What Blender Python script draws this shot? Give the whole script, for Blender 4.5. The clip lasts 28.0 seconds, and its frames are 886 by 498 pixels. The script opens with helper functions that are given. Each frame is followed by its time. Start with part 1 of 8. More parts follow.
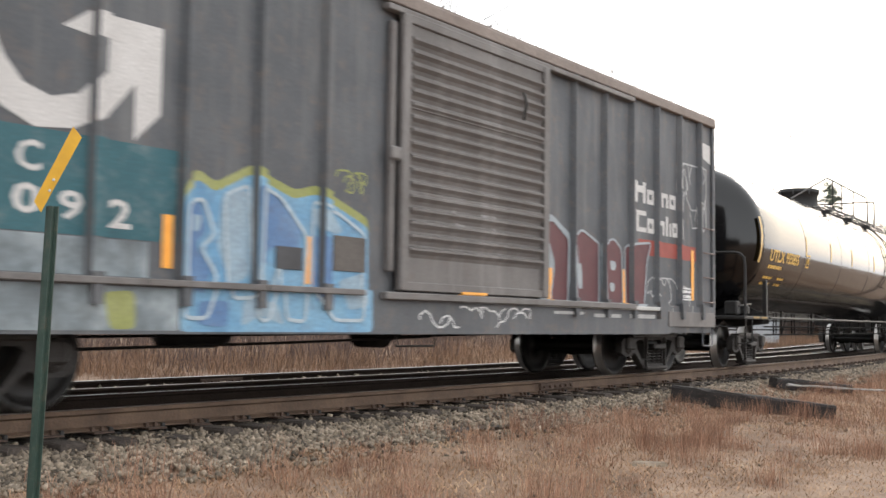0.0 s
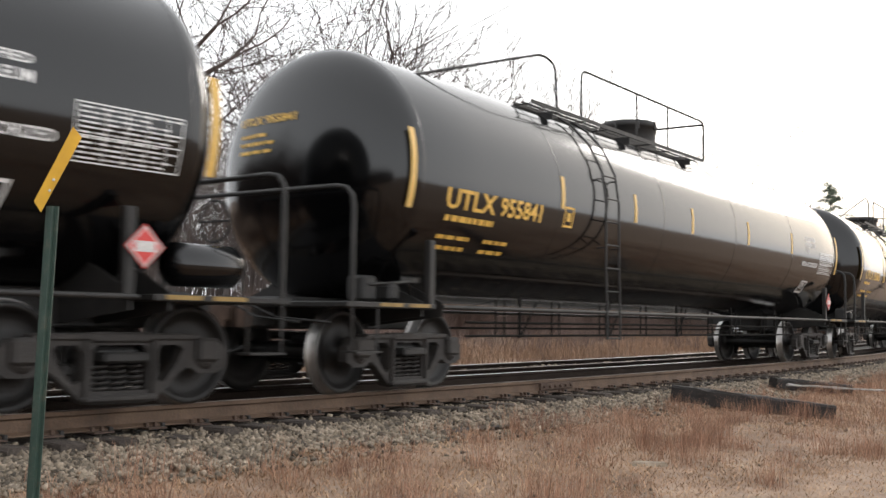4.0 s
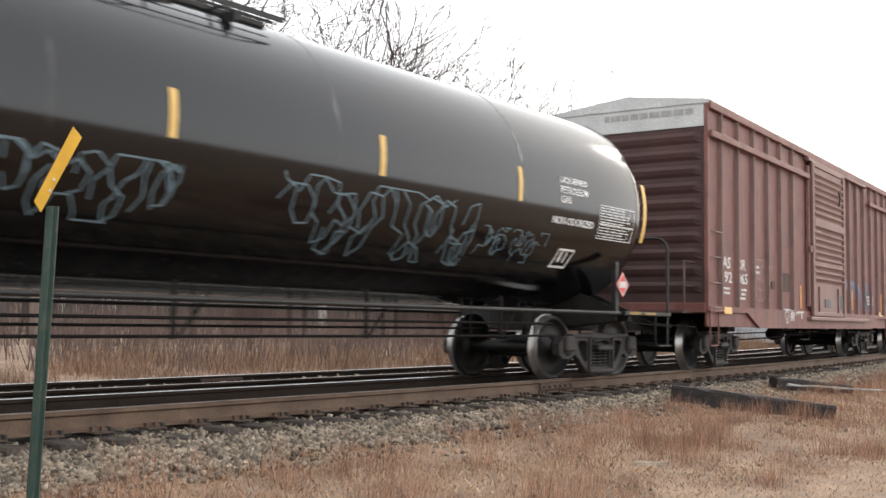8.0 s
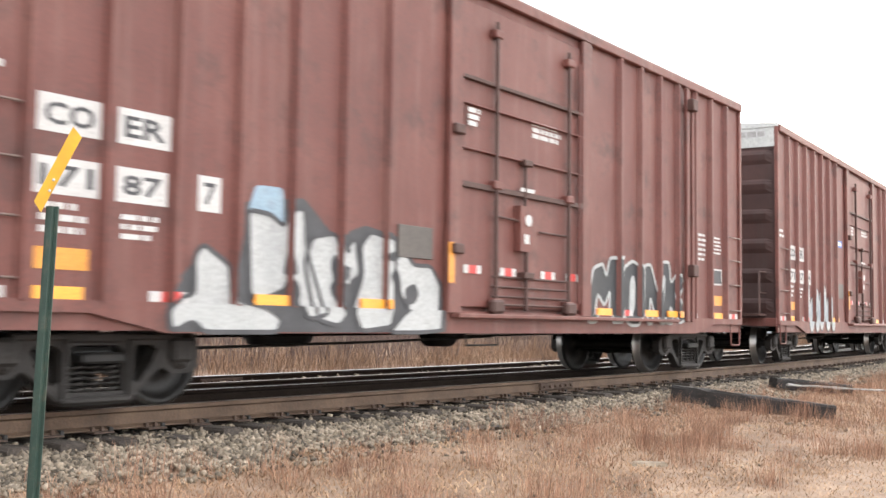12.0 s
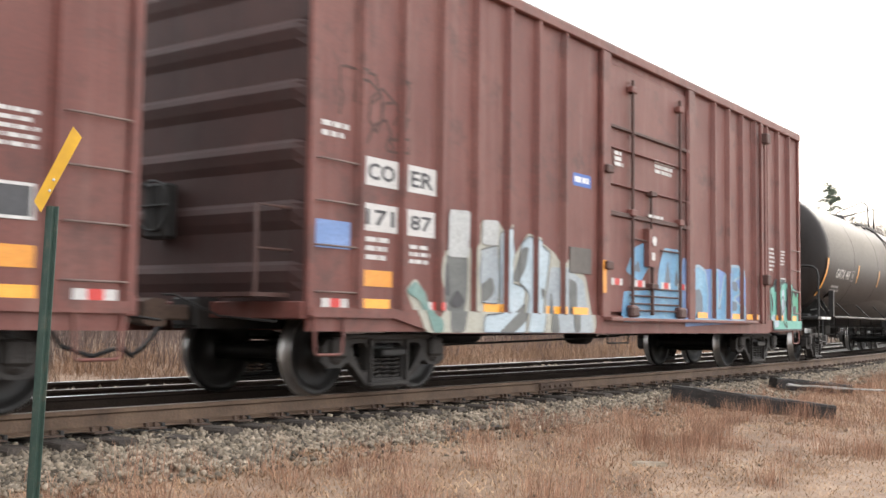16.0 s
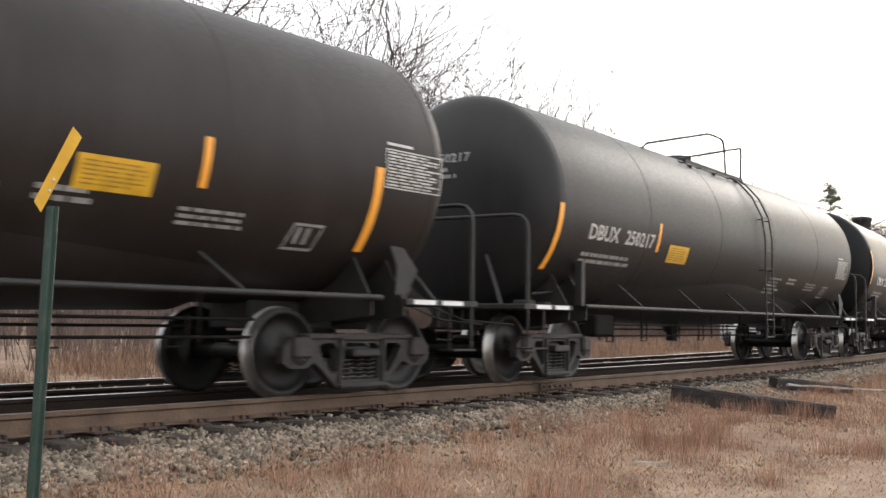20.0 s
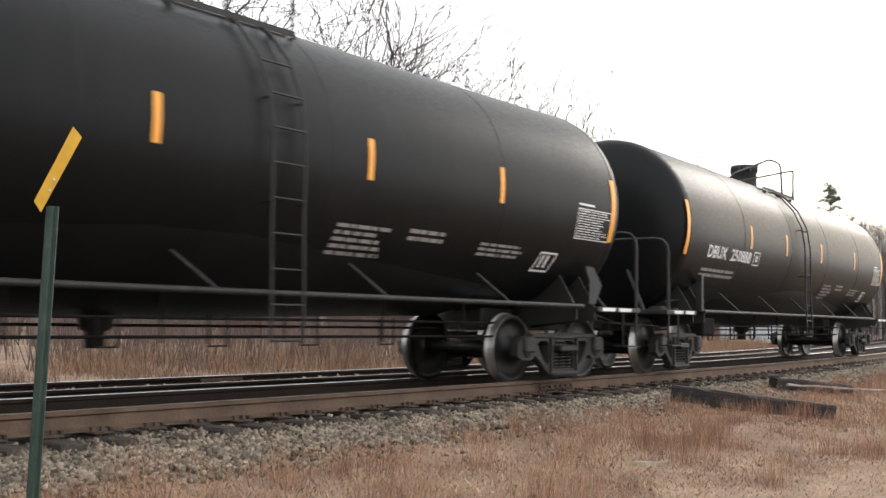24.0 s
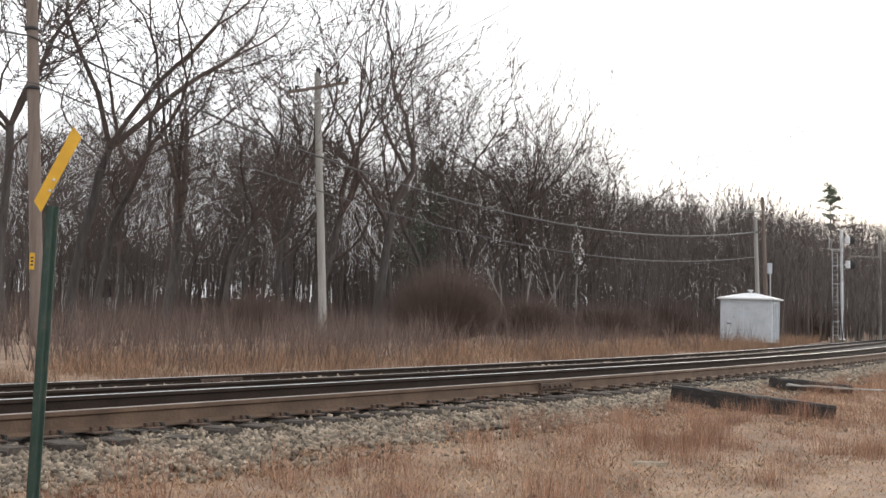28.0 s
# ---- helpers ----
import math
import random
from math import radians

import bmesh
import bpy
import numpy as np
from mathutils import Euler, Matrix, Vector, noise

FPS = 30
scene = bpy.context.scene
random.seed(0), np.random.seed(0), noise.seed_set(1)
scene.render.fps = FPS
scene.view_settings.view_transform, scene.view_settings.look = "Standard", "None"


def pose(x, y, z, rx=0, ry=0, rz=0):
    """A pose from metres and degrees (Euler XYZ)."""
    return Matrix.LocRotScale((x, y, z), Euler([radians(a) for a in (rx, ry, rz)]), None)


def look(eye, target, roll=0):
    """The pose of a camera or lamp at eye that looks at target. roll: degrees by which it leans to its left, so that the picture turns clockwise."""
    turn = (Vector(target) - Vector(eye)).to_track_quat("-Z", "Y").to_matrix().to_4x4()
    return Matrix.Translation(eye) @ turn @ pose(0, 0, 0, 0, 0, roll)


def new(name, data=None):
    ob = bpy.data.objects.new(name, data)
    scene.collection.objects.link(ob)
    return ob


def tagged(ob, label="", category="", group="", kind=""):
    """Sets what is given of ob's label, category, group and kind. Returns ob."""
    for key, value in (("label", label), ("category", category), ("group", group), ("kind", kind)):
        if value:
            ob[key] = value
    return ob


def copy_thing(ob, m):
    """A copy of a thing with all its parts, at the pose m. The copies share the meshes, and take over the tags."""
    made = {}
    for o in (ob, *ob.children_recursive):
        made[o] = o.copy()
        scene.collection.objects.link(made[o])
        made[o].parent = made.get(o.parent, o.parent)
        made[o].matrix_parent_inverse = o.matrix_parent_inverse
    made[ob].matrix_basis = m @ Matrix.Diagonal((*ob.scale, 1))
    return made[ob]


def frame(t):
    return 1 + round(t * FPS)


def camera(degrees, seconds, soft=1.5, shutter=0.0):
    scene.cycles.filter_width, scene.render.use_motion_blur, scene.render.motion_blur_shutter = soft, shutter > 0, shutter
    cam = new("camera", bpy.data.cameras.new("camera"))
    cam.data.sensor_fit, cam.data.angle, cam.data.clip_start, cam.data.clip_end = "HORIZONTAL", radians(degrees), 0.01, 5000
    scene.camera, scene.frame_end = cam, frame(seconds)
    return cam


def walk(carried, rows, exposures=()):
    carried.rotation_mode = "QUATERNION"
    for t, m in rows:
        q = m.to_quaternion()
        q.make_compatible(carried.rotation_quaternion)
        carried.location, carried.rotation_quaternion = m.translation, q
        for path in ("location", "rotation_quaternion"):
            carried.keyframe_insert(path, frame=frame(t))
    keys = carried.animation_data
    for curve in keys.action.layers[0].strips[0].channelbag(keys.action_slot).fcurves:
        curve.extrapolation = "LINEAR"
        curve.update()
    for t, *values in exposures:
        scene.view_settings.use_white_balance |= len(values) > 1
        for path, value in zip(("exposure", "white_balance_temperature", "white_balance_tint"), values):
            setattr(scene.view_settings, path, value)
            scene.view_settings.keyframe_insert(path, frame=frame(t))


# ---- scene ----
from mathutils.geometry import tessellate_polygon

cam = camera(45.13, 28.0, soft=1.5, shutter=0.3)
EYE_Z = 0.981
EYE = (0.0, 0.0, EYE_Z)
PITCH = radians(3.12)
VIEW = look(EYE, (0.0, math.cos(PITCH), EYE_Z + math.sin(PITCH)), 1.89)
EXPOSURE = [(0.0, -0.01), (1.0, -0.08), (2.0, -0.16), (4.0, -0.16), (7.0, -0.16), (8.0, 0.12), (9.0, 0.53), (10.0, 0.80), (12.0, 0.76), (15.0, 0.43), (16.0, 0.42), (17.0, 0.08), (18.5, 0.0), (20.0, -0.01), (25.0, -0.04), (26.0, 0.05), (27.0, 0.14), (28.0, -0.24)]
walk(cam, [(0.0, VIEW), (28.0, VIEW)], exposures=EXPOSURE)

# ---- light ----
world = bpy.data.worlds.new("overcast_sky")
scene.world = world
world.use_nodes = True
wn, wl = world.node_tree.nodes, world.node_tree.links
wn.clear()
w_out = wn.new("ShaderNodeOutputWorld")
w_bg = wn.new("ShaderNodeBackground")
w_sky = wn.new("ShaderNodeTexSky")
w_sky.sky_type = "NISHITA"
w_sky.sun_disc = False
w_sky.sun_elevation = radians(14)
w_sky.sun_rotation = radians(35)
w_sky.dust_density = 6.0
w_sky.ozone_density = 0.5
w_mix = wn.new("ShaderNodeMixRGB")
w_mix.inputs[0].default_value = 0.88
w_mix.inputs[2].default_value = (10.6, 10.8, 11.1, 1)
w_bg.inputs[1].default_value = 0.10
wl.new(w_sky.outputs[0], w_mix.inputs[1])
w_tc = wn.new("ShaderNodeTexCoord")
w_xyz = wn.new("ShaderNodeSeparateXYZ")
w_range = wn.new("ShaderNodeMapRange")
w_range.inputs[1].default_value, w_range.inputs[2].default_value = 0.05, 0.7
w_range.inputs[3].default_value, w_range.inputs[4].default_value = 2.3, 1.8
w_gain = wn.new("ShaderNodeVectorMath")
w_gain.operation = "SCALE"
wl.new(w_tc.outputs["Generated"], w_xyz.inputs[0])
wl.new(w_xyz.outputs[2], w_range.inputs[0])
wl.new(w_mix.outputs[0], w_gain.inputs[0])
wl.new(w_range.outputs[0], w_gain.inputs[3])
wl.new(w_gain.outputs[0], w_bg.inputs[0])
wl.new(w_bg.outputs[0], w_out.inputs[0])

sun_data = bpy.data.lights.new("sun", "SUN")
sun_data.energy = 0.6
sun_data.angle = radians(14)
sun_data.color = (1.0, 0.94, 0.88)
sun = new("sun", sun_data)
sun.matrix_basis = look((0, 0, 40), (-40 * math.sin(radians(35)), -40 * math.cos(radians(35)), 40 - 40 * math.tan(radians(22))))


# ---- materials ----
def material(name, colors, scale=4.0, fine=60.0, rough=0.7, metal=0.0, bump=0.2, bump_scale=None, stretch=(1, 1, 1), spread=0.0, rough_var=0.1, streak=None, grime=None, spec=0.5):
    """A surface with colour patches at one scale, grain at a finer one, optional streaks and grime."""
    m = bpy.data.materials.new(name)
    m.use_nodes = True
    n, l = m.node_tree.nodes, m.node_tree.links
    b = n["Principled BSDF"]
    tc = n.new("ShaderNodeTexCoord")
    mp = n.new("ShaderNodeMapping")
    mp.inputs["Scale"].default_value = stretch
    l.new(tc.outputs["Object"], mp.inputs[0])
    big = n.new("ShaderNodeTexNoise")
    big.inputs["Scale"].default_value = scale
    big.inputs["Detail"].default_value = 6
    big.inputs["Roughness"].default_value = 0.62
    l.new(mp.outputs[0], big.inputs[0])
    small = n.new("ShaderNodeTexNoise")
    small.inputs["Scale"].default_value = fine
    small.inputs["Detail"].default_value = 4
    l.new(mp.outputs[0], small.inputs[0])
    ramp = n.new("ShaderNodeValToRGB")
    e = ramp.color_ramp.elements
    lo, hi = 0.3, 0.7
    e[0].position, e[1].position = lo, hi
    e[0].color = (*colors[0], 1)
    e[1].color = (*colors[-1], 1)
    for i, c in enumerate(colors[1:-1]):
        k = e.new(lo + (hi - lo) * (i + 1) / (len(colors) - 1))
        k.color = (*c, 1)
    l.new(big.outputs[0], ramp.inputs[0])
    col = ramp.outputs[0]

    def blend(mode, fac, a, bb):
        x = n.new("ShaderNodeMixRGB")
        x.blend_type = mode
        for i, s in ((0, fac), (1, a), (2, bb)):
            if isinstance(s, (int, float)):
                x.inputs[i].default_value = s
            elif isinstance(s, tuple):
                x.inputs[i].default_value = s
            else:
                l.new(s, x.inputs[i])
        return x.outputs[0]

    def curve(src, a, bb, y0, y1):
        r = n.new("ShaderNodeMapRange")
        r.inputs[1].default_value, r.inputs[2].default_value = a, bb
        r.inputs[3].default_value, r.inputs[4].default_value = y0, y1
        l.new(src, r.inputs[0])
        return r.outputs[0]

    grain = curve(small.outputs[0], 0.3, 0.7, 0.82, 1.16)
    x = n.new("ShaderNodeVectorMath")
    x.operation = "SCALE"
    l.new(col, x.inputs[0])
    l.new(grain, x.inputs[3])
    col = x.outputs[0]
    if streak:
        sc, color, amount = streak
        sm = n.new("ShaderNodeMapping")
        sm.inputs["Scale"].default_value = sc
        l.new(tc.outputs["Object"], sm.inputs[0])
        sn = n.new("ShaderNodeTexNoise")
        sn.inputs["Scale"].default_value = 1.0
        sn.inputs["Detail"].default_value = 5
        sn.inputs["Roughness"].default_value = 0.7
        l.new(sm.outputs[0], sn.inputs[0])
        col = blend("MIX", curve(sn.outputs[0], 0.5, 0.75, 0.0, amount), col, (*color, 1))
    if grime:
        gs, color, amount = grime
        gn = n.new("ShaderNodeTexNoise")
        gn.inputs["Scale"].default_value = gs
        gn.inputs["Detail"].default_value = 8
        gn.inputs["Roughness"].default_value = 0.75
        l.new(tc.outputs["Object"], gn.inputs[0])
        col = blend("MIX", curve(gn.outputs[0], 0.52, 0.68, 0.0, amount), col, (*color, 1))
    if spread:
        oi = n.new("ShaderNodeObjectInfo")
        geo = n.new("ShaderNodeNewGeometry")
        add = n.new("ShaderNodeMath")
        add.operation = "ADD"
        l.new(oi.outputs["Random"], add.inputs[0])
        l.new(geo.outputs["Random Per Island"], add.inputs[1])
        fr = n.new("ShaderNodeMath")
        fr.operation = "FRACT"
        l.new(add.outputs[0], fr.inputs[0])
        y = n.new("ShaderNodeVectorMath")
        y.operation = "SCALE"
        l.new(col, y.inputs[0])
        l.new(curve(fr.outputs[0], 0, 1, 1 - spread, 1 + spread), y.inputs[3])
        col = y.outputs[0]
    l.new(col, b.inputs["Base Color"])
    l.new(curve(small.outputs[0], 0.2, 0.8, rough - rough_var, min(1, rough + rough_var)), b.inputs["Roughness"])
    b.inputs["Metallic"].default_value = metal
    b.inputs["Specular IOR Level"].default_value = spec
    if bump:
        bn = n.new("ShaderNodeBump")
        bn.inputs["Strength"].default_value = bump
        bn.inputs["Distance"].default_value = 0.02
        src = small
        if bump_scale:
            src = n.new("ShaderNodeTexNoise")
            src.inputs["Scale"].default_value = bump_scale
            src.inputs["Detail"].default_value = 5
            l.new(mp.outputs[0], src.inputs[0])
        l.new(src.outputs[0], bn.inputs["Height"])
        l.new(bn.outputs[0], b.inputs["Normal"])
    return m


M = {}
M["soil"] = material("dry_ground", [(0.15, 0.094, 0.062), (0.24, 0.158, 0.105), (0.37, 0.262, 0.182)], 1.4, 30, 0.95, bump=0.9, grime=(3.5, (0.24, 0.21, 0.18), 0.6))
# bed colour far darker than the stones, standing in for shadow under the train
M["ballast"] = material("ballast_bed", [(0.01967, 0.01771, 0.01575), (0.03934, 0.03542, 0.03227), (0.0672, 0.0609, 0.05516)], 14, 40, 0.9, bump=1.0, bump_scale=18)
M["stone"] = material("ballast_stone", [(0.104, 0.08134, 0.0585), (0.1924, 0.1539, 0.1125), (0.3016, 0.245, 0.1845)], 3, 45, 0.88, bump=0.3, spread=0.7)
M["grass"] = material("dry_grass", [(0.2236, 0.1253, 0.0715), (0.324, 0.1987, 0.1166), (0.4471, 0.3154, 0.1944)], 0.9, 9, 0.8, bump=0, spread=0.5)
M["tallgrass"] = material("tall_dry_grass", [(0.175, 0.098, 0.058), (0.265, 0.158, 0.096), (0.37, 0.238, 0.152)], 0.5, 9, 0.8, bump=0, spread=0.45)
M["rail_side"] = material("rusty_rail_steel", [(0.0698, 0.0424, 0.0269), (0.106, 0.0656, 0.0419), (0.139, 0.0884, 0.0564)], 3, 40, 0.75, 0.15, bump=0.3, stretch=(0.3, 1, 1))
# rail steel with the train's shadow put into its colour, for inner and far rails
M["rail_shaded"] = material("train_shaded_rail_steel", [(0.026, 0.018, 0.014), (0.045, 0.031, 0.024)], 3, 40, 0.85, 0.1, bump=0.3, stretch=(0.3, 1, 1), spec=0.2)
M["rail_top"] = material("polished_rail_steel", [(0.496, 0.484, 0.471), (0.558, 0.552, 0.546)], 2, 60, 0.30, 1.0, bump=0.0)
M["rail_worn"] = material("dull_worn_rail_steel", [(0.20, 0.165, 0.14), (0.30, 0.26, 0.23)], 2, 50, 0.5, 0.55, bump=0.0, stretch=(0.3, 1, 1))
M["tie"] = material("weathered_tie_wood", [(0.02633, 0.02039, 0.01661), (0.05643, 0.04361, 0.03537), (0.09032, 0.07371, 0.06021)], 3, 30, 0.9, bump=0.6, stretch=(6, 1, 6), spread=0.3)
M["bark"] = material("grey_bark", [(0.03927, 0.03332, 0.03052), (0.06477, 0.05644, 0.05185), (0.09265, 0.08296, 0.07616)], 2.5, 25, 0.9, bump=0.6, stretch=(4, 4, 0.7), spread=0.25)
M["twig"] = material("bare_twig", [(0.06632, 0.0496, 0.04272), (0.1048, 0.08, 0.06896)], 2, 12, 0.9, bump=0, spread=0.3)
M["thicket"] = material("bare_thicket_stems", [(0.07691, 0.06153, 0.05551), (0.1237, 0.1016, 0.09231)], 0.25, 12, 0.9, bump=0, spread=0.35)
M["birch"] = material("birch_bark", [(0.204, 0.187, 0.17), (0.286, 0.272, 0.252)], 2.5, 14, 0.85, bump=0.2, stretch=(1, 1, 4), spread=0.2)
M["brush"] = material("bare_brush", [(0.105, 0.072, 0.060), (0.165, 0.116, 0.098)], 1.5, 12, 0.9, bump=0, spread=0.35)
M["pine"] = material("pine_needles", [(0.06, 0.078, 0.051), (0.1275, 0.147, 0.099)], 2, 20, 0.85, bump=0, spread=0.35)
M["creosote"] = material("creosoted_timber", [(0.0096, 0.0078, 0.0072), (0.0204, 0.0162, 0.0144), (0.039, 0.0312, 0.027)], 3, 30, 0.85, bump=0.6, stretch=(2, 2, 5))
M["mast_paint"] = material("aluminium_mast_paint", [(0.52, 0.53, 0.54), (0.66, 0.67, 0.68)], 2.5, 40, 0.55, bump=0.05)
M["pole"] = material("grey_pole_wood", [(0.25, 0.235, 0.215), (0.36, 0.345, 0.32)], 2, 30, 0.85, bump=0.4, stretch=(6, 6, 0.4))
M["pole_brown"] = material("brown_pole_wood", [(0.14, 0.105, 0.085), (0.21, 0.165, 0.14)], 2, 30, 0.85, bump=0.4, stretch=(6, 6, 0.4))
M["galv"] = material("galvanised_steel", [(0.42, 0.44, 0.46), (0.58, 0.60, 0.62)], 2.5, 40, 0.5, 0.5, bump=0.05)
M["shed_paint"] = material("pale_grey_shed_paint", [(0.37, 0.392, 0.414), (0.444, 0.466, 0.488), (0.503, 0.518, 0.533)], 1.4, 30, 0.6, 0.1, bump=0.05, grime=(1.3, (0.40, 0.45, 0.52), 0.5))
M["shed_roof"] = material("white_roof_metal", [(0.595, 0.603, 0.612), (0.68, 0.68, 0.68)], 1.5, 20, 0.5, bump=0.05)
M["wire"] = material("weathered_cable", [(0.063, 0.0612, 0.0594), (0.108, 0.106, 0.104)], 4, 40, 0.4, 0.1, bump=0)
M["black"] = material("black_rubber", [(0.012, 0.012, 0.012), (0.03, 0.03, 0.03)], 4, 40, 0.6, bump=0.1)
M["glass_dark"] = material("dark_lens", [(0.01, 0.012, 0.02), (0.02, 0.02, 0.03)], 4, 40, 0.15, bump=0)
# near-black matt steel with weak reflection for parts beneath the cars
M["under_black"] = material("matt_black_underframe_steel", [(0.008, 0.0075, 0.007), (0.018, 0.016, 0.0145)], 5, 40, 0.9, bump=0.2, spec=0.12)
M["yellow"] = material("yellow_sign_paint", [(0.58, 0.315, 0.014), (0.66, 0.375, 0.022)], 3, 7, 0.45, bump=0.03)
M["green_post"] = material("dark_green_post_paint", [(0.010, 0.030, 0.022), (0.022, 0.052, 0.038)], 9, 60, 0.55, bump=0.1, grime=(9, (0.10, 0.07, 0.05), 0.5))
M["tank_black"] = material("glossy_black_tank_paint", [(0.0012, 0.0012, 0.0014), (0.0020, 0.0020, 0.0022)], 1.1, 25, 0.12, bump=0.006, bump_scale=1.2, rough_var=0.03, spec=0.52, streak=((0.9, 0.9, 0.18), (0.004, 0.004, 0.0042), 0.4))
M["tank_dusty"] = material("dusty_black_tank_paint", [(0.008755, 0.008017, 0.008017), (0.01236, 0.01126, 0.01096), (0.0153, 0.01383, 0.0131)], 0.8, 25, 0.48, spec=0.30, bump=0.03, bump_scale=6, streak=((0.8, 0.8, 0.2), (0.033, 0.029, 0.027), 0.5))
M["tank_brown"] = material("brown_black_tank_paint", [(0.01369, 0.009684, 0.008503), (0.01819, 0.01323, 0.01151), (0.02273, 0.01659, 0.01435)], 0.8, 25, 0.52, spec=0.28, bump=0.03, bump_scale=6, streak=((0.8, 0.8, 0.2), (0.045, 0.038, 0.034), 0.5))
M["steel_black"] = material("grimy_black_steel", [(0.008625, 0.008175, 0.00765), (0.01582, 0.0144, 0.01342), (0.024, 0.02115, 0.0192)], 5, 40, 0.6, 0.1, bump=0.2)
M["cast"] = material("dusty_cast_steel", [(0.01717, 0.01479, 0.01343), (0.02865, 0.02482, 0.02244), (0.04293, 0.03723, 0.0334)], 4, 40, 0.7, 0.1, bump=0.4)
M["wheel"] = material("wheel_steel", [(0.007644, 0.006552, 0.005928), (0.0142, 0.01222, 0.01092)], 4, 40, 0.5, 0.3, bump=0.15)
M["tread"] = material("polished_wheel_tread", [(0.28, 0.265, 0.25), (0.40, 0.385, 0.37)], 3, 40, 0.34, 0.9, bump=0.05)
M["rust"] = material("rusty_steel", [(0.055, 0.034, 0.025), (0.10, 0.064, 0.046)], 5, 40, 0.85, 0.1, bump=0.3)
M["box_red"] = material("faded_red_brown_paint", [(0.1166, 0.0359, 0.02741), (0.1426, 0.04656, 0.03652), (0.1705, 0.06291, 0.04934)], 0.9, 30, 0.6, bump=0.08, streak=((5.0, 5.0, 0.30), (0.205, 0.105, 0.086), 0.75), grime=(1.7, (0.070, 0.030, 0.025), 0.85))
M["box_grey"] = material("faded_dark_grey_paint", [(0.05859, 0.06287, 0.06975), (0.07793, 0.08296, 0.09133), (0.1004, 0.106, 0.1135)], 0.9, 30, 0.6, bump=0.08, streak=((3.5, 3.5, 0.35), (0.19, 0.185, 0.18), 0.6), grime=(6, (0.17, 0.125, 0.10), 0.5))
M["box_grey_brown"] = material("dusty_grey_brown_paint", [(0.0969, 0.08797, 0.08398), (0.1273, 0.1178, 0.1121), (0.1643, 0.152, 0.1453)], 0.9, 30, 0.6, bump=0.08, streak=((3.5, 3.5, 0.35), (0.25, 0.235, 0.225), 0.6), grime=(6, (0.13, 0.105, 0.09), 0.6))
M["door_pink"] = material("faded_pink_brown_paint", [(0.144, 0.072, 0.06003), (0.1782, 0.0963, 0.08127), (0.2133, 0.1242, 0.108)], 0.9, 30, 0.6, bump=0.08, streak=((3.5, 3.5, 0.35), (0.165, 0.075, 0.063), 0.6))
M["tank_matt"] = material("matt_black_tank_paint", [(0.003648, 0.00384, 0.004224), (0.005376, 0.005568, 0.005952)], 0.8, 25, 0.42, bump=0.015, bump_scale=6, spec=0.17, streak=((0.8, 0.8, 0.2), (0.017, 0.0165, 0.0165), 0.4))
M["roof_galv"] = material("weathered_roof_sheet", [(0.357, 0.357, 0.348), (0.468, 0.468, 0.451)], 1.5, 30, 0.55, 0.4, bump=0.05)
M["roof_tan"] = material("dull_tan_roof_edge", [(0.18, 0.143, 0.124), (0.247, 0.206, 0.18)], 1.5, 30, 0.75, bump=0.1)
M["reflector"] = material("yellow_reflective_tape", [(0.8448, 0.3445, 0.033), (0.912, 0.4115, 0.055)], 6, 60, 0.4, bump=0.02)
M["reflector_pale"] = material("faded_yellow_tape", [(0.62, 0.387, 0.09), (0.72, 0.468, 0.144)], 6, 60, 0.45, bump=0.02)
M["white_paint"] = material("white_stencil_paint", [(0.62, 0.61, 0.60), (0.76, 0.76, 0.75)], 7, 60, 0.6, bump=0.02)
M["yellow_paint"] = material("yellow_stencil_paint", [(0.62, 0.36, 0.06), (0.75, 0.46, 0.09)], 7, 60, 0.55, bump=0.02)
M["grey_paint"] = material("dull_grey_stencil_paint", [(0.20, 0.19, 0.185), (0.33, 0.32, 0.31)], 7, 60, 0.6, bump=0.02)


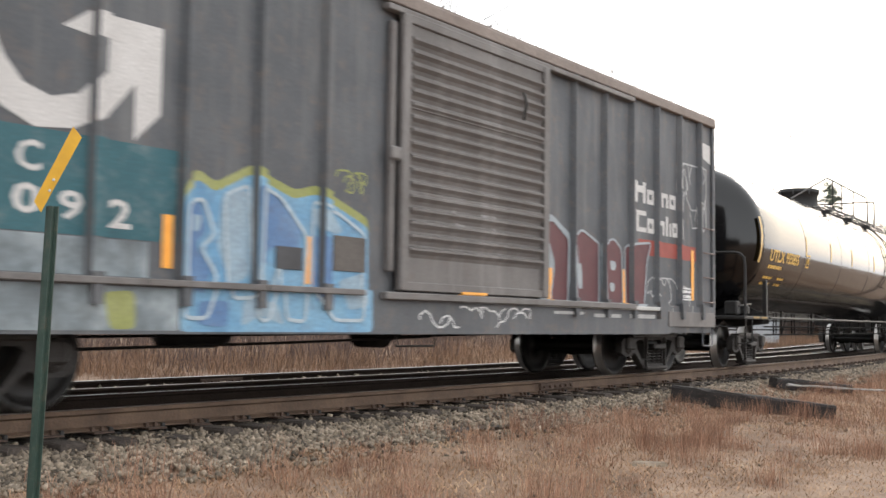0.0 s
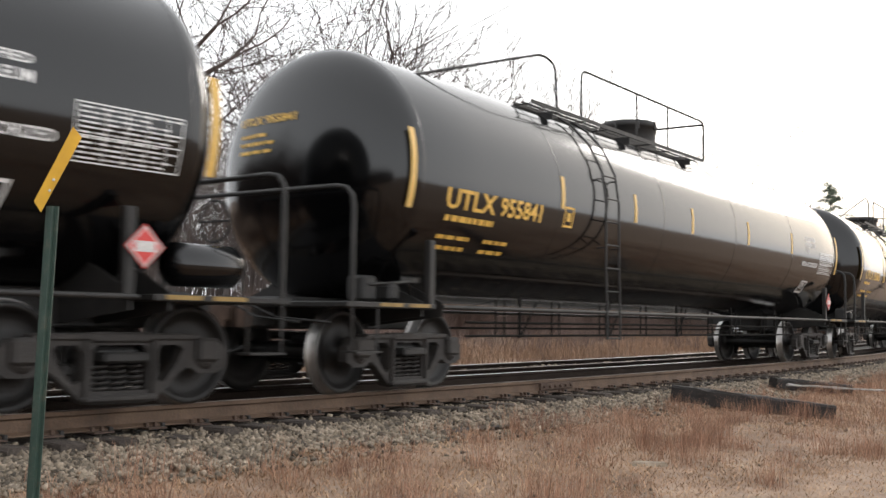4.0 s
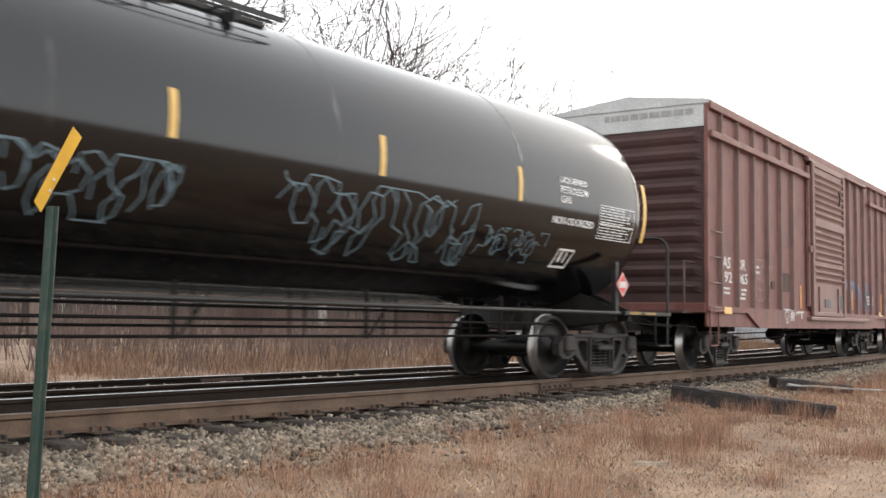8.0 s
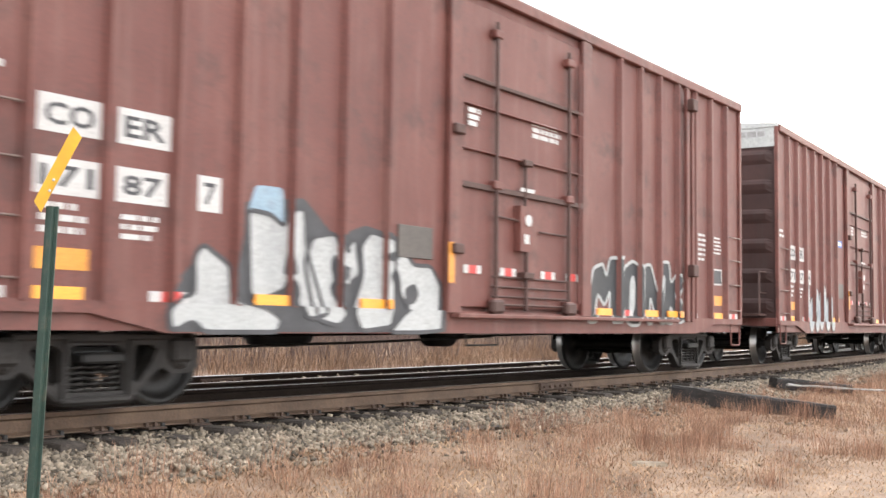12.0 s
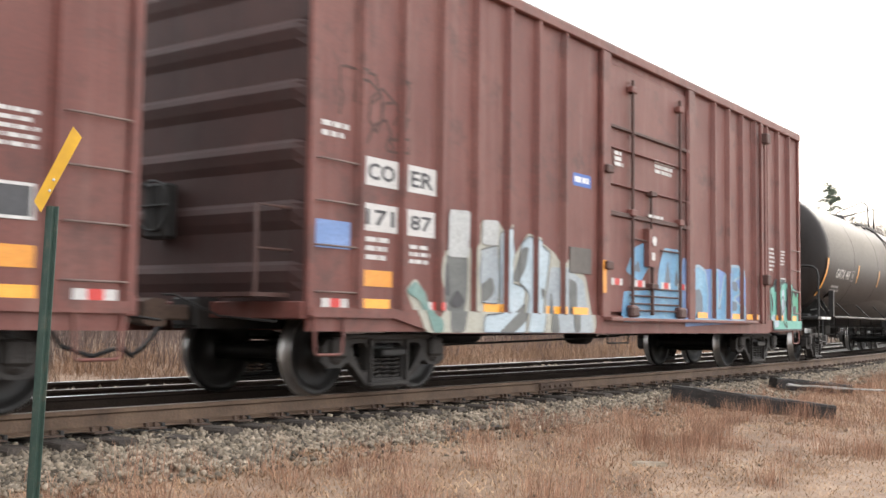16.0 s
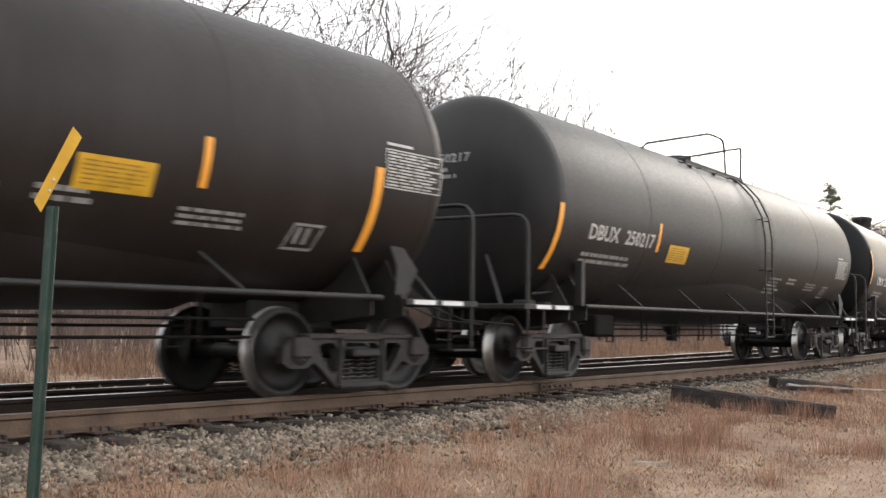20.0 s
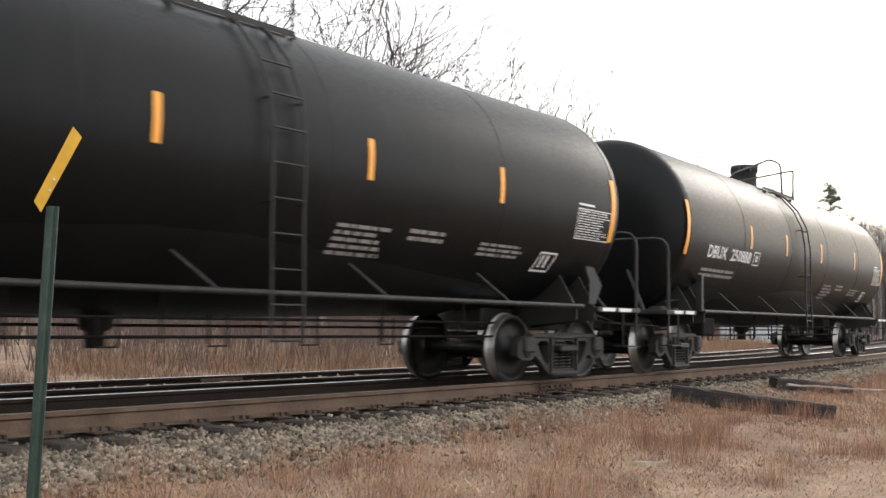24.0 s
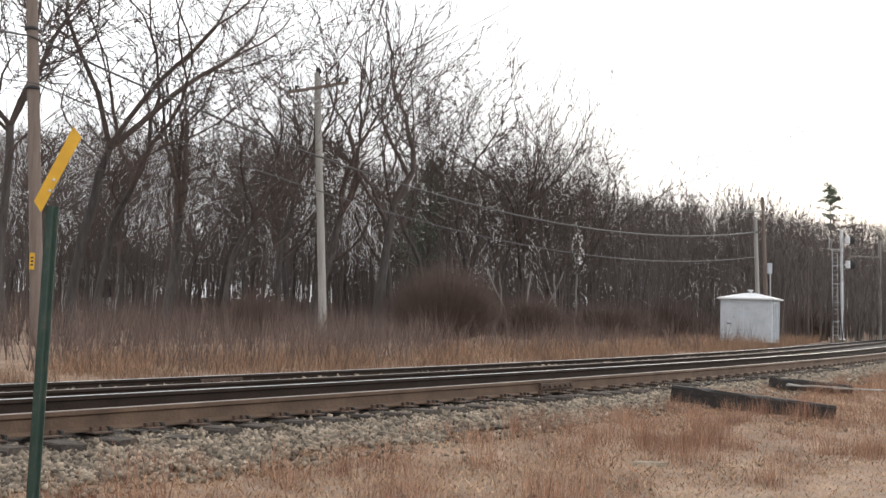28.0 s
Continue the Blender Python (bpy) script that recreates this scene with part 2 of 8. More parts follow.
# ---- mesh building ----
class Geo:
    """Vertices and faces of one mesh, collected shape by shape."""

    def __init__(self):
        self.v, self.f, self.s = [], [], []

    def add(self, verts, faces, smooth=False):
        k = len(self.v)
        self.v += [tuple(p) for p in verts]
        self.f += [tuple(i + k for i in q) for q in faces]
        self.s += [smooth] * len(faces)
        return self

    def box(self, x0, x1, y0, y1, z0, z1, c=0.0, m=None):
        if c <= 0:
            vs = [(x, y, z) for x in (x0, x1) for y in (y0, y1) for z in (z0, z1)]
            fs = [(0, 1, 3, 2), (4, 6, 7, 5), (0, 4, 5, 1), (2, 3, 7, 6), (0, 2, 6, 4), (1, 5, 7, 3)]
        else:
            bm = bmesh.new()
            bmesh.ops.create_cube(bm, size=1, matrix=Matrix.Translation(((x0 + x1) / 2, (y0 + y1) / 2, (z0 + z1) / 2)) @ Matrix.Diagonal((x1 - x0, y1 - y0, z1 - z0, 1)))
            bmesh.ops.bevel(bm, geom=bm.edges[:], offset=c, segments=1, affect="EDGES", profile=0.5)
            vs = [v.co.copy() for v in bm.verts]
            bm.verts.index_update()
            fs = [[v.index for v in q.verts] for q in bm.faces]
            bm.free()
        if m is not None:
            vs = [m @ Vector(p) for p in vs]
        return self.add(vs, fs)

    def tube(self, pts, r, n=8, caps=True, smooth=True, r1=None):
        pts = [Vector(p) for p in pts]
        rings = []
        up = None
        for i, p in enumerate(pts):
            d = (pts[min(i + 1, len(pts) - 1)] - pts[max(i - 1, 0)]).normalized()
            if up is None:
                up = d.orthogonal().normalized()
            up = (up - d * up.dot(d)).normalized()
            w = d.cross(up)
            rr = r if r1 is None else r + (r1 - r) * i / (len(pts) - 1)
            rings.append([p + (up * math.cos(2 * math.pi * k / n) + w * math.sin(2 * math.pi * k / n)) * rr for k in range(n)])
        vs = [q for ring in rings for q in ring]
        fs = [(i * n + k, i * n + (k + 1) % n, (i + 1) * n + (k + 1) % n, (i + 1) * n + k) for i in range(len(pts) - 1) for k in range(n)]
        self.add(vs, fs, smooth)
        if caps:
            self.add(rings[0], [tuple(reversed(range(n)))])
            self.add(rings[-1], [tuple(range(n))])
        return self

    def lathe(self, profile, m, n=32, smooth=True):
        """profile: (radius, height) pairs turned round the z axis of m."""
        vs = [m @ Vector((r * math.cos(2 * math.pi * k / n), r * math.sin(2 * math.pi * k / n), h)) for r, h in profile for k in range(n)]
        fs = [(i * n + k, i * n + (k + 1) % n, (i + 1) * n + (k + 1) % n, (i + 1) * n + k) for i in range(len(profile) - 1) for k in range(n)]
        return self.add(vs, fs, smooth)

    def prism(self, poly, a, b, m=None, holes=()):
        """A polygon in x and z, pulled along y from a to b."""
        bm = bmesh.new()
        for loop in (poly, *holes):
            ring = [bm.verts.new((x, a, z)) for x, z in loop]
            for i in range(len(ring)):
                bm.edges.new((ring[i - 1], ring[i]))
        bmesh.ops.triangle_fill(bm, edges=bm.edges[:], use_beauty=True, use_dissolve=False)
        got = bmesh.ops.extrude_face_region(bm, geom=bm.faces[:])
        bmesh.ops.translate(bm, verts=[e for e in got["geom"] if isinstance(e, bmesh.types.BMVert)], vec=(0, b - a, 0))
        bmesh.ops.recalc_face_normals(bm, faces=bm.faces[:])
        bm.verts.index_update()
        vs = [v.co.copy() for v in bm.verts]
        fs = [[v.index for v in q.verts] for q in bm.faces]
        bm.free()
        if m is not None:
            vs = [m @ Vector(p) for p in vs]
        return self.add(vs, fs)

    def mesh(self, name, mat):
        me = bpy.data.meshes.new(name)
        me.from_pydata(self.v, [], self.f)
        me.polygons.foreach_set("use_smooth", self.s)
        me.materials.append(mat)
        me.update()
        return me


def part(name, geo, mat, parent=None, label="", m=None):
    """Links a mesh (or a Geo turned into one) as one object under a thing or a part."""
    me = geo.mesh(name, mat) if isinstance(geo, Geo) else geo
    ob = new(name, me)
    ob.parent = parent
    if m is not None:
        ob.matrix_basis = m
    if label:
        ob["label"] = label
    return ob


def empty(name, m=None):
    ob = new(name)
    ob.empty_display_size = 0.2
    if m is not None:
        ob.matrix_basis = m
    return ob


def mesh_np(name, verts, faces, mat):
    """A mesh of triangles from arrays."""
    me = bpy.data.meshes.new(name)
    me.vertices.add(len(verts))
    me.vertices.foreach_set("co", np.asarray(verts, np.float32).ravel())
    me.loops.add(len(faces) * 3)
    me.loops.foreach_set("vertex_index", np.asarray(faces, np.int32).ravel())
    me.polygons.add(len(faces))
    me.polygons.foreach_set("loop_start", np.arange(0, len(faces) * 3, 3, dtype=np.int32))
    me.update(calc_edges=True)
    me.materials.append(mat)
    return me


# ---- the line of the railway ----
HEAD, RADIUS, NEAR = radians(38.80), 279.0, 8.14
CANT, GRADE = radians(1.42), -0.0006
BEND0, BEND1 = -40.0, 48.0


def course(s):
    """Heading of the near rail at the distance s along it, and its place in plan."""
    def arc(q):
        th = HEAD - q / RADIUS
        return RADIUS * (math.cos(th) - math.cos(HEAD)) - NEAR * math.cos(HEAD), -RADIUS * (math.sin(th) - math.sin(HEAD)) + NEAR * math.sin(HEAD), th
    q = min(max(s, BEND0), BEND1)
    x, y, th = arc(q)
    return x + (s - q) * math.sin(th), y + (s - q) * math.cos(th), th


def spot(s, off=0.0, up=0.0, cant=CANT):
    """A place beside the line: off metres beyond the near rail, up metres above its head."""
    x, y, th = course(s)
    l, v = off * math.cos(cant) + up * math.sin(cant), -off * math.sin(cant) + up * math.cos(cant)
    return Vector((x - math.cos(th) * l, y + math.sin(th) * l, GRADE * min(max(s, -60), 150) + v))


GAUGE = 1.505
MID = GAUGE / 2
TRACK2 = 4.15
DROP2 = -0.13


# ---- ground and track ----
def profile_z(off):
    """Height of the ground across the line; off is counted from the near rail, away from the camera."""
    pts = [(-60, -0.58), (-9, -0.56), (-6, -0.50), (-3.5, -0.42), (-2.2, -0.365), (-1.3, -0.335), (-0.75, -0.285), (-0.2, -0.264), (1.7, -0.275), (2.2, -0.29), (2.6, -0.34), (3.2, -0.40), (3.5, -0.37), (6.3, -0.40), (7.2, -0.50), (14, -0.48), (60, -0.45), (120, -0.3), (900, 3.0)]
    return float(np.interp(off, [p[0] for p in pts], [p[1] for p in pts]))


def strip(name, offs, s_list, mat, lift=0.0, rough=0.0):
    vs = []
    for s in s_list:
        for o in offs:
            p = spot(s, o, 0, 0.0)
            vs.append((p.x, p.y, p.z + profile_z(o) + lift + (noise.noise((p.x * 1.3, p.y * 1.3, 0.3)) * rough)))
    n = len(offs)
    fs = [(i * n + j, (i + 1) * n + j, (i + 1) * n + j + 1, i * n + j + 1) for i in range(len(s_list) - 1) for j in range(n - 1)]
    g = Geo()
    g.add(vs, fs, True)
    return part(name, g, mat)


S_LONG = [-400, -200, -120, -80, -60, -50] + [-40 + 2 * i for i in range(60)] + [90, 110, 140, 200, 300, 500, 900]
near_offs = [-7.8 + 0.25 * i for i in range(23)]
ground = strip("ground", [-400, -150, -60, -30, -20, -14, -10] + near_offs + [-2.0, -1.6, 7.8, 9, 10, 12, 14, 18, 24, 32, 45, 60, 90, 140, 250, 500, 900], S_LONG, M["soil"], 0.0, 0.04)
tagged(ground, "dry bare soil with straw-coloured dead grass", "ground", kind="structure")
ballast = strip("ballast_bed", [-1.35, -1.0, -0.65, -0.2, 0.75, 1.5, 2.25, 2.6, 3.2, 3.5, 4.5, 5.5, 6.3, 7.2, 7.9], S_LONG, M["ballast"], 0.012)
tagged(ballast, "grey crushed stone ballast shoulder under the rails, darkened for the train's shadow", "ballast", kind="structure")

RAIL_PROFILE = [(-0.075, -0.185), (0.075, -0.185), (0.075, -0.172), (0.012, -0.150), (0.009, -0.055), (0.036, -0.038), (0.036, -0.006), (0.028, 0.0), (-0.028, 0.0), (-0.036, -0.006), (-0.036, -0.038), (-0.009, -0.055), (-0.012, -0.150), (-0.075, -0.172)]


def rail(name, off, up, label, group, head="rail_top", web="rail_shaded"):
    s_list = [-60 + 1.0 * i for i in range(130)] + [75, 90, 120, 160, 220]
    n = len(RAIL_PROFILE)
    side, top = Geo(), Geo()
    vs, ts = [], []
    for s in s_list:
        for a, b in RAIL_PROFILE:
            vs.append(spot(s, off + a, up + b))
        for a, b in ((-0.033, -0.002), (-0.026, 0.002), (-0.006, 0.004), (0.027, 0.002)):
            ts.append(spot(s, off + a, up + b))
    side.add(vs, [(i * n + k, i * n + (k + 1) % n, (i + 1) * n + (k + 1) % n, (i + 1) * n + k) for i in range(len(s_list) - 1) for k in range(n)])
    top.add(ts, [(i * 4 + k, (i + 1) * 4 + k, (i + 1) * 4 + k + 1, i * 4 + k + 1) for i in range(len(s_list) - 1) for k in range(3)], True)
    ob = part(name, side, M[web])
    part("running_surface", top, M[head], ob, "worn steel running surface")
    return tagged(ob, label, "rail", group, "structure")


RAILS = [rail("rail", 0, 0, "rusty brown steel rail with a dull worn head", "rails of the near track", "rail_worn", "rail_side"), rail("rail", GAUGE, 0, "rusty steel rail with a bright worn head", "rails of the near track"),
         rail("rail", TRACK2, DROP2, "rusty brown steel rail with a dull worn head", "rails of the far track", "rail_worn"), rail("rail", TRACK2 + GAUGE, DROP2, "rusty steel rail with a bright worn head", "rails of the far track")]


# ---- loose ground cover ----
M["redgrass"] = material("reddish_dry_grass", [(0.2078, 0.1081, 0.06901), (0.2968, 0.1643, 0.1052), (0.3933, 0.2449, 0.1611)], 1.2, 9, 0.8, bump=0, spread=0.45)
RNG = np.random.default_rng(7)


def places(n, s0, s1, o0, o1, power=1.0):
    """Random places beside the line, thinning out with distance, with their ground height."""
    s = s0 + (s1 - s0) * RNG.random(n) ** power
    o = o0 + (o1 - o0) * RNG.random(n)
    th = HEAD - s / RADIUS
    x = RADIUS * (np.cos(th) - math.cos(HEAD)) - NEAR * math.cos(HEAD) - np.cos(th) * o
    y = -RADIUS * (np.sin(th) - math.sin(HEAD)) + NEAR * math.sin(HEAD) + np.sin(th) * o
    zs = np.array([profile_z(q) for q in np.linspace(-12, 60, 1441)])
    z = np.interp(o, np.linspace(-12, 60, 1441), zs) + GRADE * s
    return s, o, np.stack([x, y, z], 1)


def patch(p, size, seed=0.0):
    return np.array([noise.noise((a[0] / size, a[1] / size, seed)) for a in p])


OCTA_V = np.array([(1, 0, 0), (-1, 0, 0), (0, 1, 0), (0, -1, 0), (0, 0, 1), (0, 0, -1)], float)
OCTA_F = np.array([(0, 2, 4), (2, 1, 4), (1, 3, 4), (3, 0, 4), (2, 0, 5), (1, 2, 5), (3, 1, 5), (0, 3, 5)])


def stones(p, size):
    n = len(p)
    v = OCTA_V[None] * (0.65 + 0.7 * RNG.random((n, 6, 1))) + 0.25 * (RNG.random((n, 6, 3)) - 0.5)
    q, _ = np.linalg.qr(RNG.normal(size=(n, 3, 3)))
    v = np.einsum("nij,nkj->nki", q, v) * size[:, None, None] * (0.7 + 0.6 * RNG.random((n, 1, 3)))
    v = v + p[:, None, :]
    f = OCTA_F[None] + 6 * np.arange(n)[:, None, None]
    return v.reshape(-1, 3), f.reshape(-1, 3)


def blades(p, height, width, lean):
    """Grass blades: two-piece bent strips that taper to a point."""
    n = len(p)
    a = RNG.random(n) * 2 * math.pi
    b = RNG.random(n) * 2 * math.pi
    side = np.stack([np.cos(a), np.sin(a), 0 * a], 1) * width[:, None] / 2
    tip = np.stack([np.cos(b), np.sin(b), 0 * b], 1) * (lean * height * (0.3 + RNG.random(n)))[:, None]
    up = np.zeros((n, 3))
    up[:, 2] = height
    mid = p + up * 0.55 + tip * 0.35
    v = np.stack([p - side, p + side, mid - side * 0.7, mid + side * 0.7, p + up * (1 - 0.25 * lean[:, None]) + tip], 1)
    f = np.array([(0, 1, 3), (0, 3, 2), (2, 3, 4)])[None] + 5 * np.arange(n)[:, None, None]
    return v.reshape(-1, 3), f.reshape(-1, 3)


def stuff(name, v, f, mat, label, category):
    return tagged(new(name, mesh_np(name, v, f, mat)), label, category, kind="stuff")


s_, o_, p_ = places(88000, 1.0, 42, -1.95, -0.1, 1.5)
edge = -1.5 + 0.55 * patch(p_, 1.1, 3.0)
keep = ((o_ > edge) | (RNG.random(len(o_)) < 0.10)) & ((o_ < -0.62) | (RNG.random(len(o_)) < 0.5))
p_, s_ = p_[keep], s_[keep]
size = (0.012 + 0.022 * RNG.random(len(p_)) ** 1.5) * (1 + s_ / 65)
p_[:, 2] += size * 0.4 + 0.018 * RNG.random(len(p_))
v1, f1 = stones(p_, size)
s_, o_, p_ = places(4500, 2, 45, 0.1, 7.6, 1.3)
size = 0.03 + 0.02 * RNG.random(len(p_))
p_[:, 2] += 0.015
v2, f2 = stones(p_, size)
s_, o_, p_ = places(5000, 2, 30, -4.5, -1.4, 1.2)
keep = patch(p_, 0.9, 9.0) > 0.12
p_ = p_[keep]
size = 0.008 + 0.022 * RNG.random(len(p_)) ** 2
p_[:, 2] += size * 0.4
v3, f3 = stones(p_, size)
stuff("ballast_stones", np.concatenate([v1, v2, v3]), np.concatenate([f1, f2 + len(v1), f3 + len(v1) + len(v2)]), M["stone"], "pale grey crushed stone along the rails", "gravel")

# short turf, flattened straw and upright tufts before the track
s_, o_, p_ = places(230000, -1.0, 42, -7.0, -1.15, 1.35)
den = patch(p_, 1.3, 1.0) + 0.6 * patch(p_, 0.35, 2.0) + np.clip((-1.5 - o_) * 0.8, -0.6, 0.6)
p_ = p_[(den > -0.42 + 0.4 * RNG.random(len(den))) & (RNG.random(len(den)) < np.clip((o_ + 7) / 1.6, 0, 1) * np.clip((s_ + 1) / 4, 0, 1) ** 0.5)]
h = 0.02 + 0.06 * RNG.random(len(p_)) ** 1.4
va, fa = blades(p_, h, 0.004 + 0.006 * RNG.random(len(p_)), 0.9 + 1.5 * RNG.random(len(p_)))
stuff("turf", va, fa, M["grass"], "short dead straw-coloured turf on bare soil", "grass")
s_, o_, p_ = places(170000, 0, 45, -6.0, -1.15, 1.35)
den = patch(p_, 0.9, 5.0) + 0.55 * patch(p_, 0.22, 6.0) - 0.13 * np.abs(o_ + 2.3) - 0.18 * np.clip(-3.4 - o_, 0, 2) - 0.5 * ((p_[:, 0] - 0.27 * p_[:, 1] > -1.2) & (p_[:, 0] > 2.9) & (p_[:, 0] < 6.2) & (np.abs(p_[:, 1] + 0.245 * p_[:, 0] - 16.35) < 0.55))
p_ = p_[den > -0.02 + 0.30 * RNG.random(len(den))]
h = 0.05 + 0.17 * RNG.random(len(p_)) ** 1.5
va, fa = blades(p_, h, 0.003 + 0.003 * RNG.random(len(p_)), 0.3 + 0.7 * RNG.random(len(p_)))
stuff("dry_grass", va, fa, M["redgrass"], "reddish dry bunch grass in low mats", "grass")
tuft_p, tuft_h = [], []
for i in range(150):
    s, o, c = places(1, 3, 30, -5.0, -1.5, 1.2)
    n = RNG.integers(30, 110)
    q = c + RNG.normal(size=(n, 3)) * (0.05 + 0.10 * RNG.random(), 0.05 + 0.10 * RNG.random(), 0)
    tuft_p.append(q)
    tuft_h.append(np.full(n, 0.18 + 0.26 * RNG.random()) * (0.5 + 0.5 * RNG.random(n)))
for cx, cy, n, w in ((2.6, 11.2, 420, 0.22), (1.9, 11.6, 300, 0.25), (4.55, 15.1, 170, 0.08), (5.05, 14.95, 110, 0.12), (3.4, 15.3, 60, 0.1), (5.7, 14.7, 120, 0.2), (7.0, 19.3, 160, 0.3), (8.2, 19.6, 260, 0.4), (1.0, 12.6, 260, 0.25), (0.35, 10.6, 240, 0.2)):
    q = np.stack([cx + w * RNG.normal(size=n), cy + w * RNG.normal(size=n), np.full(n, -0.43)], 1)
    tuft_p.append(q)
    tuft_h.append(0.12 + 0.30 * RNG.random(n))
p_, h = np.concatenate(tuft_p), np.concatenate(tuft_h)
va, fa = blades(p_, h, 0.003 + 0.003 * RNG.random(len(p_)), 0.2 + 0.4 * RNG.random(len(p_)))
stuff("grass_tufts", va, fa, M["redgrass"], "upright reddish dead grass tufts", "grass")

# tall grass and brush beyond the far track
s_, o_, p_ = places(150000, -5, 110, 7.3, 13.0, 1.35)
den = patch(p_, 2.6, 4.0) + 0.5 * patch(p_, 0.6, 8.0) - 0.06 * (o_ - 8) + 0.25 * (s_ > 14)
p_ = p_[den > -0.18 + 0.4 * RNG.random(len(den))]
h = (0.18 + 0.58 * RNG.random(len(p_)) ** 1.7) * (1 + 0.9 * patch(p_, 1.4, 14.0))
va, fa = blades(p_, h, 0.005 + 0.005 * RNG.random(len(p_)), 0.4 + 1.0 * RNG.random(len(p_)))
stuff("tall_grass", va, fa, M["tallgrass"], "tall tawny dead grass beside the far rails", "grass")


def twigs(p, height, width, spread):
    """Brush: each stem forks into thin crooked shoots."""
    n = len(p)
    vs, fs = [], []
    k = 0
    for rep in range(3):
        b = RNG.random(n) * 2 * math.pi
        out = np.stack([np.cos(b), np.sin(b), 0 * b], 1) * (spread * height * (0.2 + RNG.random(n)))[:, None]
        top = np.zeros((n, 3))
        top[:, 2] = height * (0.6 + 0.4 * RNG.random(n))
        a = RNG.random(n) * 2 * math.pi
        side = np.stack([np.cos(a), np.sin(a), 0 * a], 1) * width[:, None] / 2
        m1 = p + top * 0.45 + out * 0.3
        v = np.stack([p - side, p + side, m1 - side * 0.7, m1 + side * 0.7, p + top + out], 1)
        f = np.array([(0, 1, 3), (0, 3, 2), (2, 3, 4)])[None] + 5 * np.arange(n)[:, None, None] + k
        k += 5 * n
        vs.append(v.reshape(-1, 3))
        fs.append(f.reshape(-1, 3))
    return np.concatenate(vs), np.concatenate(fs)


s_, o_, p_ = places(40000, -6, 125, 8.2, 40, 1.25)
den = patch(p_, 5, 21.0) + 0.5 * patch(p_, 1.6, 22.0)
keep = den > -0.15 + 0.4 * RNG.random(len(den))
p_ = p_[keep]
h = 0.7 + 1.3 * RNG.random(len(p_)) ** 1.4
va, fa = twigs(p_, h, 0.012 + 0.014 * RNG.random(len(p_)), 0.35)
stuff("brush", va, fa, M["brush"], "low leafless reddish-brown brush before the woods", "brush")


def shrub(x, y, w, h, n):
    r = np.sqrt(RNG.random(n)) * w / 2
    a = RNG.random(n) * 2 * math.pi
    p = np.stack([x + 0.35 * r * np.cos(a), y + 0.35 * r * np.sin(a), np.full(n, -0.5)], 1)
    tilt = r / (w / 2)
    height = h * np.sqrt(np.maximum(0.05, 1 - tilt ** 2 * 0.85)) * (0.75 + 0.3 * RNG.random(n))
    vs, fs = [], []
    for rep in range(3):
        j = (RNG.random((n, 3)) - 0.5) * 0.5
        tip = np.stack([x + r * np.cos(a), y + r * np.sin(a), -0.5 + height], 1) + j
        mid = (p + tip) / 2 + (RNG.random((n, 3)) - 0.5) * 0.35
        c = RNG.random(n) * 2 * math.pi
        side = np.stack([np.cos(c), np.sin(c), 0 * c], 1) * 0.006
        vs.append(np.stack([p - side, p + side, mid - side * 0.7, mid + side * 0.7, tip], 1).reshape(-1, 3))
        fs.append((np.array([(0, 1, 3), (0, 3, 2), (2, 3, 4)])[None] + 5 * np.arange(n)[:, None, None] + 5 * n * rep).reshape(-1, 3))
    ob = new("shrub", mesh_np("shrub", np.concatenate(vs), np.concatenate(fs), M["brush"]))
    return tagged(ob, "rounded leafless shrub of dense reddish-brown shoots", "shrub", "shrubs before the woods")


shrub(0.2, 50.0, 6.6, 3.9, 4200)
shrub(4.6, 54.0, 5.0, 2.6, 2200)
shrub(9.5, 60.0, 7.0, 2.4, 2200)
shrub(-7.9, 46.0, 4.5, 2.2, 1500)
shrub(27.0, 80.0, 9.0, 3.6, 1500)
shrub(14.0, 68.0, 8.0, 3.0, 1500)


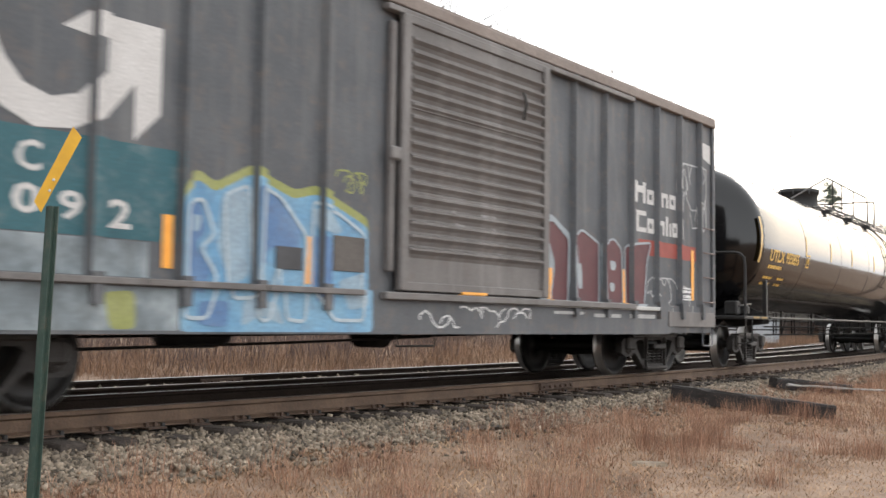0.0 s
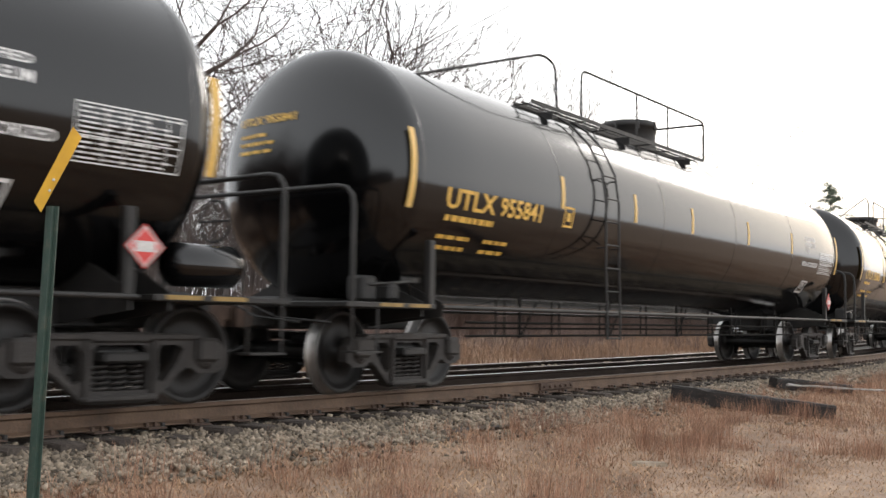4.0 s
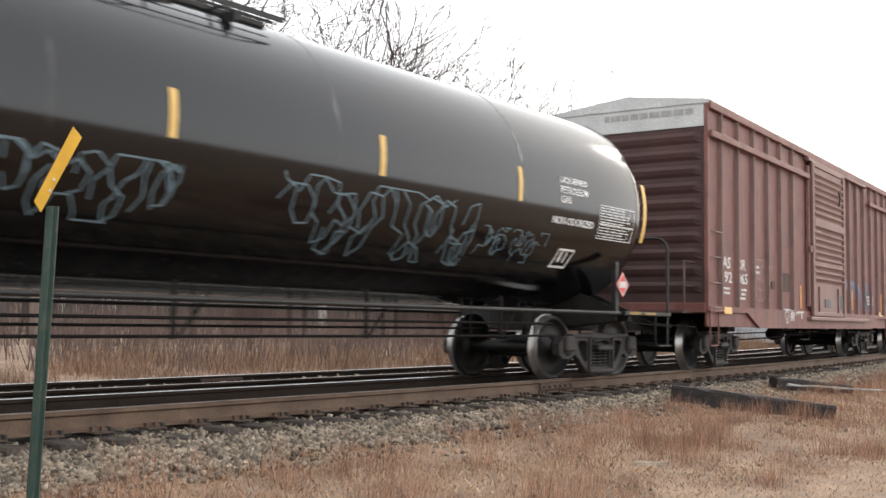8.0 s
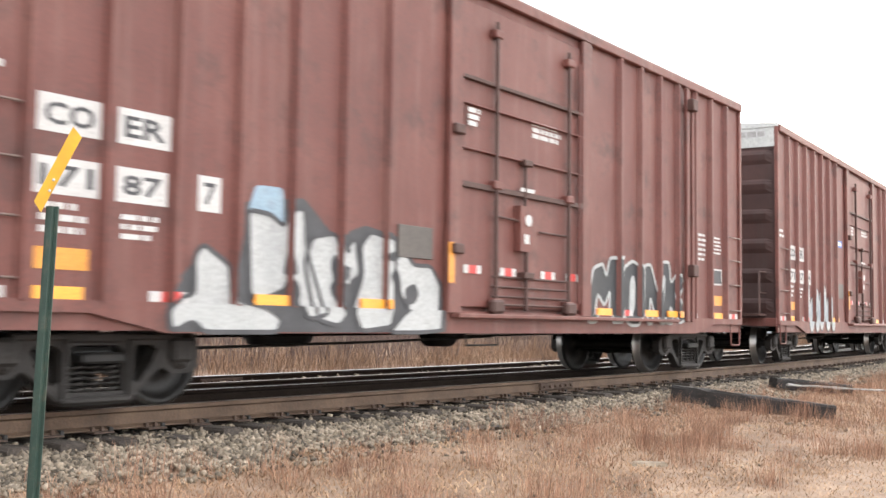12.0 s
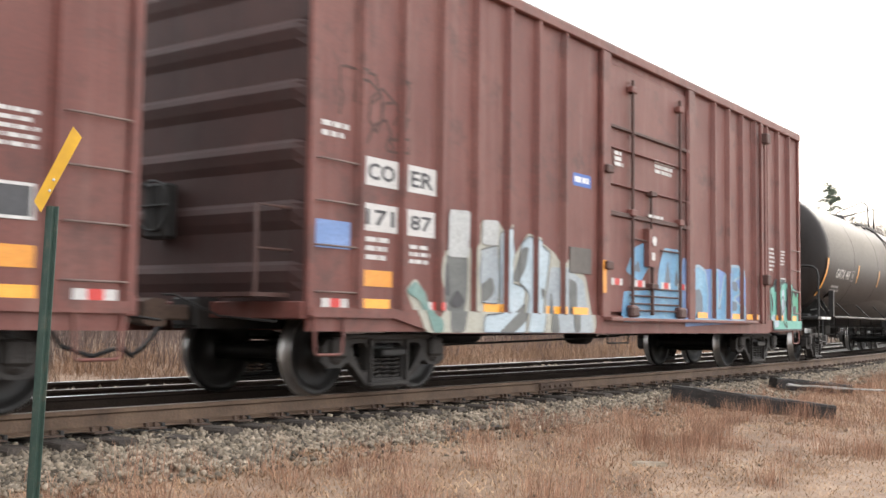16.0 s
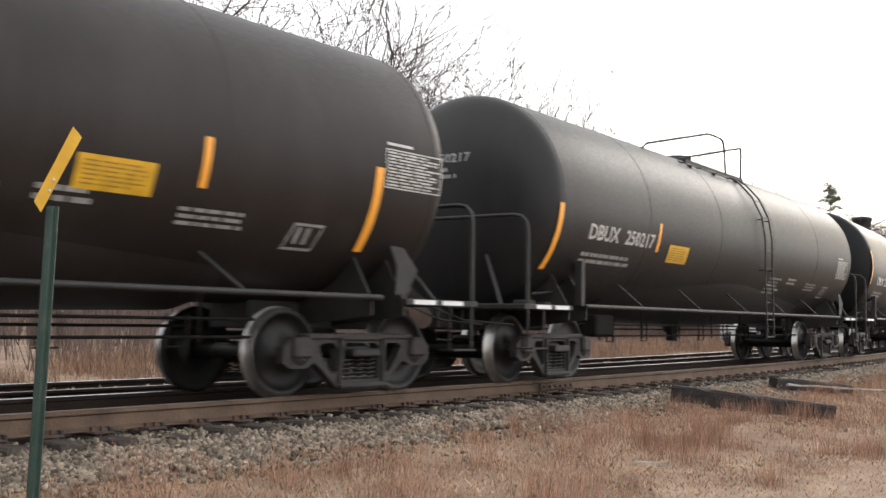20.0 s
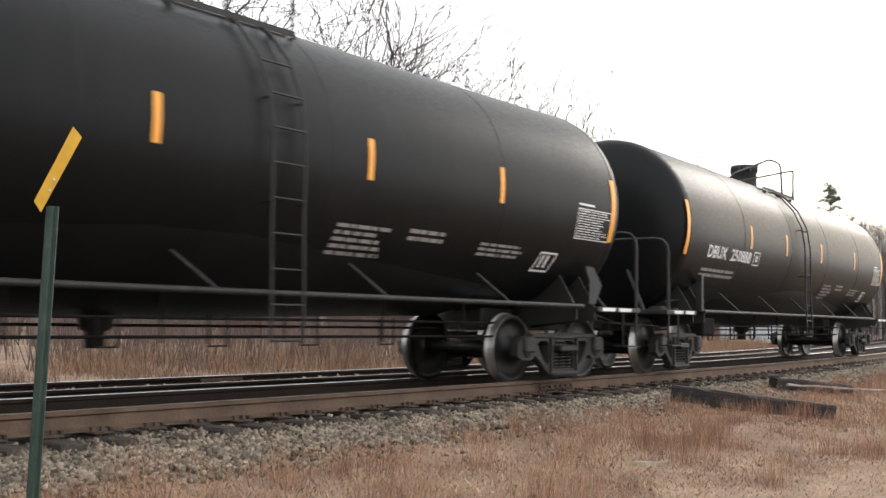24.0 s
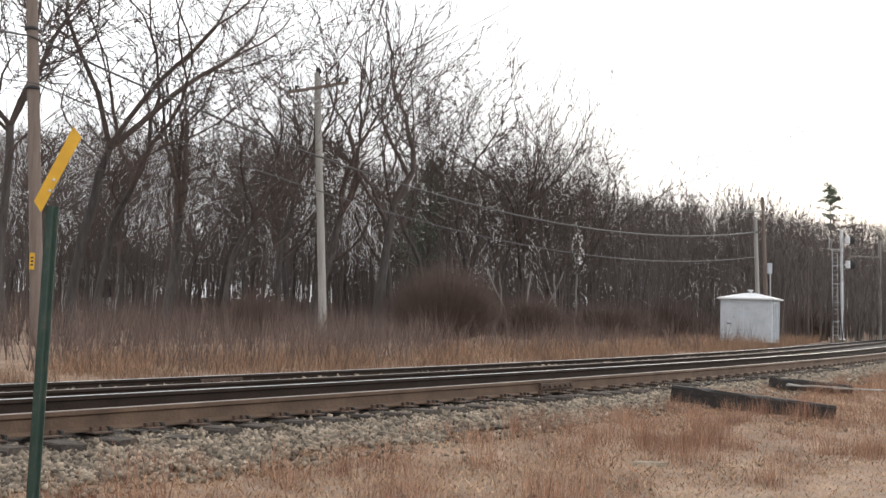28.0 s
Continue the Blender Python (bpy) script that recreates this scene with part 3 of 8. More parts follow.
# ---- bare trees ----
def grow_tree(seed, height, girth, split=0.42, leaders=3, depth=5, spread=0.42, crook=0.15, sides=2, fine=0.010):
    """Trunk and crown of a leafless tree: a crooked trunk that parts into leaders, which fork again and again into fine twigs."""
    rnd = random.Random(seed)
    trunk, crown = [], []

    def aside(d, ang):
        side = d.orthogonal().normalized()
        side.rotate(Matrix.Rotation(rnd.random() * 2 * math.pi, 3, d))
        return (d * math.cos(ang) + side * math.sin(ang)).normalized()

    def limb(p, d, length, r, level):
        segs = 7 if level == 0 else (5 if level < 3 else (3 if level < depth - 1 else (2 if level < depth else 1)))
        end = r * (0.66 if level == 0 else 0.64)
        pts, rads = [p.copy()], [r]
        for i in range(segs):
            k = crook * (0.45 if level == 0 else 1.25)
            d = (d + Vector((rnd.gauss(0, k), rnd.gauss(0, k), rnd.gauss(0, k * 0.6) + (0.03 if level == 0 else 0.15)))).normalized()
            p = p + d * (length / segs)
            pts.append(p.copy())
            rads.append(r + (end - r) * (i + 1) / segs)
        (trunk if level == 0 else crown).append((pts, rads, 9 if level == 0 else (6 if level == 1 else (4 if level == 2 else 3))))
        if level >= depth:
            return
        for i in range(leaders if level == 0 else 2):
            ang = rnd.uniform(0.12, spread * 1.05)
            limb(p, aside(d, ang), length * (rnd.uniform(0.55, 0.75) if level == 0 else (rnd.uniform(0.58, 0.92) if level < depth - 2 else rnd.uniform(0.75, 1.05))), max(fine, end * rnd.uniform(0.66, 0.90)), level + 1)
        for i in range(sides if level < depth - 1 else max(1, sides - 1)):
            t = rnd.uniform(0.55, 0.98) if level == 0 else rnd.uniform(0.15, 0.95)
            k = min(int(t * segs), segs - 1)
            q = pts[k].lerp(pts[k + 1], t * segs - k)
            base = (pts[k + 1] - pts[k]).normalized()
            limb(q, aside(base, rnd.uniform(0.5, 1.05)), length * (rnd.uniform(0.28, 0.5) if level == 0 else rnd.uniform(0.35, 0.7)), max(fine, rads[k] * rnd.uniform(0.28, 0.44)), level + 1 + (rnd.random() < 0.45 and level < depth - 1))

    limb(Vector((0, 0, -0.3)), Vector((rnd.gauss(0, 0.03), rnd.gauss(0, 0.03), 1)).normalized(), height * split, girth, 0)
    top = max(p.z for pts, rads, n in crown for p in pts)
    fit = Matrix.Diagonal((1, 1, height / top)).to_3x3()

    def build(tubes, name, mat):
        g = Geo()
        for pts, rads, n in tubes:
            rings = []
            up = None
            pts = [fit @ p for p in pts]
            for i, p in enumerate(pts):
                d = (pts[min(i + 1, len(pts) - 1)] - pts[max(i - 1, 0)]).normalized()
                up = d.orthogonal().normalized() if up is None else (up - d * up.dot(d)).normalized()
                w = d.cross(up)
                rings += [p + (up * math.cos(2 * math.pi * k / n) + w * math.sin(2 * math.pi * k / n)) * rads[i] for k in range(n)]
            g.add(rings, [(i * n + k, i * n + (k + 1) % n, (i + 1) * n + (k + 1) % n, (i + 1) * n + k) for i in range(len(pts) - 1) for k in range(n)], True)
        return g.mesh(name, mat)
    return trunk, crown, build


def tree_kind(seed, height, girth, bark, label, twig="twig", **kw):
    trunk, crown, build = grow_tree(seed, height, girth, **kw)
    t = empty("tree")
    part("trunk", build(trunk, "trunk", M[bark]), None, t)
    part("crown", build(crown, "crown", M[twig]), None, t, "bare grey-brown limbs and twigs")
    return tagged(t, label, "tree", "trees of the woods")


TALL = "tall leafless grey-barked tree at the wood's edge"
SLIM = "slender leafless tree with upswept twigs"
KINDS = [tree_kind(11, 16, 0.20, "bark", TALL), tree_kind(12, 16, 0.24, "bark", "old leafless tree with crooked spreading limbs", split=0.30, leaders=4, spread=0.62, crook=0.22), tree_kind(13, 16, 0.15, "bark", TALL, split=0.52, spread=0.42),
         tree_kind(14, 16, 0.14, "bark", SLIM, split=0.54, leaders=3, spread=0.36, sides=3, fine=0.012), tree_kind(15, 16, 0.19, "bark", TALL, split=0.38, spread=0.46), tree_kind(16, 16, 0.13, "bark", SLIM, split=0.58, spread=0.34, leaders=3, sides=3, fine=0.012)]
FAR_KINDS = [tree_kind(31 + i, 16, 0.13, "bark", "leafless tree in the distant wood's edge", split=0.40, leaders=3, spread=0.34, depth=4, sides=3, fine=0.019, twig="thicket") for i in range(4)]
BIRCHES = [tree_kind(21, 12, 0.075, "birch", "slim leafless birch with a pale trunk", split=0.66, depth=3, leaders=2, spread=0.35, crook=0.10), tree_kind(22, 12, 0.065, "birch", "slim leafless birch with a pale trunk", split=0.7, depth=3, leaders=2, spread=0.35, crook=0.10)]
HERO = [  # column of the view as tangent, distance, height, kind, lean
    (-0.405, 36, 21, 3, 2), (-0.350, 38, 22, 2, 5), (-0.322, 41, 20, 5, 5), (-0.258, 45, 17, 1, -2), (-0.20, 46, 17, 5, 1), (-0.155, 50, 18, 3, 0),
    (-0.118, 51, 21, 4, -1), (-0.060, 52, 21, 0, -7), (-0.045, 56, 19, 2, 2), (-0.02, 58, 19.5, 5, 0), (0.024, 62, 19.6, 3, 1), (0.045, 65, 19.4, 4, 0),
    (0.070, 66, 18.8, 5, 2), (0.098, 70, 17.8, 3, 1), (0.122, 72, 17.2, 5, 1), (0.142, 80, 15.6, 2, 0)]
for tx, dist, h, k, lean in HERO:
    c = copy_thing(KINDS[k], pose(tx * dist, dist, -0.5, 0, lean * 0.6, (tx * 9000) % 360))
    c.scale = (h / 16, h / 16, h / 16)
rt = random.Random(5)


def tree_line(kinds, t0, t1, n, d0, d1, h0, h1):
    for i in range(n):
        tx = t0 + (t1 - t0) * (i + rt.random()) / n
        dist = rt.uniform(d0, d1)
        c = copy_thing(rt.choice(kinds), pose(tx * dist, dist, -0.5, rt.gauss(0, 2), rt.gauss(0, 2), rt.random() * 360))
        z = rt.uniform(h0, h1) / 16
        c.scale = (z, z, z)


tree_line(KINDS, -0.45, -0.05, 13, 52, 74, 11, 15)
tree_line(KINDS, -0.05, 0.15, 14, 68, 90, 13, 16.5)
tree_line(FAR_KINDS, -0.45, 0.12, 22, 75, 100, 9, 11.5)
tree_line(FAR_KINDS, 0.14, 0.325, 48, 92, 118, 13.0, 16.2)
tree_line(FAR_KINDS, 0.30, 0.46, 46, 115, 140, 12.5, 15.2)
for i, (tx, dist) in enumerate([(0.022, 60), (0.034, 61), (0.058, 63), (0.066, 61), (0.078, 60), (0.088, 62), (0.108, 63), (0.121, 64), (0.126, 62)]):
    copy_thing(BIRCHES[i % 2], pose(tx * dist, dist, -0.5, 0, rt.uniform(-1, 2.5), i * 77))
for i, o in enumerate(KINDS + FAR_KINDS + BIRCHES):
    o.matrix_basis = pose(-34 + i * 2.4, 68 + i * 2, -0.5, 0, 0, i * 40)

# thin stems deep in the woods
n = 4200
tx = -0.47 + 0.95 * RNG.random(n)
dist = 55 + 75 * RNG.random(n) + 40 * np.clip(tx, 0, 1)
p_ = np.stack([tx * dist, dist, np.full(n, -0.5)], 1)
h = 4 + 7 * RNG.random(n) ** 1.2
va, fa = twigs(p_, h, 0.025 + 0.06 * RNG.random(n) ** 2, 0.13)
q_ = p_.copy()
n2 = 56000
tx = -0.47 + 0.95 * RNG.random(n2)
dist = 58 + 75 * RNG.random(n2) + 40 * np.clip(tx, 0, 1)
q_ = np.stack([tx * dist, dist, np.where(tx < -0.1, 2.2, 0.4) + dist * (0.132 - 0.16 * np.clip(tx - 0.03, 0, 0.24)) * RNG.random(n2) ** 1.35], 1)
vb, fb = twigs(q_, 0.9 + 1.5 * RNG.random(n2), 0.013 + 0.020 * RNG.random(n2), 0.9)
stuff("woods", np.concatenate([va, vb]), np.concatenate([fa, fb + len(va)]), M["thicket"], "dense leafless thicket of thin stems in deep woods", "woods")

# the same woods going on out of view along the line, beyond the far track and on the near side
# unseen, added so that the tank heads mirror dark stems instead of sky
s_, o_, p_ = places(9000, -125, -5, 15, 55)
va, fa = twigs(p_, 8 + 5 * RNG.random(len(p_)), 0.10 + 0.2 * RNG.random(len(p_)), 0.12)
s_, o_, q_ = places(6000, -135, -42, -60, -16)
vb, fb = twigs(q_, 8 + 5 * RNG.random(len(q_)), 0.10 + 0.2 * RNG.random(len(q_)), 0.12)
stuff("woods", np.concatenate([va, vb]), np.concatenate([fa, fb + len(va)]), M["twig"], "unseen leafless woods added along both sides of the line for dark reflections", "woods")


def conifer(x, y, h, w, seed, needle=0.24):
    """A ragged pine: a trunk with whorls of drooping needled boughs."""
    rnd = random.Random(seed)
    t = empty("conifer", pose(x, y, -0.5))
    g = Geo().tube([(0, 0, -0.3), (0.05, 0, h * 0.5), (0, 0.05, h)], 0.22, 7, r1=0.03)
    part("trunk", g, M["bark"], t)
    vs, fs = [], []
    n = 30 if needle < 0.3 else 24
    for i in range(n):
        z = h * (0.30 + 0.70 * i / n)
        reach = w * (1 - i / n) ** 0.7 * rnd.uniform(0.5, 1.15) + 0.2
        for k in range(4):
            if needle > 0.3:
                z += rnd.gauss(0, 0.45)
                reach = (w * (1 - i / n) ** 0.75 + 0.3) * rnd.uniform(0.3, 1.05)
            a = rnd.random() * 6.283
            d = Vector((math.cos(a), math.sin(a), rnd.uniform(-0.1, 0.25)))
            for m in range(26 if needle < 0.3 else 42):
                c = Vector((0, 0, z)) + d * reach * (0.15 + 0.85 * rnd.random()) + Vector((rnd.gauss(0, 0.16), rnd.gauss(0, 0.16), rnd.gauss(0, 0.13)))
                e = Vector((rnd.gauss(0, 1), rnd.gauss(0, 1), rnd.gauss(0, 0.6))).normalized() * needle
                q = e.orthogonal().normalized() * needle * 0.2
                b = len(vs)
                vs += [c - q, c + q, c + e]
                fs.append((b, b + 1, b + 2))
    part("crown", mesh_np("crown", np.array([tuple(v) for v in vs]), np.array(fs), M["pine"]), None, t, "ragged dark green needles")
    return tagged(t, "ragged dark green pine rising over the woods", "tree", "pines in the woods")


conifer(50.9, 140, 19.8, 7.0, 3, 0.42)
conifer(-0.9, 66, 10.5, 2.6, 4)
conifer(-2.4, 74, 9.5, 2.6, 5)
conifer(9.6, 84, 9.0, 2.6, 6)
conifer(-9.0, 80, 10.0, 2.6, 8)


# ---- lineside things ----
def weathered_beam(name, a, b, w, h, seed, mat="tie", label="", end_wear=0.02):
    """A squared timber from a to b (ends of its lower middle line), with worn, uneven edges."""
    rnd = random.Random(seed)
    a, b = Vector(a), Vector(b)
    d = (b - a).normalized()
    sd = Vector((-d.y, d.x, 0)).normalized()
    up = d.cross(sd) * -1
    up = up if up.z > 0 else -up
    n = 14
    prof = [(-0.5, 0.0), (0.5, 0.0), (0.5, 0.86), (0.40, 1.0), (-0.40, 1.0), (-0.5, 0.86)]
    vs = []
    for i in range(n + 1):
        c = a.lerp(b, i / n) + d * (rnd.uniform(-end_wear, end_wear) if i in (0, n) else 0)
        for x, z in prof:
            vs.append(c + sd * (x * w + rnd.gauss(0, 0.006)) + up * (z * h + rnd.gauss(0, 0.006)))
    k = len(prof)
    fs = [(i * k + j, i * k + (j + 1) % k, (i + 1) * k + (j + 1) % k, (i + 1) * k + j) for i in range(n) for j in range(k)]
    fs += [tuple(reversed(range(k))), tuple(range(n * k, n * k + k))]
    g = Geo()
    g.add(vs, fs)
    ob = part(name, g, M[mat])
    if label:
        tagged(ob, label, "railway tie", "discarded ties")
    return ob


weathered_beam("old_tie", (3.42, 15.72, -0.27), (5.62, 15.18, -0.45), 0.24, 0.225, 1, "creosote", label="discarded dark creosoted tie lying in dry grass")
weathered_beam("old_tie", (6.02, 19.35, -0.28), (7.62, 19.95, -0.40), 0.23, 0.19, 2, "creosote", label="discarded weathered tie half sunk in gravel")
weathered_beam("plank", (6.25, 19.20, -0.22), (8.6, 20.0, -0.33), 0.07, 0.03, 3, "pole")
tagged(bpy.data.objects["plank"], "thin pale weathered plank beside the sunken tie", "plank")
g = Geo()
m_ = pose(1.98, 10.02, -0.445, 4, 3, 12)
g.add([m_ @ Vector(p) for p in [(-0.20, -0.07, 0), (0.19, -0.09, 0), (0.21, 0.07, 0), (-0.17, 0.09, 0), (-0.16, -0.04, 0.05), (0.15, -0.05, 0.06), (0.16, 0.04, 0.055), (-0.13, 0.05, 0.045)]], [(0, 1, 5, 4), (1, 2, 6, 5), (2, 3, 7, 6), (3, 0, 4, 7), (4, 5, 6, 7)])
tagged(part("flat_rock", g, M["stone"]), "flat pale grey rock lying in dry grass", "rock")

# sign post: a green U-channel with a narrow yellow plate seen aslant
post = empty("sign_post", pose(-2.157, 5.8, -0.52))
g = Geo()
prof = [(-0.034, 0.012), (-0.034, -0.0), (-0.017, -0.0), (-0.011, -0.028), (0.011, -0.028), (0.017, 0.0), (0.034, 0.0), (0.034, 0.012), (0.012, 0.012), (0.007, -0.016), (-0.007, -0.016), (-0.012, 0.012)]
zs = [-0.25, 0.4, 0.9, 1.4, 1.98]
vs = [(x - 0.012 + 0.0155 * z, y, z) for z in zs for x, y in prof]
k = len(prof)
g.add(vs, [(i * k + j, i * k + (j + 1) % k, (i + 1) * k + (j + 1) % k, (i + 1) * k + j) for i in range(4) for j in range(k)] + [tuple(range(4 * k, 5 * k))])
part("post", g, M["green_post"], post, "dark green steel channel post")
g = Geo()
corners = [(0.128, 2.414), (0.177, 2.356), (-0.023, 1.941), (-0.063, 2.001)]
g.prism(corners, -0.052, -0.047)
part("plate", g, M["yellow"], post, "yellow enamel plate")
for z in (2.06, 2.12):
    part("bolt", Geo().lathe([(0, 0.006), (0.008, 0.005), (0.008, 0)], pose(0.02 + 0.3 * (z - 2.06), -0.052, z, 90), 6), M["galv"], post)
tagged(post, "yellow marker plate on a leaning dark green post", "sign post")


def utility_pole(base, top, r0, r1, mat, label):
    ob = empty("utility_pole", Matrix.Translation(base))
    t = Vector(top) - Vector(base)
    g = Geo().tube([(0, 0, -0.4), *[t * (i / 6) for i in range(1, 7)]], r0, 14, r1=r1)
    part("pole", g, M[mat], ob)
    tagged(ob, label, "utility pole", "poles along the line")
    return ob, t


def insulators(ob, spots):
    for p in spots:
        g = Geo().lathe([(0, 0.20), (0.05, 0.19), (0.07, 0.14), (0.05, 0.11), (0.075, 0.08), (0.045, 0.03), (0.02, 0.0), (0.02, -0.08)], Matrix.Translation(p), 10)
        part("insulator", g, M["black"], ob)


pole_a, t_ = utility_pole((-4.69, 43, -0.5), (-5.36, 43, 10.35), 0.175, 0.13, "pole", "weathered grey utility pole with a crossarm")
arm = Geo().box(-1.25, 1.25, -0.16, -0.06, -0.06, 0.06, 0.01, pose(t_.x + 0.08, -0.10, 10.2, 0, -11.5, 0))
part("crossarm", arm, M["pole_brown"], pole_a)
arm = Geo().tube([(t_.x, -0.2, 9.6), (t_.x - 0.55, -0.2, 10.08)], 0.02, 5).tube([(t_.x, -0.2, 9.6), (t_.x + 0.68, -0.2, 10.32)], 0.02, 5)
part("brace", arm, M["galv"], pole_a)
insulators(pole_a, [(t_.x - 1.05, -0.2, 10.02), (t_.x - 0.8, -0.2, 10.07), (t_.x + 0.95, -0.2, 10.43), (t_.x + 1.22, -0.2, 10.48), (t_.x, 0, 10.86), (t_.x + 0.12, -0.1, 10.8)])
pole_b, t_ = utility_pole((-11.27, 30, -0.5), (-12.1, 30, 11.5), 0.185, 0.15, "pole_brown", "brown utility pole with a small yellow tag")
tag = Geo().box(-0.07, 0.07, -0.215, -0.195, 2.15, 2.62, 0.004, pose(-0.2, 0, 0))
part("tag", tag, M["yellow"], pole_b, "small yellow pole tag with dark marks")
for z in (2.26, 2.36, 2.46):
    part("tag_mark", Geo().box(-0.035, 0.035, -0.219, -0.214, z, z + 0.05, 0, pose(-0.2, 0, 0)), M["black"], pole_b)
for z in (9.0, 7.3):
    part("clamp", Geo().lathe([(0.17, -0.05), (0.195, -0.05), (0.195, 0.05), (0.17, 0.05)], pose(-0.072 * z, 0, z), 14), M["black"], pole_b)
pole_c, t_ = utility_pole((18.50, 62, -0.5), (18.16, 62, 6.75), 0.135, 0.105, "pole", "slim grey utility pole behind the equipment hut")
part("clamp", Geo().lathe([(0.10, -0.05), (0.14, -0.05), (0.14, 0.05), (0.10, 0.05)], pose(t_.x * 0.9, 0, 6.45), 12), M["black"], pole_c)
pole_d, t_ = utility_pole((20.2, 66, -0.5), (19.77, 66, 8.45), 0.14, 0.10, "pole_brown", "brown utility pole with a meter box")
part("meter_box", Geo().box(-0.14, 0.14, -0.32, -0.12, 4.2, 4.85, 0.02), M["shed_paint"], pole_d, "pale grey meter box")
part("crossarm", Geo().box(-1.5, 0.3, -0.15, -0.05, 8.0, 8.1, 0.01, pose(t_.x, 0, 0)), M["pole"], pole_d)
insulators(pole_d, [(t_.x - 1.4, -0.1, 8.15), (t_.x - 0.8, -0.1, 8.15), (t_.x + 0.25, -0.1, 8.15)])
part("conduit", Geo().tube([(0.16, -0.05, 0), (0.1, -0.05, 4.2)], 0.035, 6), M["galv"], pole_d)
pole_e, t_ = utility_pole((35.0, 85, -0.5), (34.86, 85, 7.5), 0.14, 0.11, "pole", "weathered grey utility pole in the distance")
part("crossarm", Geo().box(-2.4, 0.3, -0.1, 0.0, 6.55, 6.65, 0.01), M["pole"], pole_e)


def cable(name, a, b, sag, r, label):
    a, b = Vector(a), Vector(b)
    g = Geo().tube([a.lerp(b, i / 28) - Vector((0, 0, 4 * sag * (i / 28) * (1 - i / 28))) for i in range(29)], r, 5)
    return tagged(part(name, g, M["wire"]), label, "cable", "cables between the poles")


cable("cable", (-11.83, 29.8, 8.25), (18.18, 61.9, 5.95), 2.05, 0.036, "thick black cable slung between utility poles")
cable("cable", (-11.64, 29.8, 6.91), (18.20, 61.9, 4.50), 1.9, 0.024, "thin black cable slung between utility poles")
cable("cable", (-11.83, 29.8, 8.25), (-26, 15, 9.4), 0.6, 0.030, "thick black cable slung between utility poles")
cable("cable", (-11.64, 29.8, 6.91), (-26, 15, 8.2), 0.6, 0.017, "thin black cable slung between utility poles")
cable("cable", (18.9, 66, 8.2), (5.5, 58, 9.3), 0.5, 0.010, "thin grey line wire between poles")
cable("cable", (19.6, 66, 8.2), (6.2, 58, 9.1), 0.6, 0.010, "thin grey line wire between poles")
cable("cable", (19.9, 66, 8.2), (34.8, 85, 6.2), 0.5, 0.010, "thin grey line wire between poles")

# equipment hut
hut = empty("equipment_hut", pose(16.85, 58.2, -0.42, 0, 0, -29))
W2, D2, H2 = 1.36, 1.02, 2.36
part("body", Geo().box(-W2, W2, -D2, D2, 0.06, H2, 0.015), M["shed_paint"], hut)
part("footing", Geo().box(-W2 + 0.1, W2 - 0.1, -D2 + 0.1, D2 - 0.1, -0.3, 0.06), M["tie"], hut)
g = Geo()
o = 0.17
g.add([(-W2 - o, -D2 - o, H2), (W2 + o, -D2 - o, H2), (W2 + o, D2 + o, H2), (-W2 - o, D2 + o, H2), (-W2 - o, -D2 - o, H2 + 0.07), (W2 + o, -D2 - o, H2 + 0.07), (W2 + o, D2 + o, H2 + 0.07), (-W2 - o, D2 + o, H2 + 0.07), (-0.3, 0, H2 + 0.36), (0.3, 0, H2 + 0.36)],
      [(3, 2, 1, 0), (0, 1, 5, 4), (1, 2, 6, 5), (2, 3, 7, 6), (3, 0, 4, 7), (4, 5, 9, 8), (5, 6, 9), (6, 7, 8, 9), (7, 4, 8)])
part("roof", g, M["shed_roof"], hut, "low white hipped metal roof")
part("vent", Geo().lathe([(0, 0.16), (0.14, 0.15), (0.16, 0.09), (0.09, 0.08), (0.09, -0.05)], Matrix.Translation((0, 0, H2 + 0.38)), 14), M["shed_roof"], hut)
door = part("door", Geo().box(-1.10, -0.10, -D2 - 0.025, -D2 - 0.002, 0.18, 2.12, 0.008), M["shed_paint"], hut)
part("handle", Geo().box(-1.0, -0.78, -D2 - 0.06, -D2 - 0.025, 1.02, 1.07, 0.006), M["black"], door, "dark latch handle")
part("panel", Geo().box(0.0, 1.2, -D2 - 0.014, -D2 - 0.002, 0.18, 2.2, 0.005), M["shed_paint"], hut)
for y in (-0.62, -0.2, 0.22, 0.64):
    part("rib", Geo().box(W2 + 0.002, W2 + 0.05, y - 0.045, y + 0.045, 0.1, H2 - 0.03, 0.01), M["shed_paint"], hut)
part("lamp", Geo().box(W2 + 0.05, W2 + 0.3, -D2 - 0.02, -D2 + 0.08, 2.08, 2.2, 0.01), M["galv"], hut)
tagged(hut, "pale grey metal equipment hut with a white roof", "hut")

# signal mast
mast = empty("signal_mast", pose(27.85, 74.0, -0.42, 0, -1.2, -30))
part("mast", Geo().tube([(0, 0, 0), (0, 0, 7.7)], 0.11, 12, r1=0.085).lathe([(0, 0.16), (0.2, 0.14), (0.22, 0)], Matrix.Identity(4), 10), M["mast_paint"], mast)
part("base", Geo().box(-0.4, 0.4, -0.4, 0.4, -0.3, 0.05, 0.03), M["stone"], mast)
lad = Geo()
for x in (-0.62, -0.28):
    lad.tube([(x, 0, 0.1), (x, 0, 6.2)], 0.022, 6)
for i in range(20):
    lad.tube([(-0.62, 0, 0.35 + 0.3 * i), (-0.28, 0, 0.35 + 0.3 * i)], 0.014, 5)
part("ladder", lad, M["mast_paint"], mast)
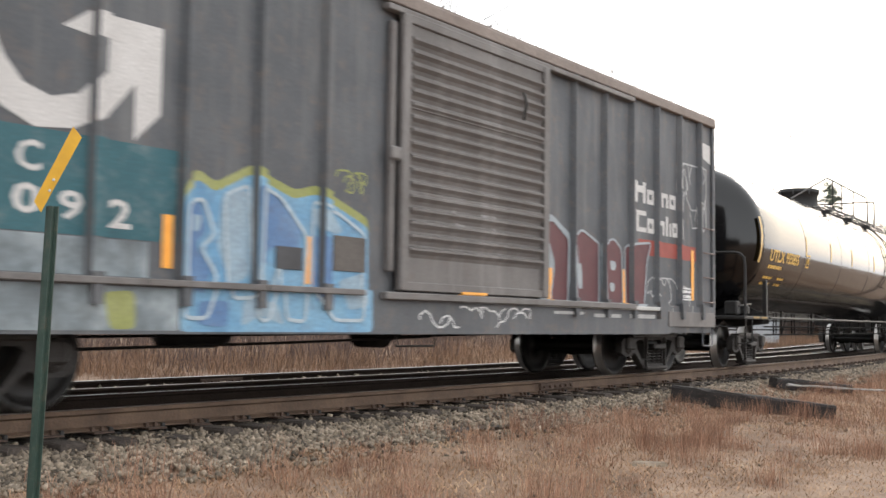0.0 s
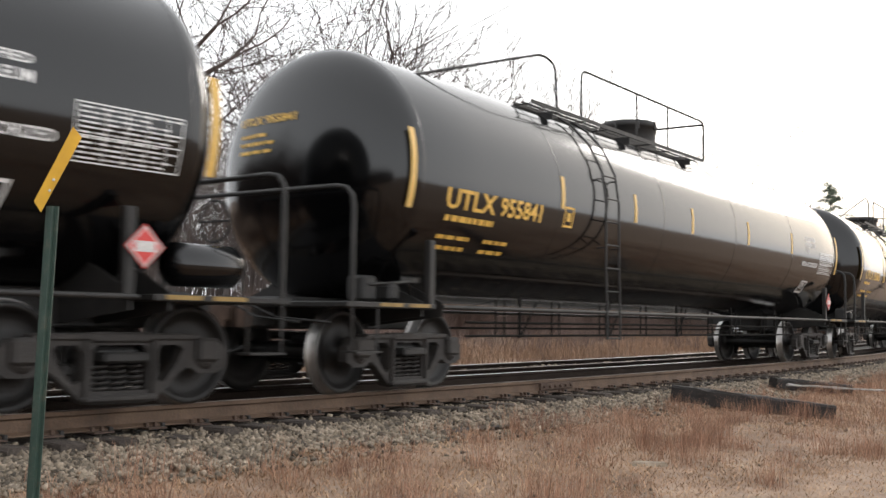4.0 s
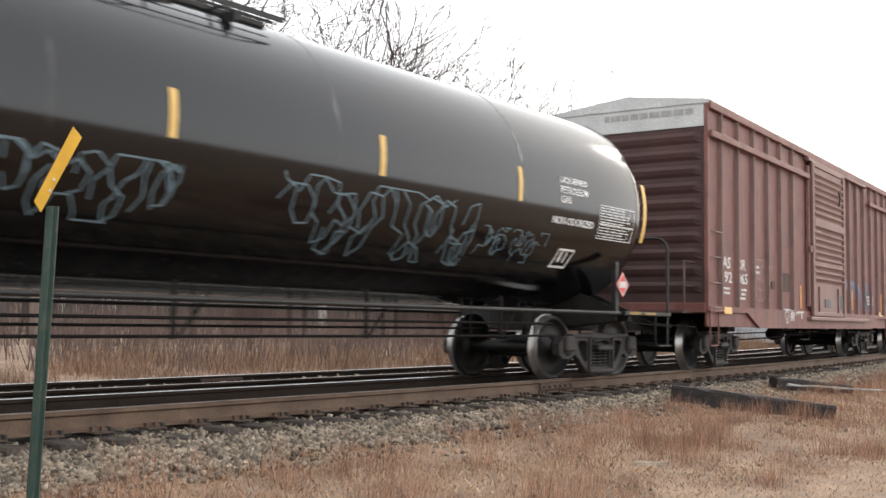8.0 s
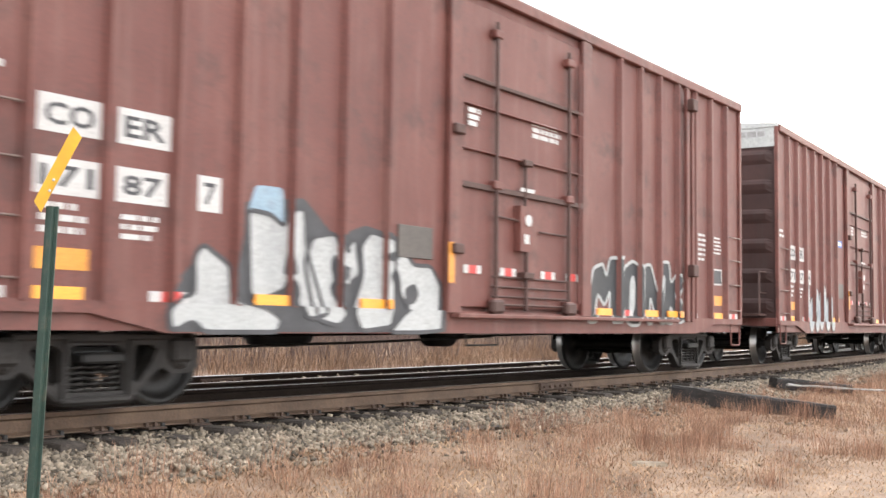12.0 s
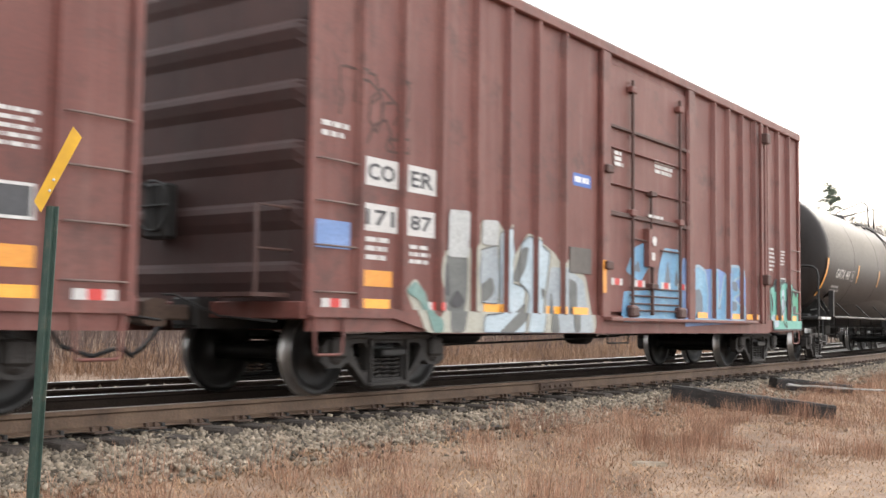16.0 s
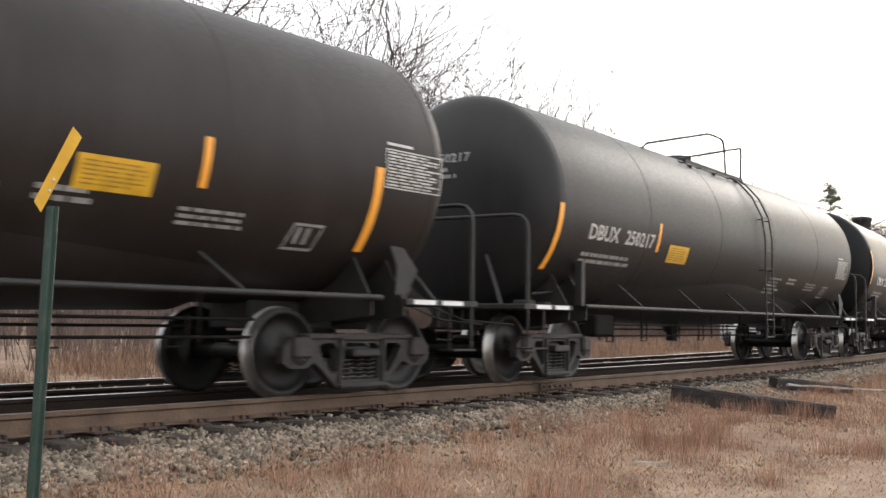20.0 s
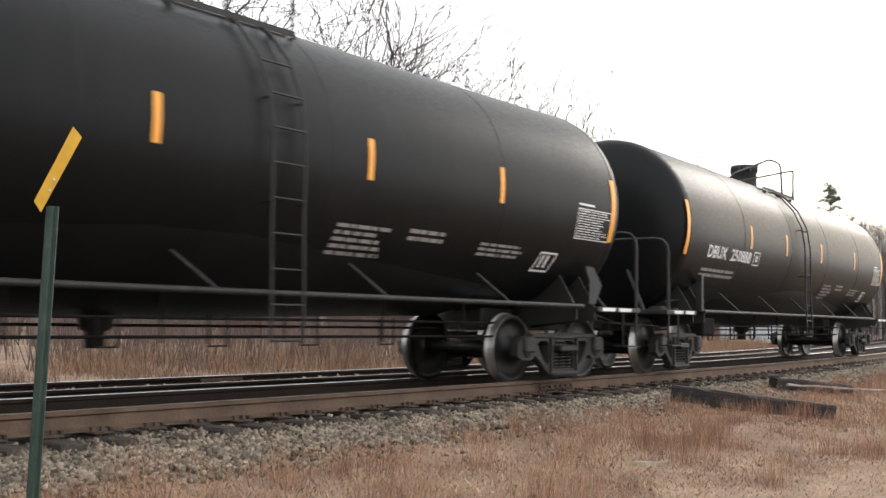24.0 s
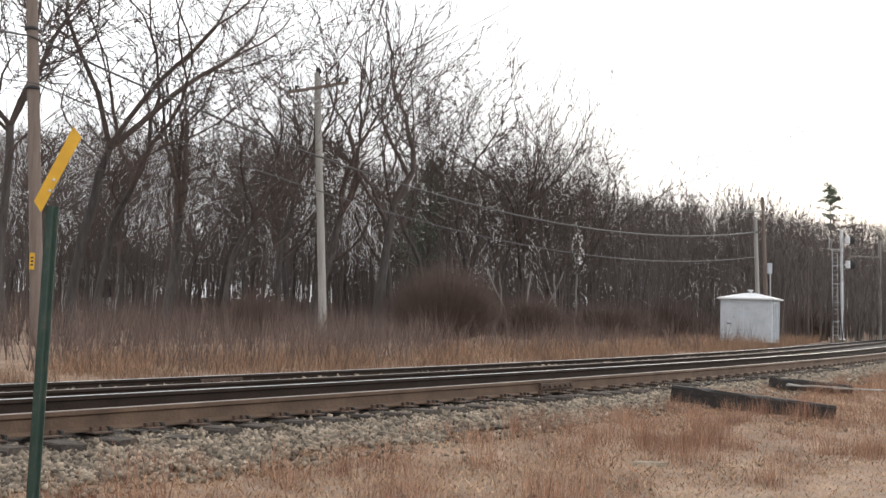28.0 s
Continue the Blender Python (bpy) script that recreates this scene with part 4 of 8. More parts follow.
for z in (1.3, 2.6, 3.9, 5.2, 6.2):
    part("bracket", Geo().box(-0.62, 0.18, -0.03, 0.03, z, z + 0.05, 0.005), M["mast_paint"], mast)
plat = Geo().box(-0.75, 0.1, -0.35, 0.35, 6.3, 6.34)
plat.tube([(-0.75, -0.35, 6.3), (-0.75, -0.35, 7.1), (-0.75, 0.35, 7.1), (-0.75, 0.35, 6.3)], 0.018, 5)
part("platform", plat, M["mast_paint"], mast)
for z in (6.95, 5.25):
    head = part("signal_head", Geo().lathe([(0, 0.06), (0.27, 0.055), (0.29, 0.03), (0.29, 0.01), (0, 0.0)], pose(0.62, 0.1, z, 90), 24), M["black"], mast, "round black signal target")
    part("lens", Geo().lathe([(0, 0.03), (0.08, 0.02), (0.10, 0)], pose(0.62, 0.16, z, -90), 14), M["glass_dark"], head)
    part("case", Geo().box(0.30, 0.56, -0.32, 0.08, z - 0.25, z + 0.28, 0.03), M["shed_roof"], head, "white signal case")
    part("arm", Geo().box(0, 0.4, -0.03, 0.03, z - 0.03, z + 0.03), M["mast_paint"], head)
tagged(mast, "silver signal mast with ladder and two heads", "signal")

# house beyond the woods
house = empty("house", pose(-29.0, 92.0, -0.4, 0, 0, 20))
hw = part("wall", Geo().box(-4, 4, -3, 3, 0, 4.2), M["shed_roof"], house, "white clapboard wall")
part("roof", Geo().prism([(-4.4, 4.2), (4.4, 4.2), (0, 6.6)], -3.4, 3.4), M["tie"], house, "dark shingle roof")
for x in (-2.4, 0.2, 2.6):
    part("window", Geo().box(x - 0.45, x + 0.45, -3.05, -3.0, 1.3, 2.8), M["glass_dark"], house)
tagged(house, "small white house seen through the woods", "house")


# ---- ties, plates and joints ----
def tie_mesh(seed):
    rnd = random.Random(seed)
    g = Geo()
    n = 6
    prof = [(-0.115, -0.17), (0.115, -0.17), (0.115, -0.02), (0.095, 0.0), (-0.095, 0.0), (-0.115, -0.02)]
    vs = [(x + rnd.gauss(0, 0.004), -1.3 + 2.6 * i / n + (rnd.uniform(-0.03, 0.03) if i in (0, n) else 0), z + rnd.gauss(0, 0.005)) for i in range(n + 1) for x, z in prof]
    k = len(prof)
    g.add(vs, [(i * k + j, i * k + (j + 1) % k, (i + 1) * k + (j + 1) % k, (i + 1) * k + j) for i in range(n) for j in range(k)] + [tuple(reversed(range(k))), tuple(range(n * k, n * k + k))])
    return g.mesh("tie", M["tie"])


def plate_mesh():
    g = Geo()
    g.box(-0.10, 0.10, -0.20, 0.20, 0.0, 0.012)
    for x, y in ((-0.05, -0.085), (0.05, -0.085), (-0.05, 0.085), (0.05, 0.085)):
        g.box(x - 0.014, x + 0.014, y - 0.022, y + 0.022, 0.01, 0.052, 0.004)
    return g.mesh("tie_plate", M["rust"])


def anchor_mesh():
    return Geo().box(-0.02, 0.02, -0.10, 0.10, -0.035, 0.03, 0.008).mesh("anchor", M["steel_black"])


def beside(s, off, up, cant=CANT, turn=0.0):
    th = course(s)[2]
    m = Matrix.Rotation(math.pi / 2 - th + turn, 4, "Z") @ Matrix.Rotation(-cant, 4, "X")
    m.translation = spot(s, off, up, cant)
    return m


tie_kinds = [tie_mesh(40 + i) for i in range(5)]
rk = random.Random(9)
plate_, anchor_ = plate_mesh(), anchor_mesh()
far_ties = Geo()
for i in range(150):
    s = -6 + 0.52 * i + rk.gauss(0, 0.03)
    if s < 48:
        part("tie", tie_kinds[rk.randrange(5)], None, ballast, "", beside(s, MID + rk.gauss(0, 0.05), -0.212 + rk.gauss(0, 0.010), CANT, rk.gauss(0, 0.025)))
        part("tie_plate", plate_, None, RAILS[0], "", beside(s, 0, -0.197))
        if s > 2:
            part("anchor", anchor_, None, RAILS[0], "", beside(s + 0.14, 0, -0.185))
            part("anchor", anchor_, None, RAILS[1], "", beside(s + 0.14, GAUGE, -0.172))
    far_ties.box(-0.115, 0.115, -1.3, 1.3, -0.17, 0, 0, beside(s, TRACK2 + MID, DROP2 - 0.198))
far_ties.box(0, 0.01, 0, 0.01, 0, 0.01, 0, beside(-7, TRACK2, DROP2 - 0.3))
part("far_ties", far_ties, M["tie"], ballast)["kind"] = "stuff"
for s, off, up, k in ((7.35, TRACK2 + GAUGE, DROP2, 3), (11.9, TRACK2 + GAUGE, DROP2, 3), (13.2, 0, 0, 0)):
    g = Geo()
    g.box(-0.46, 0.46, -0.052, -0.012, -0.145, -0.045, 0.008)
    for i in range(6):
        g.lathe([(0, 0.03), (0.022, 0.028), (0.022, 0)], pose(-0.38 + 0.152 * i, -0.052, -0.095, 90), 6)
    part("joint_bar", g, M["rust"], RAILS[k], "", beside(s, off, up))


# ---- railway cars ----
TRAVEL, TRAVEL2 = 7.7548, -0.1108


def travelled(t):
    """Metres that the train has gone by at the time t."""
    return TRAVEL * t + TRAVEL2 * t * (28 - t) / 100


def car_pose(mid, half, t):
    """Pose of a car whose trucks ride half metres before and behind its middle."""
    s = mid - travelled(t)
    a, b = spot(s - half, MID), spot(s + half, MID)
    x = (b - a).normalized()
    th = course(s)[2]
    out = Vector((-math.cos(th), math.sin(th), 0))
    up = Vector((0, 0, 1)) * math.cos(CANT) + out * math.sin(CANT)
    y = up.cross(x).normalized()
    z = x.cross(y)
    m = Matrix((x, y, z)).transposed().to_4x4()
    m.translation = (a + b) / 2
    return m


CARS = []      # (empty, middle, half spacing)
WHEELSETS = []
WHEEL_R, BASE = 0.457, 1.778
_kept = {}


def kept(key, make):
    if key not in _kept:
        _kept[key] = make()
    return _kept[key]


def wheelset_mesh():
    g = Geo()
    for side in (-1, 1):
        m = pose(0, side * MID, 0, -90 * side)
        # outer face towards +z of m, flange on the inner side
        prof = [(0.0, 0.045), (0.085, 0.055), (0.105, 0.045), (0.12, 0.0), (0.30, -0.012), (0.385, 0.012), (0.40, 0.055), (0.448, 0.06), (0.455, 0.05), (0.459, -0.05), (0.486, -0.062), (0.486, -0.08), (0.40, -0.085), (0.37, -0.05), (0.13, -0.07), (0.11, -0.11)]
        g.lathe(prof, m, 36)
        g.lathe([(0.0, 0.30), (0.075, 0.30), (0.075, 0.04)], m, 14)
    g.lathe([(0.09, -0.75), (0.085, -0.3), (0.085, 0.3), (0.09, 0.75)], pose(0, 0, 0, 90), 14)
    n0 = len(g.f)
    for side in (-1, 1):
        g.lathe([(0.449, 0.0615), (0.4565, 0.0515), (0.4605, -0.048), (0.487, -0.0605)], pose(0, side * MID, 0, -90 * side), 36)
    me = g.mesh("wheelset", M["wheel"])
    me.materials.append(M["tread"])
    for p in me.polygons[n0:]:
        p.material_index = 1
    return me


def frame_mesh():
    """A cast side frame with its two windows, the spring opening and journal ends."""
    outer = [(-1.12, 0.52), (-1.12, 0.36), (-1.02, 0.30), (-0.80, 0.30), (-0.70, 0.36), (-0.60, 0.30), (-0.36, 0.085), (-0.28, 0.06), (0.28, 0.06), (0.36, 0.085), (0.60, 0.30), (0.70, 0.36), (0.80, 0.30), (1.02, 0.30), (1.12, 0.36), (1.12, 0.52), (1.02, 0.60), (0.70, 0.64), (0.30, 0.64), (-0.30, 0.64), (-0.70, 0.64), (-1.02, 0.60)]
    win = [(-0.64, 0.52), (-0.58, 0.40), (-0.44, 0.23), (-0.36, 0.26), (-0.36, 0.50), (-0.42, 0.56), (-0.58, 0.56)]
    mid = [(-0.27, 0.17), (0.27, 0.17), (0.27, 0.52), (0.22, 0.56), (-0.22, 0.56), (-0.27, 0.52)]
    g = Geo()
    g.prism(outer, -0.06, 0.06, None, [win, [(-x, z) for x, z in reversed(win)], mid])
    for s in (-1, 1):
        g.box(s * 0.89 - 0.12, s * 0.89 + 0.12, -0.13, 0.10, 0.40, 0.62, 0.03)
        g.prism([(s * 0.31, 0.12), (s * 0.345, 0.10), (s * 0.345, 0.60), (s * 0.31, 0.60)][::s], -0.10, 0.08)
        g.box(s * 0.50 - 0.30, s * 0.50 + 0.30, -0.085, 0.085, 0.60, 0.66, 0.015)
    g.box(-0.36, 0.36, -0.12, 0.12, 0.075, 0.135, 0.02)
    g.box(-0.30, 0.30, -0.09, 0.09, 0.58, 0.67, 0.02)
    return g.mesh("side_frame", M["cast"])


def spring_mesh():
    g = Geo()
    turns, r = 5, 0.062
    g.tube([(r * math.cos(a), r * math.sin(a), 0.012 + 0.235 * i / (turns * 9)) for i in range(turns * 9 + 1) for a in [2 * math.pi * i / 9]], 0.015, 5)
    return g.mesh("spring", M["cast"])


def truck(car, x, yaw):
    """A two-axle truck under a car; its bolster carries the other pieces."""
    def bolster():
        g = Geo()
        g.box(-0.20, 0.20, -1.02, 1.02, 0.40, 0.545, 0.03)
        g.box(-0.24, 0.24, -0.55, 0.55, 0.36, 0.62, 0.04)
        g.box(-0.215, 0.215, -1.17, -1.0, 0.41, 0.50, 0.02)
        g.box(-0.215, 0.215, 1.0, 1.17, 0.41, 0.50, 0.02)
        g.lathe([(0.0, 0.70), (0.20, 0.70), (0.20, 0.6)], Matrix.Identity(4), 16)
        for s in (-1, 1):
            g.box(s * 0.42 - 0.05, s * 0.42 + 0.05, -0.95, 0.95, 0.30, 0.40, 0.02)
            for k in (-1, 1):
                g.box(s * 0.405 - 0.03, s * 0.405 + 0.03, k * MID - 0.07, k * MID + 0.07, 0.26, 0.52, 0.015)
        return g.mesh("truck", M["steel_black"])
    tr = part("truck", kept("bolster", bolster), None, car, "", pose(x, 0, 0, 0, 0, yaw))
    for s in (-1, 1):
        sf = kept("frame", frame_mesh)
        part("side_frame", sf, None, tr, "dusty cast steel side frame" if s < 0 else "", pose(0, s * 1.0, 0, 0, 0, 0 if s < 0 else 180))
        for k in (-0.17, 0.0, 0.17):
            part("spring", kept("spring", spring_mesh), None, tr, "dusty coil spring" if k == 0 else "", pose(k, s * 1.0, 0.145))
        for k in (-1, 1):
            def cap():
                g = Geo()
                g.lathe([(0.0, 0.085), (0.035, 0.085), (0.05, 0.07), (0.095, 0.06), (0.125, 0.03), (0.125, -0.12)], pose(0, 0, 0, 90), 18)
                for i in range(3):
                    a = 2 * math.pi * i / 3 + 0.5
                    g.lathe([(0.0, 0.085), (0.018, 0.085), (0.018, 0.05)], pose(0.07 * math.cos(a), 0, 0.07 * math.sin(a), 90), 6)
                return g.mesh("bearing_cap", M["cast"])
            part("bearing_cap", kept("cap", cap), None, tr, "", pose(k * BASE / 2, s * 1.03, WHEEL_R, 0, 0, 0 if s < 0 else 180))
    for k in (-1, 1):
        ws = part("wheelset", kept("wheelset", wheelset_mesh), None, tr, "worn steel wheels on an axle", pose(k * BASE / 2, 0, WHEEL_R))
        WHEELSETS.append((ws, k * BASE / 2))
    return tr


def start_car(name, front, rear, label, category):
    car = empty(name)
    tagged(car, label, category, "cars of the freight train")
    half = (rear - front) / 2
    CARS.append((car, (front + rear) / 2, half))
    yaw = math.degrees(half / RADIUS)
    truck(car, -half, yaw)
    truck(car, half, -yaw)
    return car, half




# ---- lettering and paint on curved or ribbed sides ----
def text_tris(body, size, squeeze=1.0, bold=0.03):
    """Triangles in x and z of a line of text, from its lower left corner, and its width."""
    cu = bpy.data.curves.new("lettering", "FONT")
    cu.body, cu.size, cu.resolution_u, cu.offset = body, size * 1.38, 2, size * bold
    ob = new("lettering", cu)
    bpy.context.view_layer.update()
    me = bpy.data.meshes.new_from_object(ob.evaluated_get(bpy.context.evaluated_depsgraph_get()))
    me.calc_loop_triangles()
    co = [(v.co.x * squeeze, v.co.y) for v in me.vertices]
    out = [tuple(co[i] for i in t.vertices) for t in me.loop_triangles]
    bpy.data.objects.remove(ob)
    bpy.data.curves.remove(cu)
    bpy.data.meshes.remove(me)
    w = max(p[0] for t in out for p in t)
    return out, w


def fit_text(body, x0, x1, z0, z1, bold=0.03):
    """Text fitted between the given bounds."""
    tris, w = text_tris(body, z1 - z0, 1.0, bold)
    lo = min(p[0] for t in tris for p in t)
    k = (x1 - x0) / (w - lo)
    b = min(p[1] for t in tris for p in t)
    h = max(p[1] for t in tris for p in t) - b
    return [tuple((x0 + (p[0] - lo) * k, z0 + (p[1] - b) * (z1 - z0) / h) for p in t) for t in tris]


def poly_tris(poly):
    pts = [Vector((x, z, 0)) for x, z in poly]
    return [tuple(poly[i] for i in t) for t in tessellate_polygon([pts])]


def rect(x0, x1, z0, z1, skew=0.0):
    return poly_tris([(x0, z0), (x1, z0), (x1 + skew, z1), (x0 + skew, z1)])


def ring(x0, x1, z0, z1, w, skew=0.0):
    """The outline of a rectangle."""
    k = skew / (z1 - z0)
    o = [(x0, z0), (x1, z0), (x1 + skew, z1), (x0 + skew, z1)]
    i = [(x0 + w + k * w, z0 + w), (x1 - w + k * w, z0 + w), (x1 - w + skew - k * w, z1 - w), (x0 + w + skew - k * w, z1 - w)]
    out = []
    for a in range(4):
        b = (a + 1) % 4
        out += [(o[a], o[b], i[b]), (o[a], i[b], i[a])]
    return out


def bars(x0, x1, z0, z1, rows, seed, gap=0.45):
    """Rows of small dashes that stand for print too small to read."""
    rnd = random.Random(seed)
    out = []
    h = (z1 - z0) / rows
    for r in range(rows):
        x = x0
        end = x0 + (x1 - x0) * rnd.uniform(0.7, 1.0)
        while x < end - 0.02:
            w = min(rnd.uniform(0.05, 0.22), end - x)
            out += rect(x, x + w, z1 - (r + 1) * h + h * gap * 0.5, z1 - r * h - h * gap * 0.5)
            x += w + rnd.uniform(0.02, 0.045)
    return out


def clip(poly, axis, lo, hi):
    for bound, sign in ((lo, 1), (hi, -1)):
        out = []
        for i, p in enumerate(poly):
            q = poly[i - 1]
            a, b = sign * (q[axis] - bound), sign * (p[axis] - bound)
            if (a >= 0) != (b >= 0):
                t = a / (a - b)
                out.append((q[0] + (p[0] - q[0]) * t, q[1] + (p[1] - q[1]) * t))
            if b >= 0:
                out.append(p)
        poly = out
        if not poly:
            break
    return poly


class Skin:
    """A car's side: cuts flat shapes at its folds and lays them on it."""

    def __init__(self, lay, xcuts=(), zcuts=()):
        self.lay, self.x, self.z = lay, sorted([-99, *xcuts, 99]), sorted([-99, *zcuts, 99])

    def put(self, name, tris, mat, parent, lift=0.004, label=""):
        """Lays the shapes on the side; each lettered or sprayed shape becomes a part of its own, fine print stays one."""
        groups = [tris]
        if name in ("lettering", "reflector", "emblem"):
            groups = islands(tris)
        first = None
        for tri in groups:
            g = Geo()
            for ti, t in enumerate(tri):
                up = lift + (0.00004 * (ti // 8 % 30) if name in ("scrawl", "sprayed_letter", "paint_layer") else 0.0)
                x0, x1 = min(p[0] for p in t), max(p[0] for p in t)
                z0, z1 = min(p[1] for p in t), max(p[1] for p in t)
                for i in range(len(self.x) - 1):
                    if self.x[i + 1] <= x0 or self.x[i] >= x1:
                        continue
                    a = clip(list(t), 0, self.x[i], self.x[i + 1])
                    if len(a) < 3:
                        continue
                    for j in range(len(self.z) - 1):
                        if self.z[j + 1] <= z0 or self.z[j] >= z1:
                            continue
                        c = clip(a, 1, self.z[j], self.z[j + 1])
                        if len(c) >= 3:
                            mx, mz = sum(p[0] for p in c) / len(c), sum(p[1] for p in c) / len(c)
                            vs = [self.lay(p[0], p[1], mx, mz, up) for p in c]
                            n = (Vector(vs[1]) - Vector(vs[0])).cross(Vector(vs[2]) - Vector(vs[0]))
                            g.add(vs, [tuple(range(len(c)))] if n.y < 0 else [tuple(reversed(range(len(c))))])
            ob = part(name, g, M[mat], parent, label)
            if name in ("small_print", "data_panel", "print", "decal_shape", "scrawl", "paint_layer", "sprayed_shape", "scuff"):
                ob["kind"] = "stuff"
            first = first or ob
        return first


def islands(tris):
    """Groups triangles that share corners."""
    key = lambda p: (round(p[0], 4), round(p[1], 4))
    root = {}

    def find(a):
        while root[a] != a:
            root[a] = root[root[a]]
            a = root[a]
        return a
    for t in tris:
        ks = [key(p) for p in t]
        for k in ks:
            root.setdefault(k, k)
        for k in ks[1:]:
            root[find(k)] = find(ks[0])
    out = {}
    for t in tris:
        out.setdefault(find(key(t[0])), []).append(t)
    return list(out.values())


def tank_skin(radius, axis):
    def lay(x, z, mx, mz, lift):
        dz = z - axis
        r = radius + lift
        return (x, -math.sqrt(max(0.01, radius * radius - dz * dz)) * r / radius, axis + dz * r / radius)
    return Skin(lay, (), [axis - radius + 0.1 * i for i in range(1, int(20 * radius))])


# ---- tank cars ----
def coupler(car, x, way):
    """Draft sill end, coupler shank and knuckle, air hose and cut lever."""
    sill = part("draft_sill", Geo().box(min(x - way * 2.2, x), max(x - way * 2.2, x), -0.19, 0.19, 0.72, 1.02, 0.02), M["steel_black"], car)
    g = Geo().box(min(x - 0.05 * way, x + 0.42 * way), max(x - 0.05 * way, x + 0.42 * way), -0.075, 0.075, 0.78, 0.94, 0.02)
    g.prism([(x + way * 0.36, 0.72), (x + way * 0.36, 0.99), (x + way * 0.52, 1.0), (x + way * 0.64, 0.96), (x + way * 0.64, 0.75), (x + way * 0.52, 0.72)][::way], -0.16, 0.04)
    g.box(min(x + way * 0.5, x + way * 0.66), max(x + way * 0.5, x + way * 0.66), 0.04, 0.17, 0.76, 0.95, 0.02)
    part("coupler", g, M["rust"], sill, "rusty knuckle coupler")
    part("air_hose", Geo().tube([(x + way * 0.05, 0.3, 0.72), (x + way * 0.22, 0.32, 0.52), (x + way * 0.48, 0.2, 0.42), (x + way * 0.68, 0.1, 0.5)], 0.024, 6), M["black"], sill, "black rubber air hose")
    part("cut_lever", Geo().tube([(x + way * 0.1, -1.4, 0.78), (x + way * 0.16, -0.7, 0.83), (x + way * 0.2, -0.1, 1.04), (x + way * 0.3, -0.02, 1.04)], 0.013, 5), M["steel_black"], sill)


def hoop(pts, r=0.02, bend=0.16):
    """Points of a pipe rail with rounded corners."""
    out = [Vector(pts[0])]
    for i in range(1, len(pts) - 1):
        p, a, b = Vector(pts[i]), Vector(pts[i - 1]), Vector(pts[i + 1])
        u, v = (a - p).normalized(), (b - p).normalized()
        k = min(bend, (a - p).length * 0.45, (b - p).length * 0.45)
        for t in (0, 0.33, 0.67, 1):
            out.append((p + u * k).lerp(p, t).lerp(p.lerp(p + v * k, t), t))
    return out + [Vector(pts[-1])]


